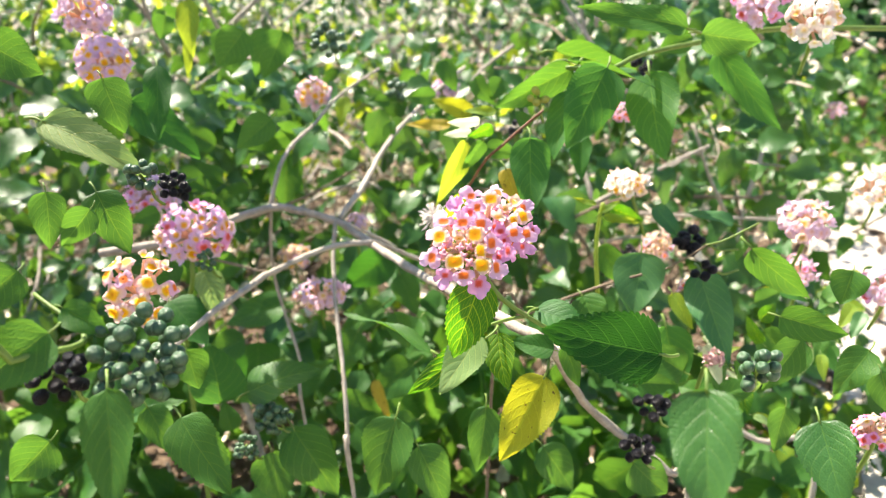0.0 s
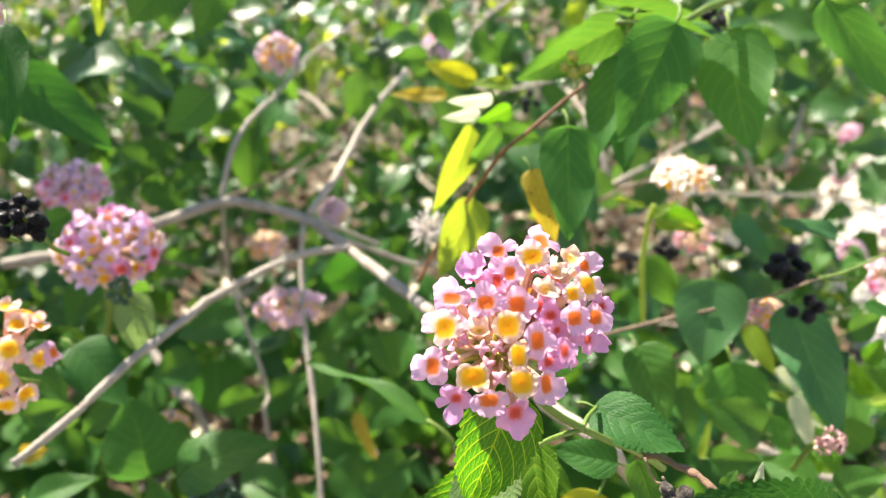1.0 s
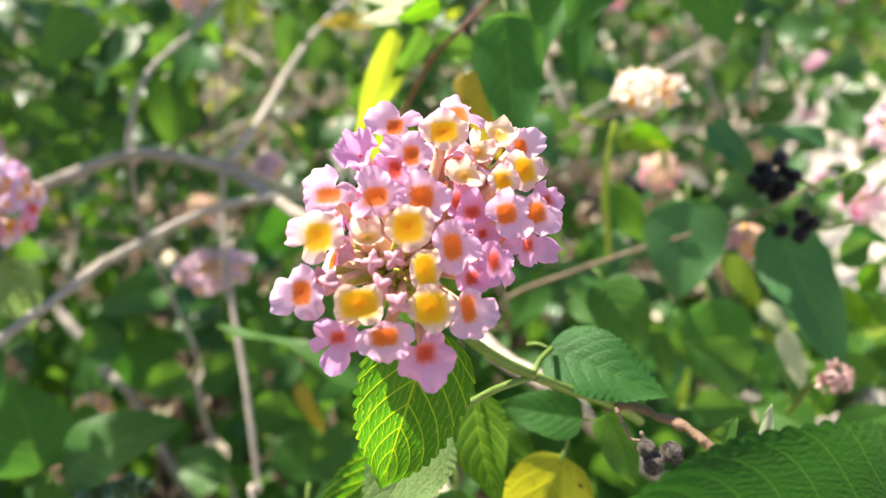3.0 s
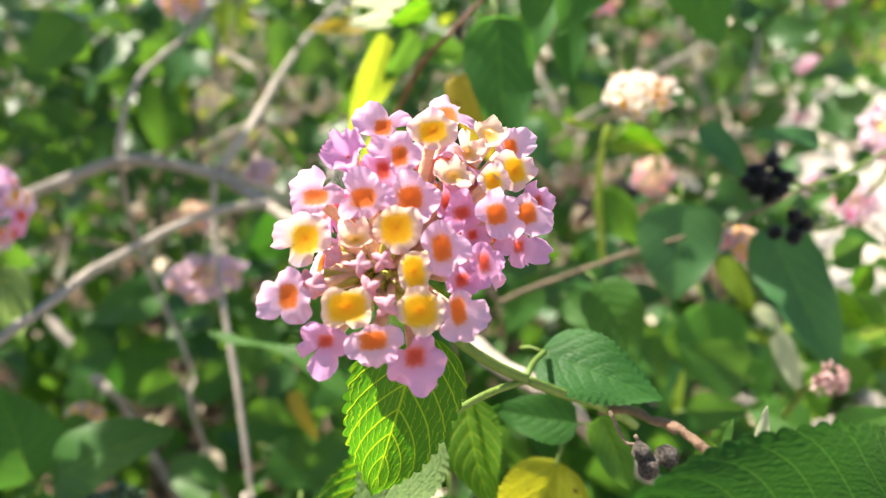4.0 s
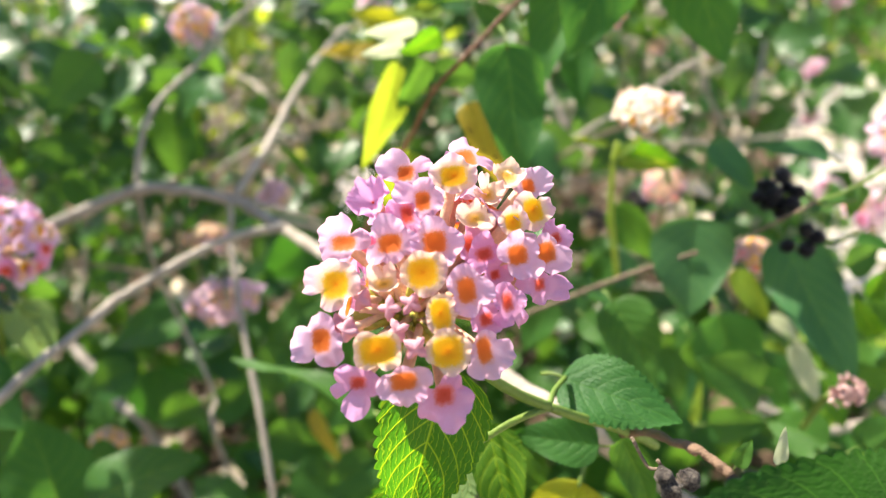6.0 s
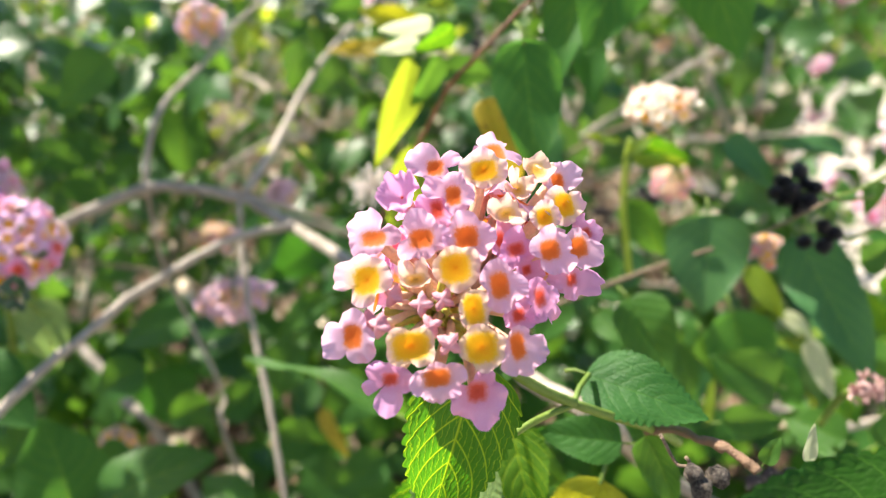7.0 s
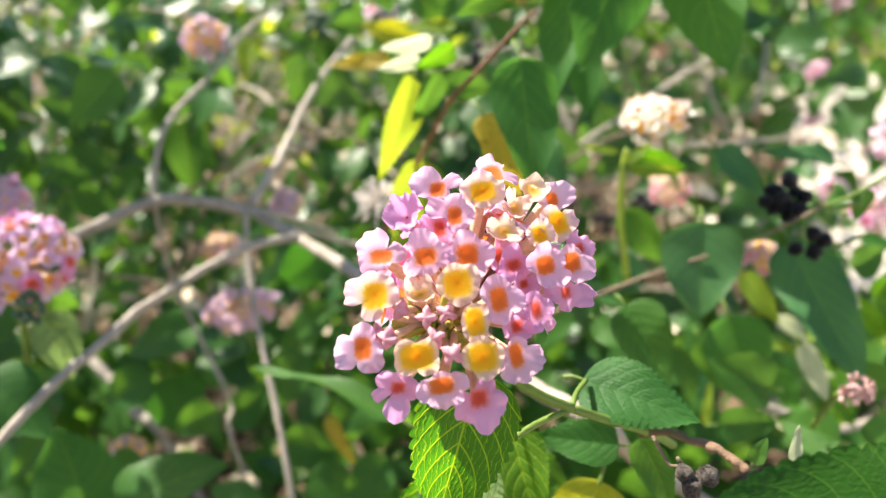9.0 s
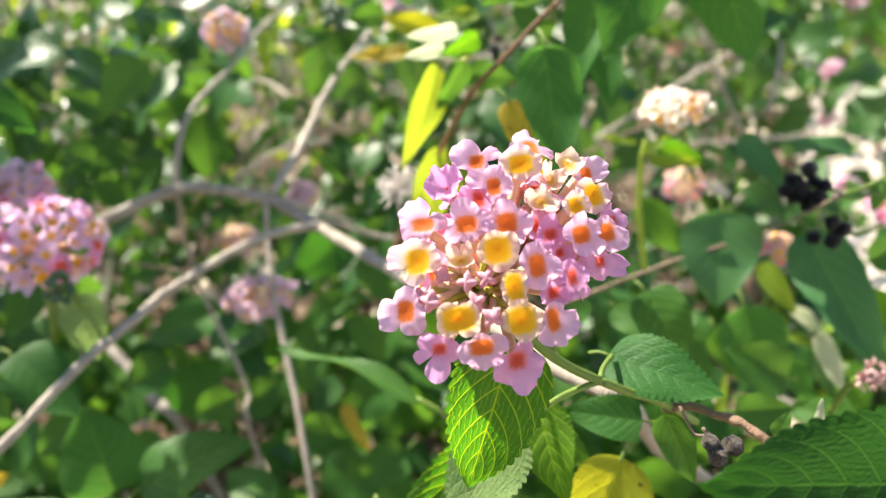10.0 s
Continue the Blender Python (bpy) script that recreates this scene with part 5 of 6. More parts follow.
hero_floret((0.0416, 0.2393, 0.4974), (0.0200, -0.8602, 0.5095), 0.00438, "orange", (0.23, 0.29), 0.1, 3, [(81, 0.75, 0.34), (-7, 0.64, 0.35), (-79, 0.59, 0.34), (150, 1.01, 0.35)])
hero_floret((0.0535, 0.2459, 0.4974), (0.1807, -0.5974, 0.7813), 0.00274, "cream", (0.52, 0.51), 0.7, 4, [(149, 0.88, 0.6), (60, 0.89, 0.54), (-12, 1.04, 0.6), (-104, 1.03, 0.54)])
hero_floret((0.0565, 0.2476, 0.4950), (0.3386, -0.8226, 0.4569), 0.00347, "orange", (0.27, 0.29), 0.2, 5, [(14, 1.17, 0.64), (94, 0.81, 0.49), (-173, 0.66, 0.44), (-86, 0.62, 0.44)])
hero_floret((0.0560, 0.2409, 0.4937), (0.3354, -0.8094, 0.4821), 0.00328, "yellow", (0.36, 0.43), 0.2, 6, [(1, 1.16, 0.49), (128, 0.93, 0.49), (-118, 0.96, 0.49), (-41, 0.75, 0.39)])
hero_floret((0.0528, 0.2379, 0.4935), (0.2006, -0.8592, 0.4707), 0.00220, "yellow", (0.45, 0.47), 0.2, 7, [(72, 1.03, 0.67), (168, 0.94, 0.64), (-5, 1.02, 0.64), (-101, 0.99, 0.64)])
hero_floret((0.0504, 0.2434, 0.4958), (0.1661, -0.6913, 0.7032), 0.00301, "cream", (0.36, 0.36), 0.9, 8, [(99, 1.08, 0.35), (11, 0.92, 0.46), (-169, 0.97, 0.46), (-89, 0.76, 0.41)])
hero_floret((0.0480, 0.2384, 0.4944), (0.0984, -0.7146, 0.6926), 0.00349, "cream", (0.39, 0.28), 0.9, 9, [(160, 0.91, 0.49), (69, 0.69, 0.4), (-43, 1.01, 0.45), (-120, 0.64, 0.4)])
hero_floret((0.0350, 0.2428, 0.4969), (-0.2046, -0.7618, 0.6146), 0.00391, "magenta", (0.05, 0.05), 0.75, 10, [(120, 0.98, 0.62), (28, 1.0, 0.66), (-150, 0.92, 0.62), (-62, 0.86, 0.60)])
hero_floret((0.0369, 0.2339, 0.4942), (-0.0556, -0.8628, 0.5024), 0.00391, "orange", (0.37, 0.29), 0.1, 11, [(92, 1.02, 0.51), (0, 0.93, 0.42), (-149, 0.93, 0.34), (-82, 0.68, 0.42)])
hero_floret((0.0309, 0.2370, 0.4938), (-0.2182, -0.7589, 0.6136), 0.00463, "orange", (0.37, 0.23), 0.2, 12, [(129, 1.12, 0.56), (11, 0.78, 0.3), (-154, 0.82, 0.4), (-79, 0.45, 0.3)])
hero_floret((0.0393, 0.2406, 0.4954), (0.1029, -0.7911, 0.6030), 0.00339, "magenta", (0.25, 0.37), 0.4, 13, [(139, 1.01, 0.51), (52, 0.96, 0.47), (-95, 1.02, 0.47), (-9, 0.77, 0.42)])
hero_floret((0.0424, 0.2339, 0.4936), (0.0534, -0.8689, 0.4920), 0.00378, "orange", (0.40, 0.40), 0.1, 14, [(-7, 1.0, 0.51), (88, 0.9, 0.47), (178, 0.81, 0.43), (-66, 0.93, 0.4)])
hero_floret((0.0468, 0.2372, 0.4914), (0.5226, -0.7141, 0.4658), 0.00364, "magenta", (0.25, 0.33), 0.4, 15, [(47, 1.11, 0.43), (-128, 0.91, 0.39), (-17, 0.76, 0.34), (163, 0.66, 0.3)])
hero_floret((0.0485, 0.2353, 0.4906), (0.3067, -0.7605, 0.5723), 0.00299, "magenta", (0.43, 0.31), 0.3, 16, [(75, 0.99, 0.57), (-14, 1.07, 0.51), (-144, 1.12, 0.46), (166, 0.75, 0.41)])
hero_floret((0.0526, 0.2342, 0.4904), (0.1946, -0.8640, 0.4644), 0.00430, "orange", (0.29, 0.28), 0.1, 17, [(81, 0.7, 0.39), (18, 0.7, 0.35), (-90, 0.76, 0.39), (155, 0.68, 0.32), (-48, 1.01, 0.32)])
hero_floret((0.0566, 0.2365, 0.4893), (0.3105, -0.8553, 0.4147), 0.00396, "orange", (0.33, 0.33), 0.15, 18, [(80, 0.66, 0.4), (-31, 1.09, 0.47), (-77, 0.81, 0.43), (163, 0.6, 0.36)])
hero_floret((0.0591, 0.2423, 0.4888), (0.4852, -0.7039, 0.5187), 0.00291, "magenta", (0.29, 0.27), 0.2, 19, [(85, 0.95, 0.51), (-1, 1.26, 0.57), (-44, 0.93, 0.51), (179, 1.05, 0.51)])
hero_floret((0.0553, 0.2352, 0.4855), (0.3554, -0.9002, 0.2517), 0.00413, "magenta", (0.19, 0.20), 0.1, 20, [(-21, 1.16, 0.48), (-90, 0.68, 0.38), (164, 0.77, 0.3), (44, 0.42, 0.27)])
hero_floret((0.0296, 0.2324, 0.4902), (-0.1672, -0.8585, 0.4847), 0.00492, "yellow", (0.30, 0.31), 0.05, 21, [(164, 1.05, 0.41), (113, 0.75, 0.36), (2, 0.68, 0.33), (-106, 0.69, 0.33), (48, 0.68, 0.3)])
hero_floret((0.0355, 0.2322, 0.4896), (-0.0485, -0.6441, 0.7634), 0.00261, "cream", (0.51, 0.31), 0.9, 22, [(134, 1.1, 0.43), (51, 1.04, 0.4), (-162, 0.78, 0.51), (-31, 0.89, 0.46)])
hero_floret((0.0405, 0.2304, 0.4912), (0.0157, -0.8877, 0.4602), 0.00326, "yellow", (0.53, 0.51), 0.0, 23, [(24, 1.0, 0.54), (-29, 0.91, 0.49), (-84, 0.92, 0.49), (176, 0.87, 0.54), (96, 0.87, 0.49)])
hero_floret((0.0455, 0.2296, 0.4886), (0.1352, -0.8920, 0.4313), 0.00370, "orange", (0.32, 0.45), 0.1, 24, [(85, 0.89, 0.51), (-13, 1.02, 0.51), (-95, 0.92, 0.51), (136, 0.74, 0.36)])
hero_floret((0.0505, 0.2315, 0.4854), (0.3480, -0.8875, 0.3021), 0.00427, "magenta", (0.19, 0.29), 0.2, 25, [(-14, 0.7, 0.35), (88, 0.63, 0.35), (-61, 1.07, 0.3), (-119, 0.83, 0.32), (166, 0.46, 0.25)])
hero_floret((0.0420, 0.2279, 0.4867), (0.2877, -0.8808, 0.3762), 0.00282, "yellow", (0.41, 0.59), 0.35, 26, [(77, 0.9, 0.62), (-103, 1.0, 0.62), (167, 0.71, 0.57), (-9, 0.79, 0.57)])
hero_floret((0.0476, 0.2308, 0.4837), (0.3155, -0.9198, 0.2331), 0.00250, "magenta", (0.35, 0.35), 0.4, 27, [(69, 1.0, 0.54), (-175, 1.06, 0.54), (-100, 1.01, 0.54), (-32, 1.11, 0.48)])
hero_floret((0.0272, 0.2288, 0.4847), (-0.2067, -0.8872, 0.4125), 0.00428, "orange", (0.27, 0.34), 0.15, 28, [(171, 1.06, 0.34), (-146, 0.95, 0.31), (92, 0.83, 0.45), (-59, 0.88, 0.45), (-4, 0.67, 0.31)])
hero_floret((0.0341, 0.2255, 0.4842), (-0.0485, -0.9176, 0.3945), 0.00318, "yellow", (0.60, 0.45), 0.15, 29, [(146, 1.0, 0.49), (24, 0.97, 0.49), (-152, 1.01, 0.49), (-39, 1.0, 0.49)])
hero_floret((0.0423, 0.2251, 0.4830), (0.0764, -0.9192, 0.3864), 0.00306, "yellow", (0.56, 0.54), 0.15, 30, [(2, 0.98, 0.56), (167, 0.96, 0.56), (92, 0.96, 0.51), (-83, 1.01, 0.47), (-33, 0.96, 0.42)])
hero_floret((0.0467, 0.2267, 0.4817), (0.3257, -0.8978, 0.2963), 0.00391, "orange", (0.25, 0.44), 0.15, 31, [(-21, 1.1, 0.45), (-124, 0.95, 0.37), (-78, 1.04, 0.41), (69, 0.66, 0.37), (179, 0.59, 0.3)])
hero_floret((0.0311, 0.2261, 0.4798), (-0.1365, -0.9516, 0.2754), 0.00425, "magenta", (0.25, 0.20), 0.1, 32, [(150, 0.77, 0.38), (-158, 1.02, 0.24), (-99, 1.04, 0.41), (-11, 0.71, 0.38), (66, 0.56, 0.31)])
hero_floret((0.0367, 0.2244, 0.4802), (-0.0271, -0.9624, 0.2703), 0.00376, "orange", (0.43, 0.29), 0.3, 33, [(-170, 0.93, 0.42), (7, 1.01, 0.42), (-98, 0.96, 0.49), (-50, 1.01, 0.27), (89, 0.53, 0.38)])
hero_floret((0.0412, 0.2247, 0.4774), (0.0505, -0.9584, 0.2810), 0.00481, "magenta", (0.25, 0.25), 0.1, 34, [(46, 0.65, 0.3), (-136, 0.89, 0.33), (-28, 0.85, 0.36), (-81, 1.04, 0.36), (-180, 0.71, 0.27)])
hero_floret((0.0496, 0.2351, 0.4877), (0.4272, -0.8154, 0.3906), 0.00302, "magenta", (0.23, 0.20), 0.3, 35, [(-20, 0.98, 0.46), (106, 0.92, 0.46), (-151, 1.1, 0.46), (-86, 0.75, 0.41)])
# florets round the far side of the dome
rng = random.Random(77)
for k in range(17):
    az, lift = 0.25 + 2.65 * (k % 6) / 5 + rng.uniform(-0.15, 0.15), (0.02, 0.5, 0.95)[k // 6]
    d = Vector((math.cos(az) * math.cos(lift), 0.82 * math.sin(az) * math.cos(lift), math.sin(lift)))
    at = Vector((0.0425, 0.2415, 0.4815)) + Vector((d.x * 0.0138, d.y * 0.0138, d.z * 0.0160))
    floret(hero, at, d + Vector((0, 0, 0.2)), 0.0040, rng.choice(("orange", "magenta", "magenta")), rng.uniform(0, 6), 0.2, k % 7, HEART)
flower_bud(hero, (0.0360, 0.2295, 0.4875), (0.0402, 0.2400, 0.4819), 0.00130, BUD, 0)
flower_bud(hero, (0.0386, 0.2296, 0.4877), (0.0402, 0.2400, 0.4819), 0.00130, BUD, 1)
flower_bud(hero, (0.0367, 0.2278, 0.4853), (0.0402, 0.2400, 0.4819), 0.00130, BUD, 2)
flower_bud(hero, (0.0308, 0.2285, 0.4859), (0.0402, 0.2400, 0.4819), 0.00137, BUD, 3)
flower_bud(hero, (0.0386, 0.2253, 0.4840), (0.0402, 0.2400, 0.4819), 0.00137, BUD, 4)
flower_bud(hero, (0.0293, 0.2310, 0.4855), (0.0402, 0.2400, 0.4819), 0.00115, BUD, 5)
flower_bud(hero, (0.0327, 0.2321, 0.4879), (0.0402, 0.2400, 0.4819), 0.00130, BUD, 6)
tube("flower_stalk", [(0.0402, 0.2450, 0.4796), (0.0441, 0.2475, 0.4715), (0.0480, 0.2490, 0.4649), (0.0527, 0.2500, 0.4599), (0.0579, 0.2514, 0.4556)], 0.0009, 0.0009, GREEN_STEM, hero, rough=0.1, seed=27)
flower_head((-0.1071, 0.3958, 0.4500), (0.3300, -0.8200, 0.4600), 0.0150, 38, ["mauve", "mauve", "yellow", "mauve", "magenta"], "pink and yellow lantana flower head among the leaves", (-0.1180, 0.4262, 0.4143), 1, 0.5, 1.3, 1.55)
flower_head((-0.1785, 0.5142, 0.4447), (0.3037, -0.7800, 0.5500), 0.0125, 36, ["mauve", "lilac", "mauve", "magenta"], "pink lantana flower head behind another", (-0.1891, 0.5434, 0.4074), 2, 0.45, 1.4, 1.55)
flower_head((-0.0793, 0.6133, 0.5015), (0.2002, -0.8407, 0.5032), 0.0126, 27, ["yellow", "lilac", "lilac"], "yellow-centred pink lantana flower head on a bare branch", (-0.0863, 0.6527, 0.4739), 3, 0.6, 1.0, 1.55)
flower_head((-0.0503, 0.6042, 0.3965), (0.1126, -0.6182, 0.7779), 0.0105, 24, ["lilac", "cream", "lilac"], "faded pink lantana flower head in shade", (-0.0542, 0.6358, 0.3592), 4, 0.6, 1.0, 1.55)
flower_head((-0.1237, 0.6898, 0.3433), (0.1678, -0.5897, 0.7900), 0.0128, 24, ["cream", "yellow", "mauve"], "peach-coloured lantana flower head low in the shrub", (-0.1296, 0.7205, 0.3057), 5, 0.6, 1.2, 1.55)
flower_head((-0.0603, 0.4846, 0.3801), (0.1587, -0.5865, 0.7942), 0.0118, 30, ["mauve", "lilac", "cream", "lilac"], "pink and yellow lantana flower head in shade", (-0.0659, 0.5151, 0.3423), 6, 0.6, 1.5, 1.55)
flower_head((-0.1307, 0.4743, 0.3155), (0.2266, -0.4720, 0.8520), 0.0092, 15, ["yellow", "yellow"], "small orange lantana flower head, half open", (-0.1386, 0.5008, 0.2757), 7, 0.6, 1.0, 1.55)
flower_head((0.1269, 0.4180, 0.4642), (-0.4901, -0.3917, 0.7787), 0.0080, 28, ["pale", "pale", "yellow", "pale", "cream"], "pale cream lantana flower head in full sun", (0.1440, 0.4417, 0.4270), 8, 0.8, 1.6, 1.6, 1.45)
flower_head((0.1903, 0.5881, 0.3759), (-0.1924, -0.5813, 0.7906), 0.0124, 21, ["cream", "orange"], "pale pink lantana flower head in shade", (0.1970, 0.6184, 0.3382), 9, 0.6, 1.0, 1.55)
flower_head((0.3865, 0.7816, 0.3968), (-0.3142, -0.5902, 0.7436), 0.0100, 21, ["lilac", "lilac", "lilac", "magenta"], "lilac-pink lantana flower head far back", (0.3975, 0.8123, 0.3608), 10, 0.6, 1.0, 1.55)
flower_head((0.2676, 0.8340, 0.4238), (-0.2112, -0.6494, 0.7305), 0.0094, 15, ["cream", "orange"], "small pale lantana flower head far back", (0.2750, 0.8667, 0.3882), 11, 0.6, 1.0, 1.55)
flower_head((0.4681, 0.8958, 0.4380), (-0.3410, -0.6098, 0.7155), 0.0105, 18, ["lilac", "lilac", "lilac", "magenta"], "lilac lantana flower head near the path", (0.4800, 0.9271, 0.4029), 12, 0.6, 1.0, 1.55)
flower_head((0.3979, 0.8057, 0.3486), (-0.3030, -0.5715, 0.7626), 0.0078, 18, ["lilac", "lilac", "magenta"], "pale lilac lantana flower head near the path", (0.4085, 0.8357, 0.3119), 13, 0.6, 1.0, 1.55)
flower_head((0.3263, 0.6401, 0.3401), (-0.2996, -0.5334, 0.7910), 0.0098, 21, ["lilac", "lilac", "lilac", "magenta"], "lilac lantana flower head beside the path", (0.3368, 0.6687, 0.3024), 14, 0.6, 1.0, 1.55)
flower_head((0.1601, 0.3971, 0.4106), (-0.2369, -0.5237, 0.8183), 0.0067, 18, ["yellow", "orange"], "small peach lantana flower head behind black berries", (0.1684, 0.4254, 0.3719), 15, 0.6, 1.0, 1.55)
flower_head((-0.1380, 0.3882, 0.5408), (0.4208, -0.7700, 0.4796), 0.0128, 34, ["yellow", "mauve", "mauve", "lilac"], "yellow and pink lantana flower head high in the shrub", (-0.1527, 0.4251, 0.5140), 16, 0.6, 1.0, 1.55)
flower_head((-0.1599, 0.4238, 0.5650), (0.3870, -0.8153, 0.4307), 0.0130, 27, ["mauve", "lilac", "mauve"], "pink lantana flower head high in the shrub", (-0.1735, 0.4623, 0.5400), 17, 0.6, 1.0, 1.55)
flower_head((-0.0983, 0.3009, 0.4522), (0.3823, -0.7381, 0.5558), 0.0146, 17, ["orange", "yellow", "yellow", "yellow"], "loose yellow lantana flower head with open florets", (-0.1117, 0.3368, 0.4228), 18, 0.35, 1.0, 1.55)
flower_head((0.2221, 0.4085, 0.4427), (-0.2848, -0.6172, 0.7335), 0.0129, 27, ["cream", "lilac", "lilac"], "pale pink lantana flower head beside the path", (0.2320, 0.4401, 0.4070), 19, 0.6, 1.0, 1.55)
flower_head((0.2057, 0.3878, 0.5480), (-0.3453, -0.7783, 0.5244), 0.0124, 24, ["pale", "pale", "cream", "pale"], "faded cream lantana flower head at the top of the shrub", (0.2178, 0.4250, 0.5196), 20, 0.6, 1.0, 1.55)
flower_head((0.1810, 0.3900, 0.5579), (-0.3031, -0.8054, 0.5094), 0.0118, 24, ["lilac", "lilac", "lilac", "magenta"], "pink lantana flower head at the top of the shrub", (0.1916, 0.4282, 0.5300), 21, 0.6, 1.0, 1.55)
flower_head((0.2579, 0.4862, 0.3851), (-0.2596, -0.5624, 0.7851), 0.0105, 18, ["lilac", "lilac", "lilac", "magenta"], "lilac lantana flower head beside the path", (0.2670, 0.5159, 0.3476), 22, 0.6, 1.0, 1.55)
flower_head((0.3091, 0.5035, 0.4369), (-0.3192, -0.5817, 0.7482), 0.0127, 18, ["pale", "pale", "cream", "pale"], "cream lantana flower head beside the path", (0.3203, 0.5339, 0.4007), 23, 0.6, 1.0, 1.55)
flower_head((0.2584, 0.3897, 0.4117), (-0.3102, -0.5352, 0.7857), 0.0119, 21, ["lilac", "lilac", "lilac", "magenta"], "lilac lantana flower head beside the path", (0.2693, 0.4185, 0.3742), 24, 0.6, 1.0, 1.55)
flower_head((0.1668, 0.6163, 0.4782), (-0.1451, -0.6814, 0.7173), 0.0090, 15, ["yellow", "orange"], "small peach lantana flower head far back", (0.1719, 0.6502, 0.4430), 25, 0.6, 1.0, 1.55)
flower_head((0.0235, 0.6907, 0.4944), (0.0086, -0.7046, 0.7096), 0.0108, 15, ["lilac", "lilac", "lilac", "magenta"], "small pink lantana flower head on a branch", (0.0232, 0.7254, 0.4595), 26, 0.6, 1.0, 1.55)
flower_head((0.1970, 0.2773, 0.3918), (-0.2787, -0.4695, 0.8378), 0.0076, 18, ["cream", "magenta"], "pale pink lantana flower head low in the shrub", (0.2068, 0.3037, 0.3525), 27, 0.6, 1.0, 1.55)
dried_head((0.1414, 0.3040, 0.4124), 0.0043, (0.1417, 0.3235, 0.3885))
berry_cluster((0.1423, 0.3416, 0.4531), 12, 0.00226, 0.00731, "black", "shiny black ripe lantana berries on a green stem", (0.1623, 0.3416, 0.4491), 1, 1.0)
berry_cluster((0.1473, 0.3397, 0.4399), 4, 0.00220, 0.00423, "black", "few black ripe berries behind a leaf", (0.1623, 0.3397, 0.4399), 2, 1.0)
berry_cluster((0.0726, 0.2369, 0.4504), 3, 0.00158, 0.00182, "dry", "three shrivelled grey-black berries on a dry stalk", (0.0686, 0.2409, 0.4554), 3, 1.0)
berry_cluster((0.0766, 0.2382, 0.4484), 1, 0.00160, 0.00034, "dry", "single shrivelled berry on a dry stalk", (0.0726, 0.2412, 0.4504), 33, 1.0)
berry_cluster((-0.0571, 0.3249, 0.3778), 20, 0.00202, 0.00737, "green", "blue-green unripe lantana berries", (-0.0541, 0.3339, 0.3658), 4, 1.0)
berry_cluster((-0.0418, 0.1761, 0.4770), 52, 0.00196, 0.01190, "green", "large cluster of unripe green lantana berries", (-0.0388, 0.1851, 0.4660), 5, 1.0)
berry_cluster((-0.0622, 0.1742, 0.4740), 22, 0.00175, 0.00640, "black", "ripening dark purple-black berries", (-0.0592, 0.1832, 0.4620), 6, 1.0)
berry_cluster((-0.0359, 0.4533, 0.5431), 18, 0.00242, 0.00968, "green", "dark green unripe berries on a twig", (-0.0329, 0.4623, 0.5311), 7, 1.2)
berry_cluster((-0.0681, 0.2798, 0.4983), 16, 0.00165, 0.00533, "black", "black ripe berries beside green ones", (-0.0651, 0.2888, 0.4863), 8, 1.0)
berry_cluster((-0.0806, 0.2808, 0.5018), 16, 0.00173, 0.00596, "green", "green unripe berries beside black ones", (-0.0776, 0.2898, 0.4898), 9, 1.0)
berry_cluster((-0.0681, 0.3232, 0.3628), 18, 0.00161, 0.00672, "green", "small cluster of unripe green berries", (-0.0651, 0.3322, 0.3508), 10, 1.0)
berry_cluster((-0.0588, 0.3449, 0.3644), 18, 0.00170, 0.00709, "green", "small cluster of unripe green berries", (-0.0558, 0.3539, 0.3524), 11, 1.0)
berry_cluster((0.1289, 0.2285, 0.4445), 14, 0.00206, 0.00681, "green", "unripe green berries on a drying stalk", (0.1319, 0.2375, 0.4325), 12, 1.0)
berry_cluster((-0.0153, 0.6450, 0.4984), 10, 0.00336, 0.00896, "green", "small cluster of unripe green berries", (-0.0123, 0.6540, 0.4864), 13, 1.0)
berry_cluster((-0.0935, 0.3716, 0.4407), 15, 0.00150, 0.00540, "green", "small round cluster of unripe green berries", (-0.0905, 0.3806, 0.4287), 14, 1.0)
berry_cluster((0.0702, 0.4904, 0.4857), 5, 0.00215, 0.00484, "black", "few small black berries", (0.0732, 0.4994, 0.4737), 15, 1.0)
berry_cluster((0.1615, 0.5468, 0.3811), 6, 0.00302, 0.00672, "black", "few black berries in shade", (0.1645, 0.5558, 0.3691), 16, 1.0)
berry_cluster((0.1490, 0.5918, 0.3593), 5, 0.00299, 0.00672, "black", "few black berries in shade", (0.1520, 0.6008, 0.3473), 17, 1.0)
berry_cluster((0.1250, 0.3933, 0.5268), 7, 0.00222, 0.00605, "black", "shrivelled black berries among hanging leaves", (0.1280, 0.4023, 0.5148), 18, 1.6)
berry_cluster((0.1128, 0.2873, 0.3986), 9, 0.0022, 0.0062, "black", "black ripe lantana berries low among the leaves", (0.1208, 0.2933, 0.3866), 40, 1.0)
berry_cluster((0.1066, 0.2821, 0.3820), 10, 0.0022, 0.0062, "black", "black ripe lantana berries low among the leaves", (0.1146, 0.2881, 0.3700), 41, 1.0)
berry_cluster((0.0738, 0.3674, 0.5171), 7, 0.00168, 0.00448, "bud", "pale green flower buds at the tip of a stem", (0.0768, 0.3764, 0.5051), 19, 1.0)
leaf(sprig_c, (0.0844, 0.1446, 0.4824), (0.0806, 0.1282, 0.4632), (-0.5003, -0.6060, 0.6185), 0.594, SHADE, fine=True, label="broad green leaf low in front")
leaf(limb, (-0.0770, 0.2736, 0.4068), (-0.0568, 0.2562, 0.3822), (-0.0096, -0.8216, 0.5699), 0.606)
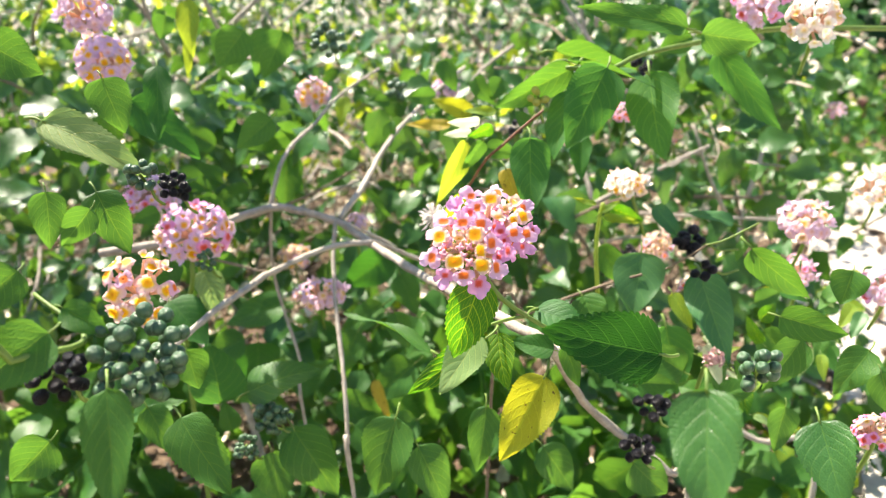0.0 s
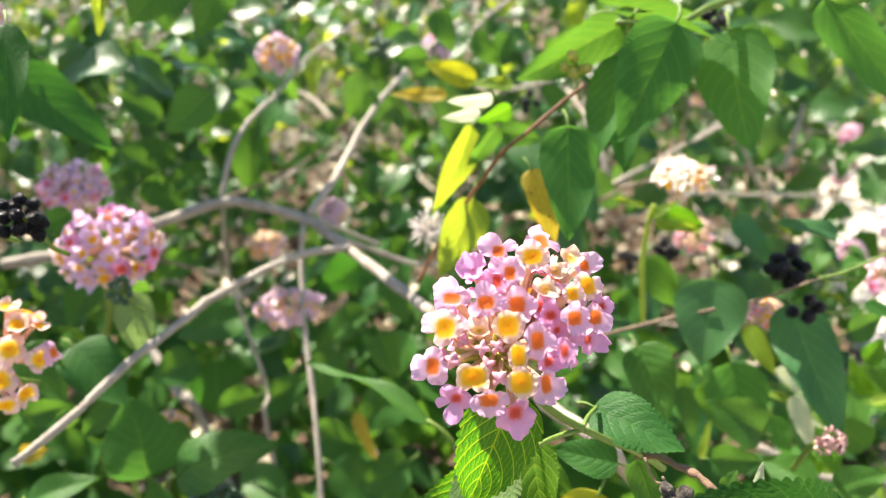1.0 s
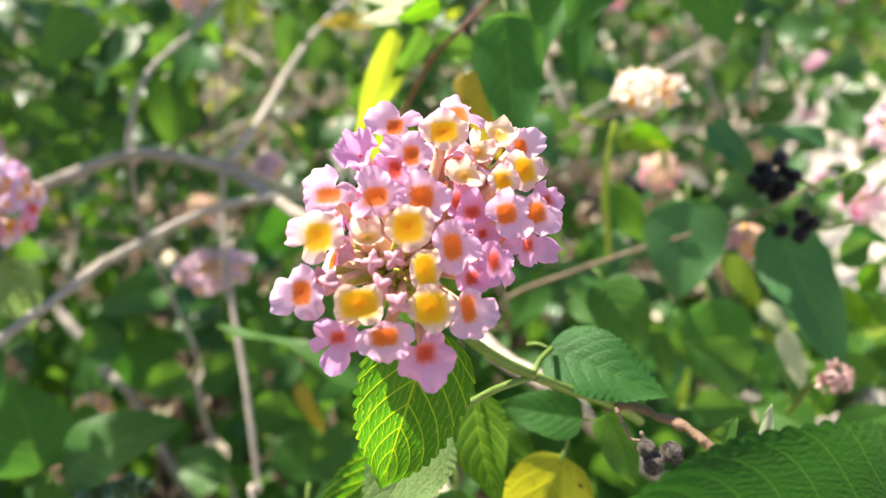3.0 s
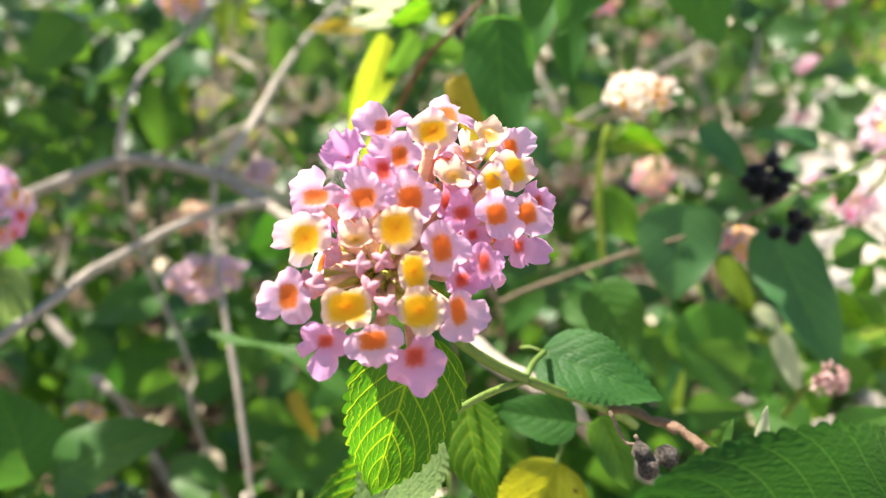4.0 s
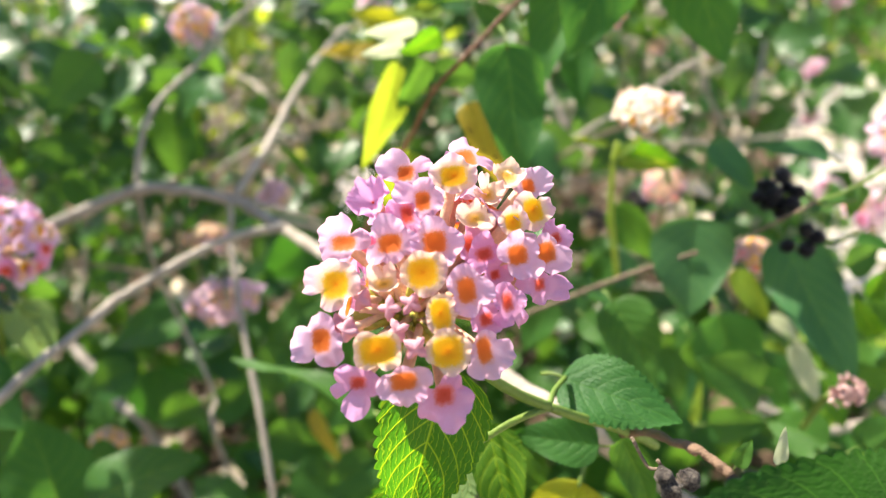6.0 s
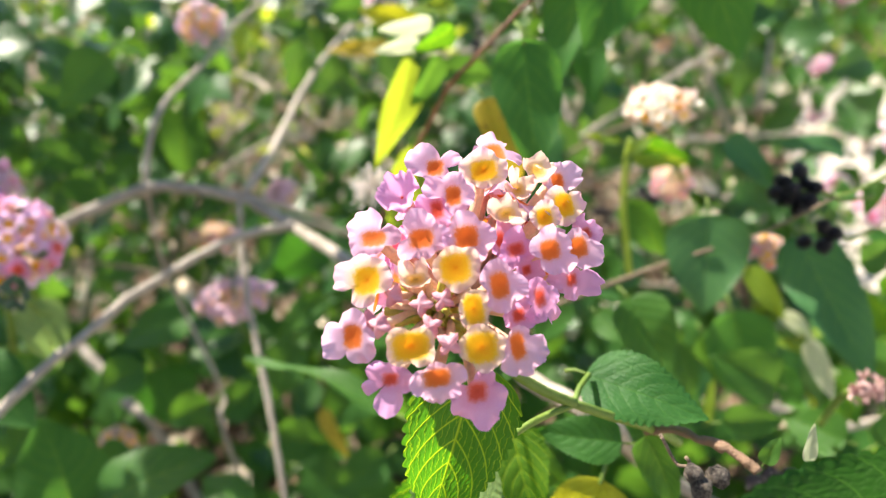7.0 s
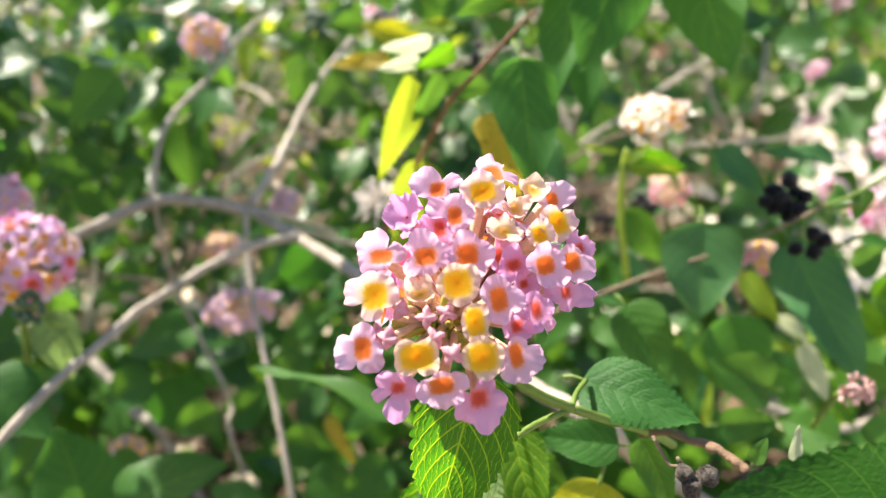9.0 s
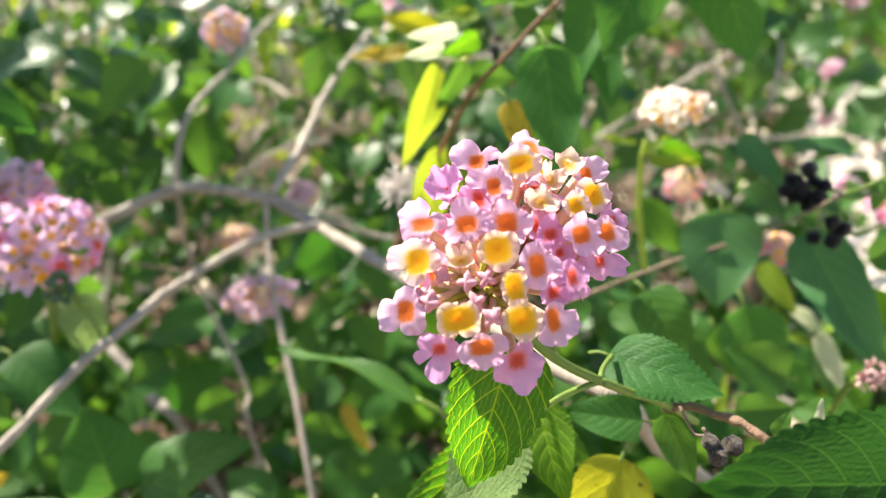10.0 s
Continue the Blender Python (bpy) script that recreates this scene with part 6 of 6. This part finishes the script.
leaf(limb, (-0.0463, 0.3261, 0.3703), (-0.0258, 0.3171, 0.3387), (0.0510, -0.9513, 0.3040), 0.693)
leaf(limb, (0.0051, 0.3019, 0.3888), (-0.0057, 0.2917, 0.3561), (-0.2198, -0.9075, 0.3580), 0.687)
leaf(limb, (0.0146, 0.2985, 0.3767), (0.0262, 0.2909, 0.3503), (0.3842, -0.8276, 0.4093), 0.662)
leaf(limb, (-0.1288, 0.2700, 0.4001), (-0.1450, 0.2644, 0.3835), (0.1880, -0.9720, 0.1410), 0.847)
leaf(limb, (-0.1074, 0.3102, 0.3925), (-0.0953, 0.3045, 0.3727), (0.3751, -0.8054, 0.4590), 0.636)
leaf(limb, (-0.0679, 0.3577, 0.3388), (-0.0627, 0.3500, 0.3129), (0.2922, -0.8988, 0.3269), 0.976)
leaf(limb, (0.0716, 0.3261, 0.3584), (0.0872, 0.3201, 0.3373), (0.0705, -0.9453, 0.3185), 0.700)
leaf(limb, (0.0444, 0.2952, 0.3970), (0.0412, 0.2868, 0.3697), (-0.0445, -0.9533, 0.2986), 0.498)
leaf(sprig_f, (0.1101, 0.3070, 0.3606), (0.1249, 0.3028, 0.3455), (0.0453, -0.9511, 0.3057), 0.943)
leaf(sprig_f, (0.1612, 0.2689, 0.4366), (0.1461, 0.2631, 0.4191), (-0.0268, -0.9420, 0.3344), 0.614)
leaf(sprig_f, (0.1968, 0.2867, 0.4230), (0.1829, 0.2812, 0.4063), (-0.3421, -0.7694, 0.5395), 0.700)
leaf(sprig_f, (0.1626, 0.2795, 0.4027), (0.1576, 0.2742, 0.3857), (0.0944, -0.9576, 0.2721), 0.728, LEAF)
leaf(sprig_f, (0.1901, 0.2658, 0.4236), (0.1939, 0.2610, 0.4074), (-0.4266, -0.8890, 0.1663), 0.728)
leaf(sprig_g, (0.0422, 0.2386, 0.4734), (0.0319, 0.2371, 0.4464), (-0.0095, -0.9983, 0.0582), 0.59, FRESH, fold=0.28, curl=0.04, quilt=0.007, teeth=16, fine=True, label="quilted green leaf glowing in back light")
leaf(sprig_g, (0.0666, 0.2729, 0.4217), (0.0500, 0.2550, 0.3949), (0.15, -0.82, 0.55), 0.58, TURNING, fine=True, label="yellowing leaf under the shoot")
leaf(sprig_g, (0.0445, 0.2637, 0.4426), (0.0158, 0.2500, 0.4281), (0.2336, -0.8925, 0.3857), 0.40, FRESH, fold=0.35, quilt=0.009, teeth=24, fine=True, label="folded leaf with one half in full sun")
tube("pedicel", [(0.0371, 0.2357, 0.4828), (0.0402, 0.2318, 0.4840), (0.0426, 0.2308, 0.4837)], 0.0004, 0.00058, TUBE, hero, sides=7, steps=4)
tube("pedicel", [(0.0371, 0.2357, 0.4828), (0.0394, 0.2312, 0.4837), (0.0410, 0.2301, 0.4830)], 0.0004, 0.00058, GREEN_BUD, hero, sides=7, steps=4)
tube("pedicel", [(0.0371, 0.2357, 0.4828), (0.0390, 0.2308, 0.4833), (0.0403, 0.2296, 0.4822)], 0.0004, 0.00058, GREEN_BUD, hero, sides=7, steps=4)
tube("pedicel", [(0.0371, 0.2357, 0.4828), (0.0378, 0.2306, 0.4832), (0.0383, 0.2293, 0.4820)], 0.0004, 0.00058, TUBE, hero, sides=7, steps=4)
tube("pedicel", [(0.0371, 0.2357, 0.4828), (0.0367, 0.2304, 0.4830), (0.0362, 0.2291, 0.4817)], 0.0004, 0.00058, GREEN_BUD, hero, sides=7, steps=4)
tube("pedicel", [(0.0371, 0.2357, 0.4828), (0.0357, 0.2308, 0.4833), (0.0344, 0.2296, 0.4823)], 0.0004, 0.00058, GREEN_BUD, hero, sides=7, steps=4)
tube("pedicel", [(0.0371, 0.2357, 0.4828), (0.0349, 0.2311, 0.4835), (0.0330, 0.2300, 0.4826)], 0.0004, 0.00058, TUBE, hero, sides=7, steps=4)
tube("pedicel", [(0.0371, 0.2357, 0.4828), (0.0345, 0.2320, 0.4844), (0.0322, 0.2313, 0.4844)], 0.0004, 0.00058, GREEN_BUD, hero, sides=7, steps=4)
tube("pedicel", [(0.0371, 0.2357, 0.4828), (0.0339, 0.2329, 0.4850), (0.0311, 0.2325, 0.4857)], 0.0004, 0.00058, GREEN_BUD, hero, sides=7, steps=4)
tube("pedicel", [(0.0371, 0.2357, 0.4828), (0.0343, 0.2331, 0.4853), (0.0319, 0.2328, 0.4863)], 0.0004, 0.00058, TUBE, hero, sides=7, steps=4)
tube("pedicel", [(0.0371, 0.2357, 0.4828), (0.0349, 0.2340, 0.4862), (0.0330, 0.2340, 0.4881)], 0.0004, 0.00058, GREEN_BUD, hero, sides=7, steps=4)
tube("pedicel", [(0.0371, 0.2357, 0.4828), (0.0362, 0.2337, 0.4862), (0.0354, 0.2337, 0.4881)], 0.0004, 0.00058, GREEN_BUD, hero, sides=7, steps=4)
tube("pedicel", [(0.0371, 0.2357, 0.4828), (0.0370, 0.2341, 0.4865), (0.0369, 0.2342, 0.4886)], 0.0004, 0.00058, TUBE, hero, sides=7, steps=4)
tube("pedicel", [(0.0371, 0.2357, 0.4828), (0.0383, 0.2343, 0.4866), (0.0392, 0.2344, 0.4889)], 0.0004, 0.00058, GREEN_BUD, hero, sides=7, steps=4)
tube("pedicel", [(0.0371, 0.2357, 0.4828), (0.0389, 0.2335, 0.4860), (0.0403, 0.2334, 0.4876)], 0.0004, 0.00058, GREEN_BUD, hero, sides=7, steps=4)
tube("pedicel", [(0.0371, 0.2357, 0.4828), (0.0400, 0.2333, 0.4855), (0.0423, 0.2330, 0.4867)], 0.0004, 0.00058, TUBE, hero, sides=7, steps=4)
tube("pedicel", [(0.0371, 0.2357, 0.4828), (0.0404, 0.2324, 0.4846), (0.0430, 0.2318, 0.4850)], 0.0004, 0.00058, GREEN_BUD, hero, sides=7, steps=4)
flower_bud(hero, (0.0375, 0.2313, 0.4862), (0.0371, 0.2357, 0.4828), 0.0006, GREEN_BUD, 20)
flower_bud(hero, (0.0379, 0.2300, 0.4845), (0.0371, 0.2357, 0.4828), 0.0006, GREEN_BUD, 21)
flower_bud(hero, (0.0363, 0.2305, 0.4852), (0.0371, 0.2357, 0.4828), 0.0006, GREEN_BUD, 22)
flower_bud(hero, (0.0389, 0.2307, 0.4854), (0.0371, 0.2357, 0.4828), 0.0006, GREEN_BUD, 23)
leaf(sprig_f, (0.2655, 0.4452, 0.3527), (0.2472, 0.4352, 0.3429), (0.05, -0.69, 0.69), 0.61, LEAF)
leaf(sprig_f, (0.2349, 0.4005, 0.3675), (0.2337, 0.3897, 0.3569), (-0.22, -0.47, 0.51), 0.45, YOUNG_LIT)
leaf(sprig_f, (0.2428, 0.4402, 0.3444), (0.2543, 0.4295, 0.3349), (-0.50, -0.45, 0.55), 0.40, SHEEN)
leaf(sprig_f, (0.2556, 0.4217, 0.4019), (0.2349, 0.4118, 0.3919), (-0.40, -0.32, 0.72), 0.55, LEAF)
leaf(sprig_f, (0.2352, 0.4354, 0.3459), (0.2156, 0.4254, 0.3361), (-0.39, -0.56, 0.57), 0.43, PALELEAF)
leaf(sprig_f, (0.2282, 0.4467, 0.3893), (0.2425, 0.4380, 0.3848), (-0.36, -0.58, 0.83), 0.51, SOFT)
leaf(sprig_f, (0.2455, 0.4476, 0.3738), (0.2610, 0.4376, 0.3664), (-0.58, -0.40, 0.84), 0.40, LEAF)
leaf(sprig_f, (0.2676, 0.4409, 0.3825), (0.2755, 0.4333, 0.3801), (-0.47, -0.32, 0.58), 0.57, YOUNG_LIT)
leaf(sprig_f, (0.2602, 0.4123, 0.3552), (0.2632, 0.4009, 0.3435), (-0.06, -0.66, 0.80), 0.58, SHEEN)
leaf(sprig_f, (0.2921, 0.4723, 0.3929), (0.3011, 0.4631, 0.3869), (-0.17, -0.33, 0.64), 0.60, LEAF)
leaf(sprig_f, (0.2425, 0.4268, 0.3946), (0.2482, 0.4176, 0.3884), (-0.50, -0.42, 0.90), 0.44, PALELEAF)
leaf(sprig_f, (0.2198, 0.4255, 0.3497), (0.2212, 0.4148, 0.3397), (-0.18, -0.37, 0.68), 0.49, SOFT)
leaf(sprig_f, (0.2015, 0.3973, 0.3722), (0.2009, 0.3843, 0.3563), (-0.51, -0.41, 0.88), 0.54, LEAF)
leaf(sprig_f, (0.2625, 0.4383, 0.4022), (0.2740, 0.4273, 0.3920), (-0.39, -0.52, 0.90), 0.59, YOUNG_LIT)
leaf(sprig_f, (0.2731, 0.4325, 0.3790), (0.2626, 0.4213, 0.3667), (-0.40, -0.54, 0.56), 0.48, SHEEN)
leaf(sprig_f, (0.2772, 0.4282, 0.3432), (0.2748, 0.4171, 0.3318), (-0.54, -0.59, 0.81), 0.59, LEAF)
leaf(sprig_f, (0.2489, 0.4438, 0.3519), (0.2398, 0.4319, 0.3379), (-0.07, -0.55, 0.78), 0.46, PALELEAF)
leaf(sprig_f, (0.2527, 0.4387, 0.3553), (0.2603, 0.4262, 0.3412), (-0.15, -0.47, 0.50), 0.52, SOFT)
leaf(sprig_f, (0.2304, 0.4282, 0.3702), (0.2170, 0.4171, 0.3580), (-0.04, -0.56, 0.76), 0.56, LEAF)
leaf(sprig_f, (0.2828, 0.4576, 0.3754), (0.2668, 0.4468, 0.3637), (0.08, -0.32, 0.71), 0.52, YOUNG_LIT)
leaf(sprig_f, (0.2436, 0.4530, 0.3440), (0.2433, 0.4405, 0.3293), (-0.10, -0.41, 0.57), 0.57, SHEEN)
leaf(sprig_f, (0.2467, 0.4247, 0.3704), (0.2400, 0.4120, 0.3548), (-0.15, -0.41, 0.51), 0.44, LEAF)
leaf(sprig_f, (0.2659, 0.5603, 0.3708), (0.2565, 0.5498, 0.3658), (-0.43, -0.30, 0.58), 0.61, LEAF)
leaf(sprig_f, (0.3060, 0.6083, 0.3573), (0.3122, 0.5978, 0.3534), (0.09, -0.67, 0.75), 0.54, LEAF)
leaf(sprig_f, (0.3284, 0.5847, 0.3990), (0.3097, 0.5753, 0.3961), (-0.09, -0.35, 0.61), 0.54, LEAF)
leaf(sprig_f, (0.3125, 0.6648, 0.4168), (0.3077, 0.6525, 0.4077), (0.03, -0.50, 0.78), 0.50, LEAF)
leaf(sprig_f, (0.3433, 0.6895, 0.4083), (0.3260, 0.6804, 0.4061), (-0.06, -0.58, 0.51), 0.64, LEAF)
leaf(sprig_f, (0.2624, 0.5842, 0.4395), (0.2573, 0.5717, 0.4298), (-0.03, -0.50, 0.78), 0.70, LEAF)
leaf(sprig_f, (0.4068, 0.7266, 0.3913), (0.4238, 0.7149, 0.3850), (-0.07, -0.30, 0.73), 0.49, LEAF)
leaf(sprig_f, (0.3237, 0.6468, 0.4207), (0.3090, 0.6337, 0.4089), (-0.27, -0.54, 0.64), 0.51, LEAF)
leaf(sprig_f, (0.3175, 0.6773, 0.3280), (0.3128, 0.6624, 0.3124), (-0.46, -0.61, 0.71), 0.64, LEAF)
leaf(sprig_f, (0.3150, 0.6032, 0.3507), (0.2934, 0.5935, 0.3468), (-0.24, -0.45, 0.88), 0.65, LEAF)
leaf(sprig_f, (0.4093, 0.7183, 0.3390), (0.3913, 0.7042, 0.3245), (-0.18, -0.56, 0.67), 0.57, LEAF)
leaf(sprig_f, (0.3463, 0.7127, 0.3908), (0.3414, 0.6992, 0.3786), (0.02, -0.54, 0.64), 0.69, LEAF)
leaf(sprig_f, (0.3499, 0.6928, 0.3550), (0.3239, 0.6836, 0.3519), (-0.05, -0.65, 0.74), 0.62, LEAF)
# bright leaves among the stems: the sun on them is in their colour
leaf(sprig_f, (0.1582, 0.3629, 0.3921), (0.1642, 0.3528, 0.3731), (-0.3000, -0.5000, 0.8100), 0.360, GLARELEAF, fine=True, label="leaf with full-sun glare put into its pale colour")
leaf(sprig_f, (0.1719, 0.4085, 0.3773), (0.1832, 0.4005, 0.3690), (-0.30, -0.45, 0.84), 0.50, GLARELEAF)
leaf(sprig_f, (0.1672, 0.4046, 0.3672), (0.1870, 0.3981, 0.3633), (-0.30, -0.45, 0.84), 0.22, YOUNG_LIT)
leaf(sprig_f, (0.1777, 0.3916, 0.3627), (0.1855, 0.3864, 0.3611), (-0.30, -0.45, 0.84), 0.35, GLARELEAF)
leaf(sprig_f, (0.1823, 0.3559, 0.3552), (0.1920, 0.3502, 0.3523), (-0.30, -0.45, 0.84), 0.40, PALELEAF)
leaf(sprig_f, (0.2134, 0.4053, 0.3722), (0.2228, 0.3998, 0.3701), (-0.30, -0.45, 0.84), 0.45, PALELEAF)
leaf(sprig_f, (0.1372, 0.3948, 0.3413), (0.1412, 0.3975, 0.3587), (-0.30, -0.45, 0.84), 0.25, YOUNG_LIT)
leaf(sprig_f, (0.1905, 0.3737, 0.3463), (0.1973, 0.3691, 0.3461), (-0.30, -0.45, 0.84), 0.40, YOUNG_LIT)
leaf(sprig_f, (0.1814, 0.4043, 0.3677), (0.1899, 0.4019, 0.3730), (-0.30, -0.45, 0.84), 0.45, YOUNG_LIT)
leaf(sprig_f, (0.1869, 0.3740, 0.3601), (0.1958, 0.3774, 0.3689), (-0.30, -0.40, 0.86), 0.424, YOUNG_LIT)
leaf(sprig_f, (0.1991, 0.3803, 0.3762), (0.2119, 0.3814, 0.3799), (-0.30, -0.40, 0.86), 0.387, YOUNG_LIT)
leaf(sprig_f, (0.1501, 0.3994, 0.3701), (0.1521, 0.4046, 0.3839), (0.0730, -0.9372, 0.3410), 0.365, YOUNG_LIT)
leaf(sprig_f, (0.1832, 0.3561, 0.3954), (0.1752, 0.3604, 0.4074), (-0.6399, -0.7541, -0.1478), 0.555, FRESH)
leaf(sprig_f, (0.1868, 0.3693, 0.4021), (0.1954, 0.3724, 0.4099), (0.0559, -0.9486, 0.3115), 0.797, FRESH)
leaf(sprig_f, (0.1372, 0.3989, 0.3779), (0.1479, 0.3898, 0.3545), (-0.4532, -0.8812, 0.1342), 0.508)
leaf(sprig_f, (0.1849, 0.3921, 0.3606), (0.1889, 0.3752, 0.3448), (-0.0602, -0.6905, 0.7209), 0.619, FRESH)
leaf(sprig_f, (0.1366, 0.4244, 0.3606), (0.1400, 0.4152, 0.3370), (0.0664, -0.9269, 0.3694), 0.483)
leaf(sprig_f, (0.1917, 0.3955, 0.3417), (0.1815, 0.3900, 0.3277), (-0.6779, -0.3741, 0.6329), 0.562, FRESH)
leaf(sprig_f, (0.1737, 0.4102, 0.3519), (0.1807, 0.4029, 0.3331), (-0.5967, -0.7978, 0.0870), 0.581, SOFT)
leaf(limb, (-0.0384, 0.4952, 0.3484), (-0.0541, 0.4851, 0.3222), (-0.0581, -0.9191, 0.3896), 0.743)
leaf(limb, (-0.1245, 0.5126, 0.3374), (-0.1549, 0.5073, 0.3234), (-0.0458, -0.8962, 0.4413), 0.740)
leaf(limb, (-0.0838, 0.4865, 0.3257), (-0.1156, 0.4922, 0.3126), (-0.2417, -0.9554, 0.1698), 0.607)
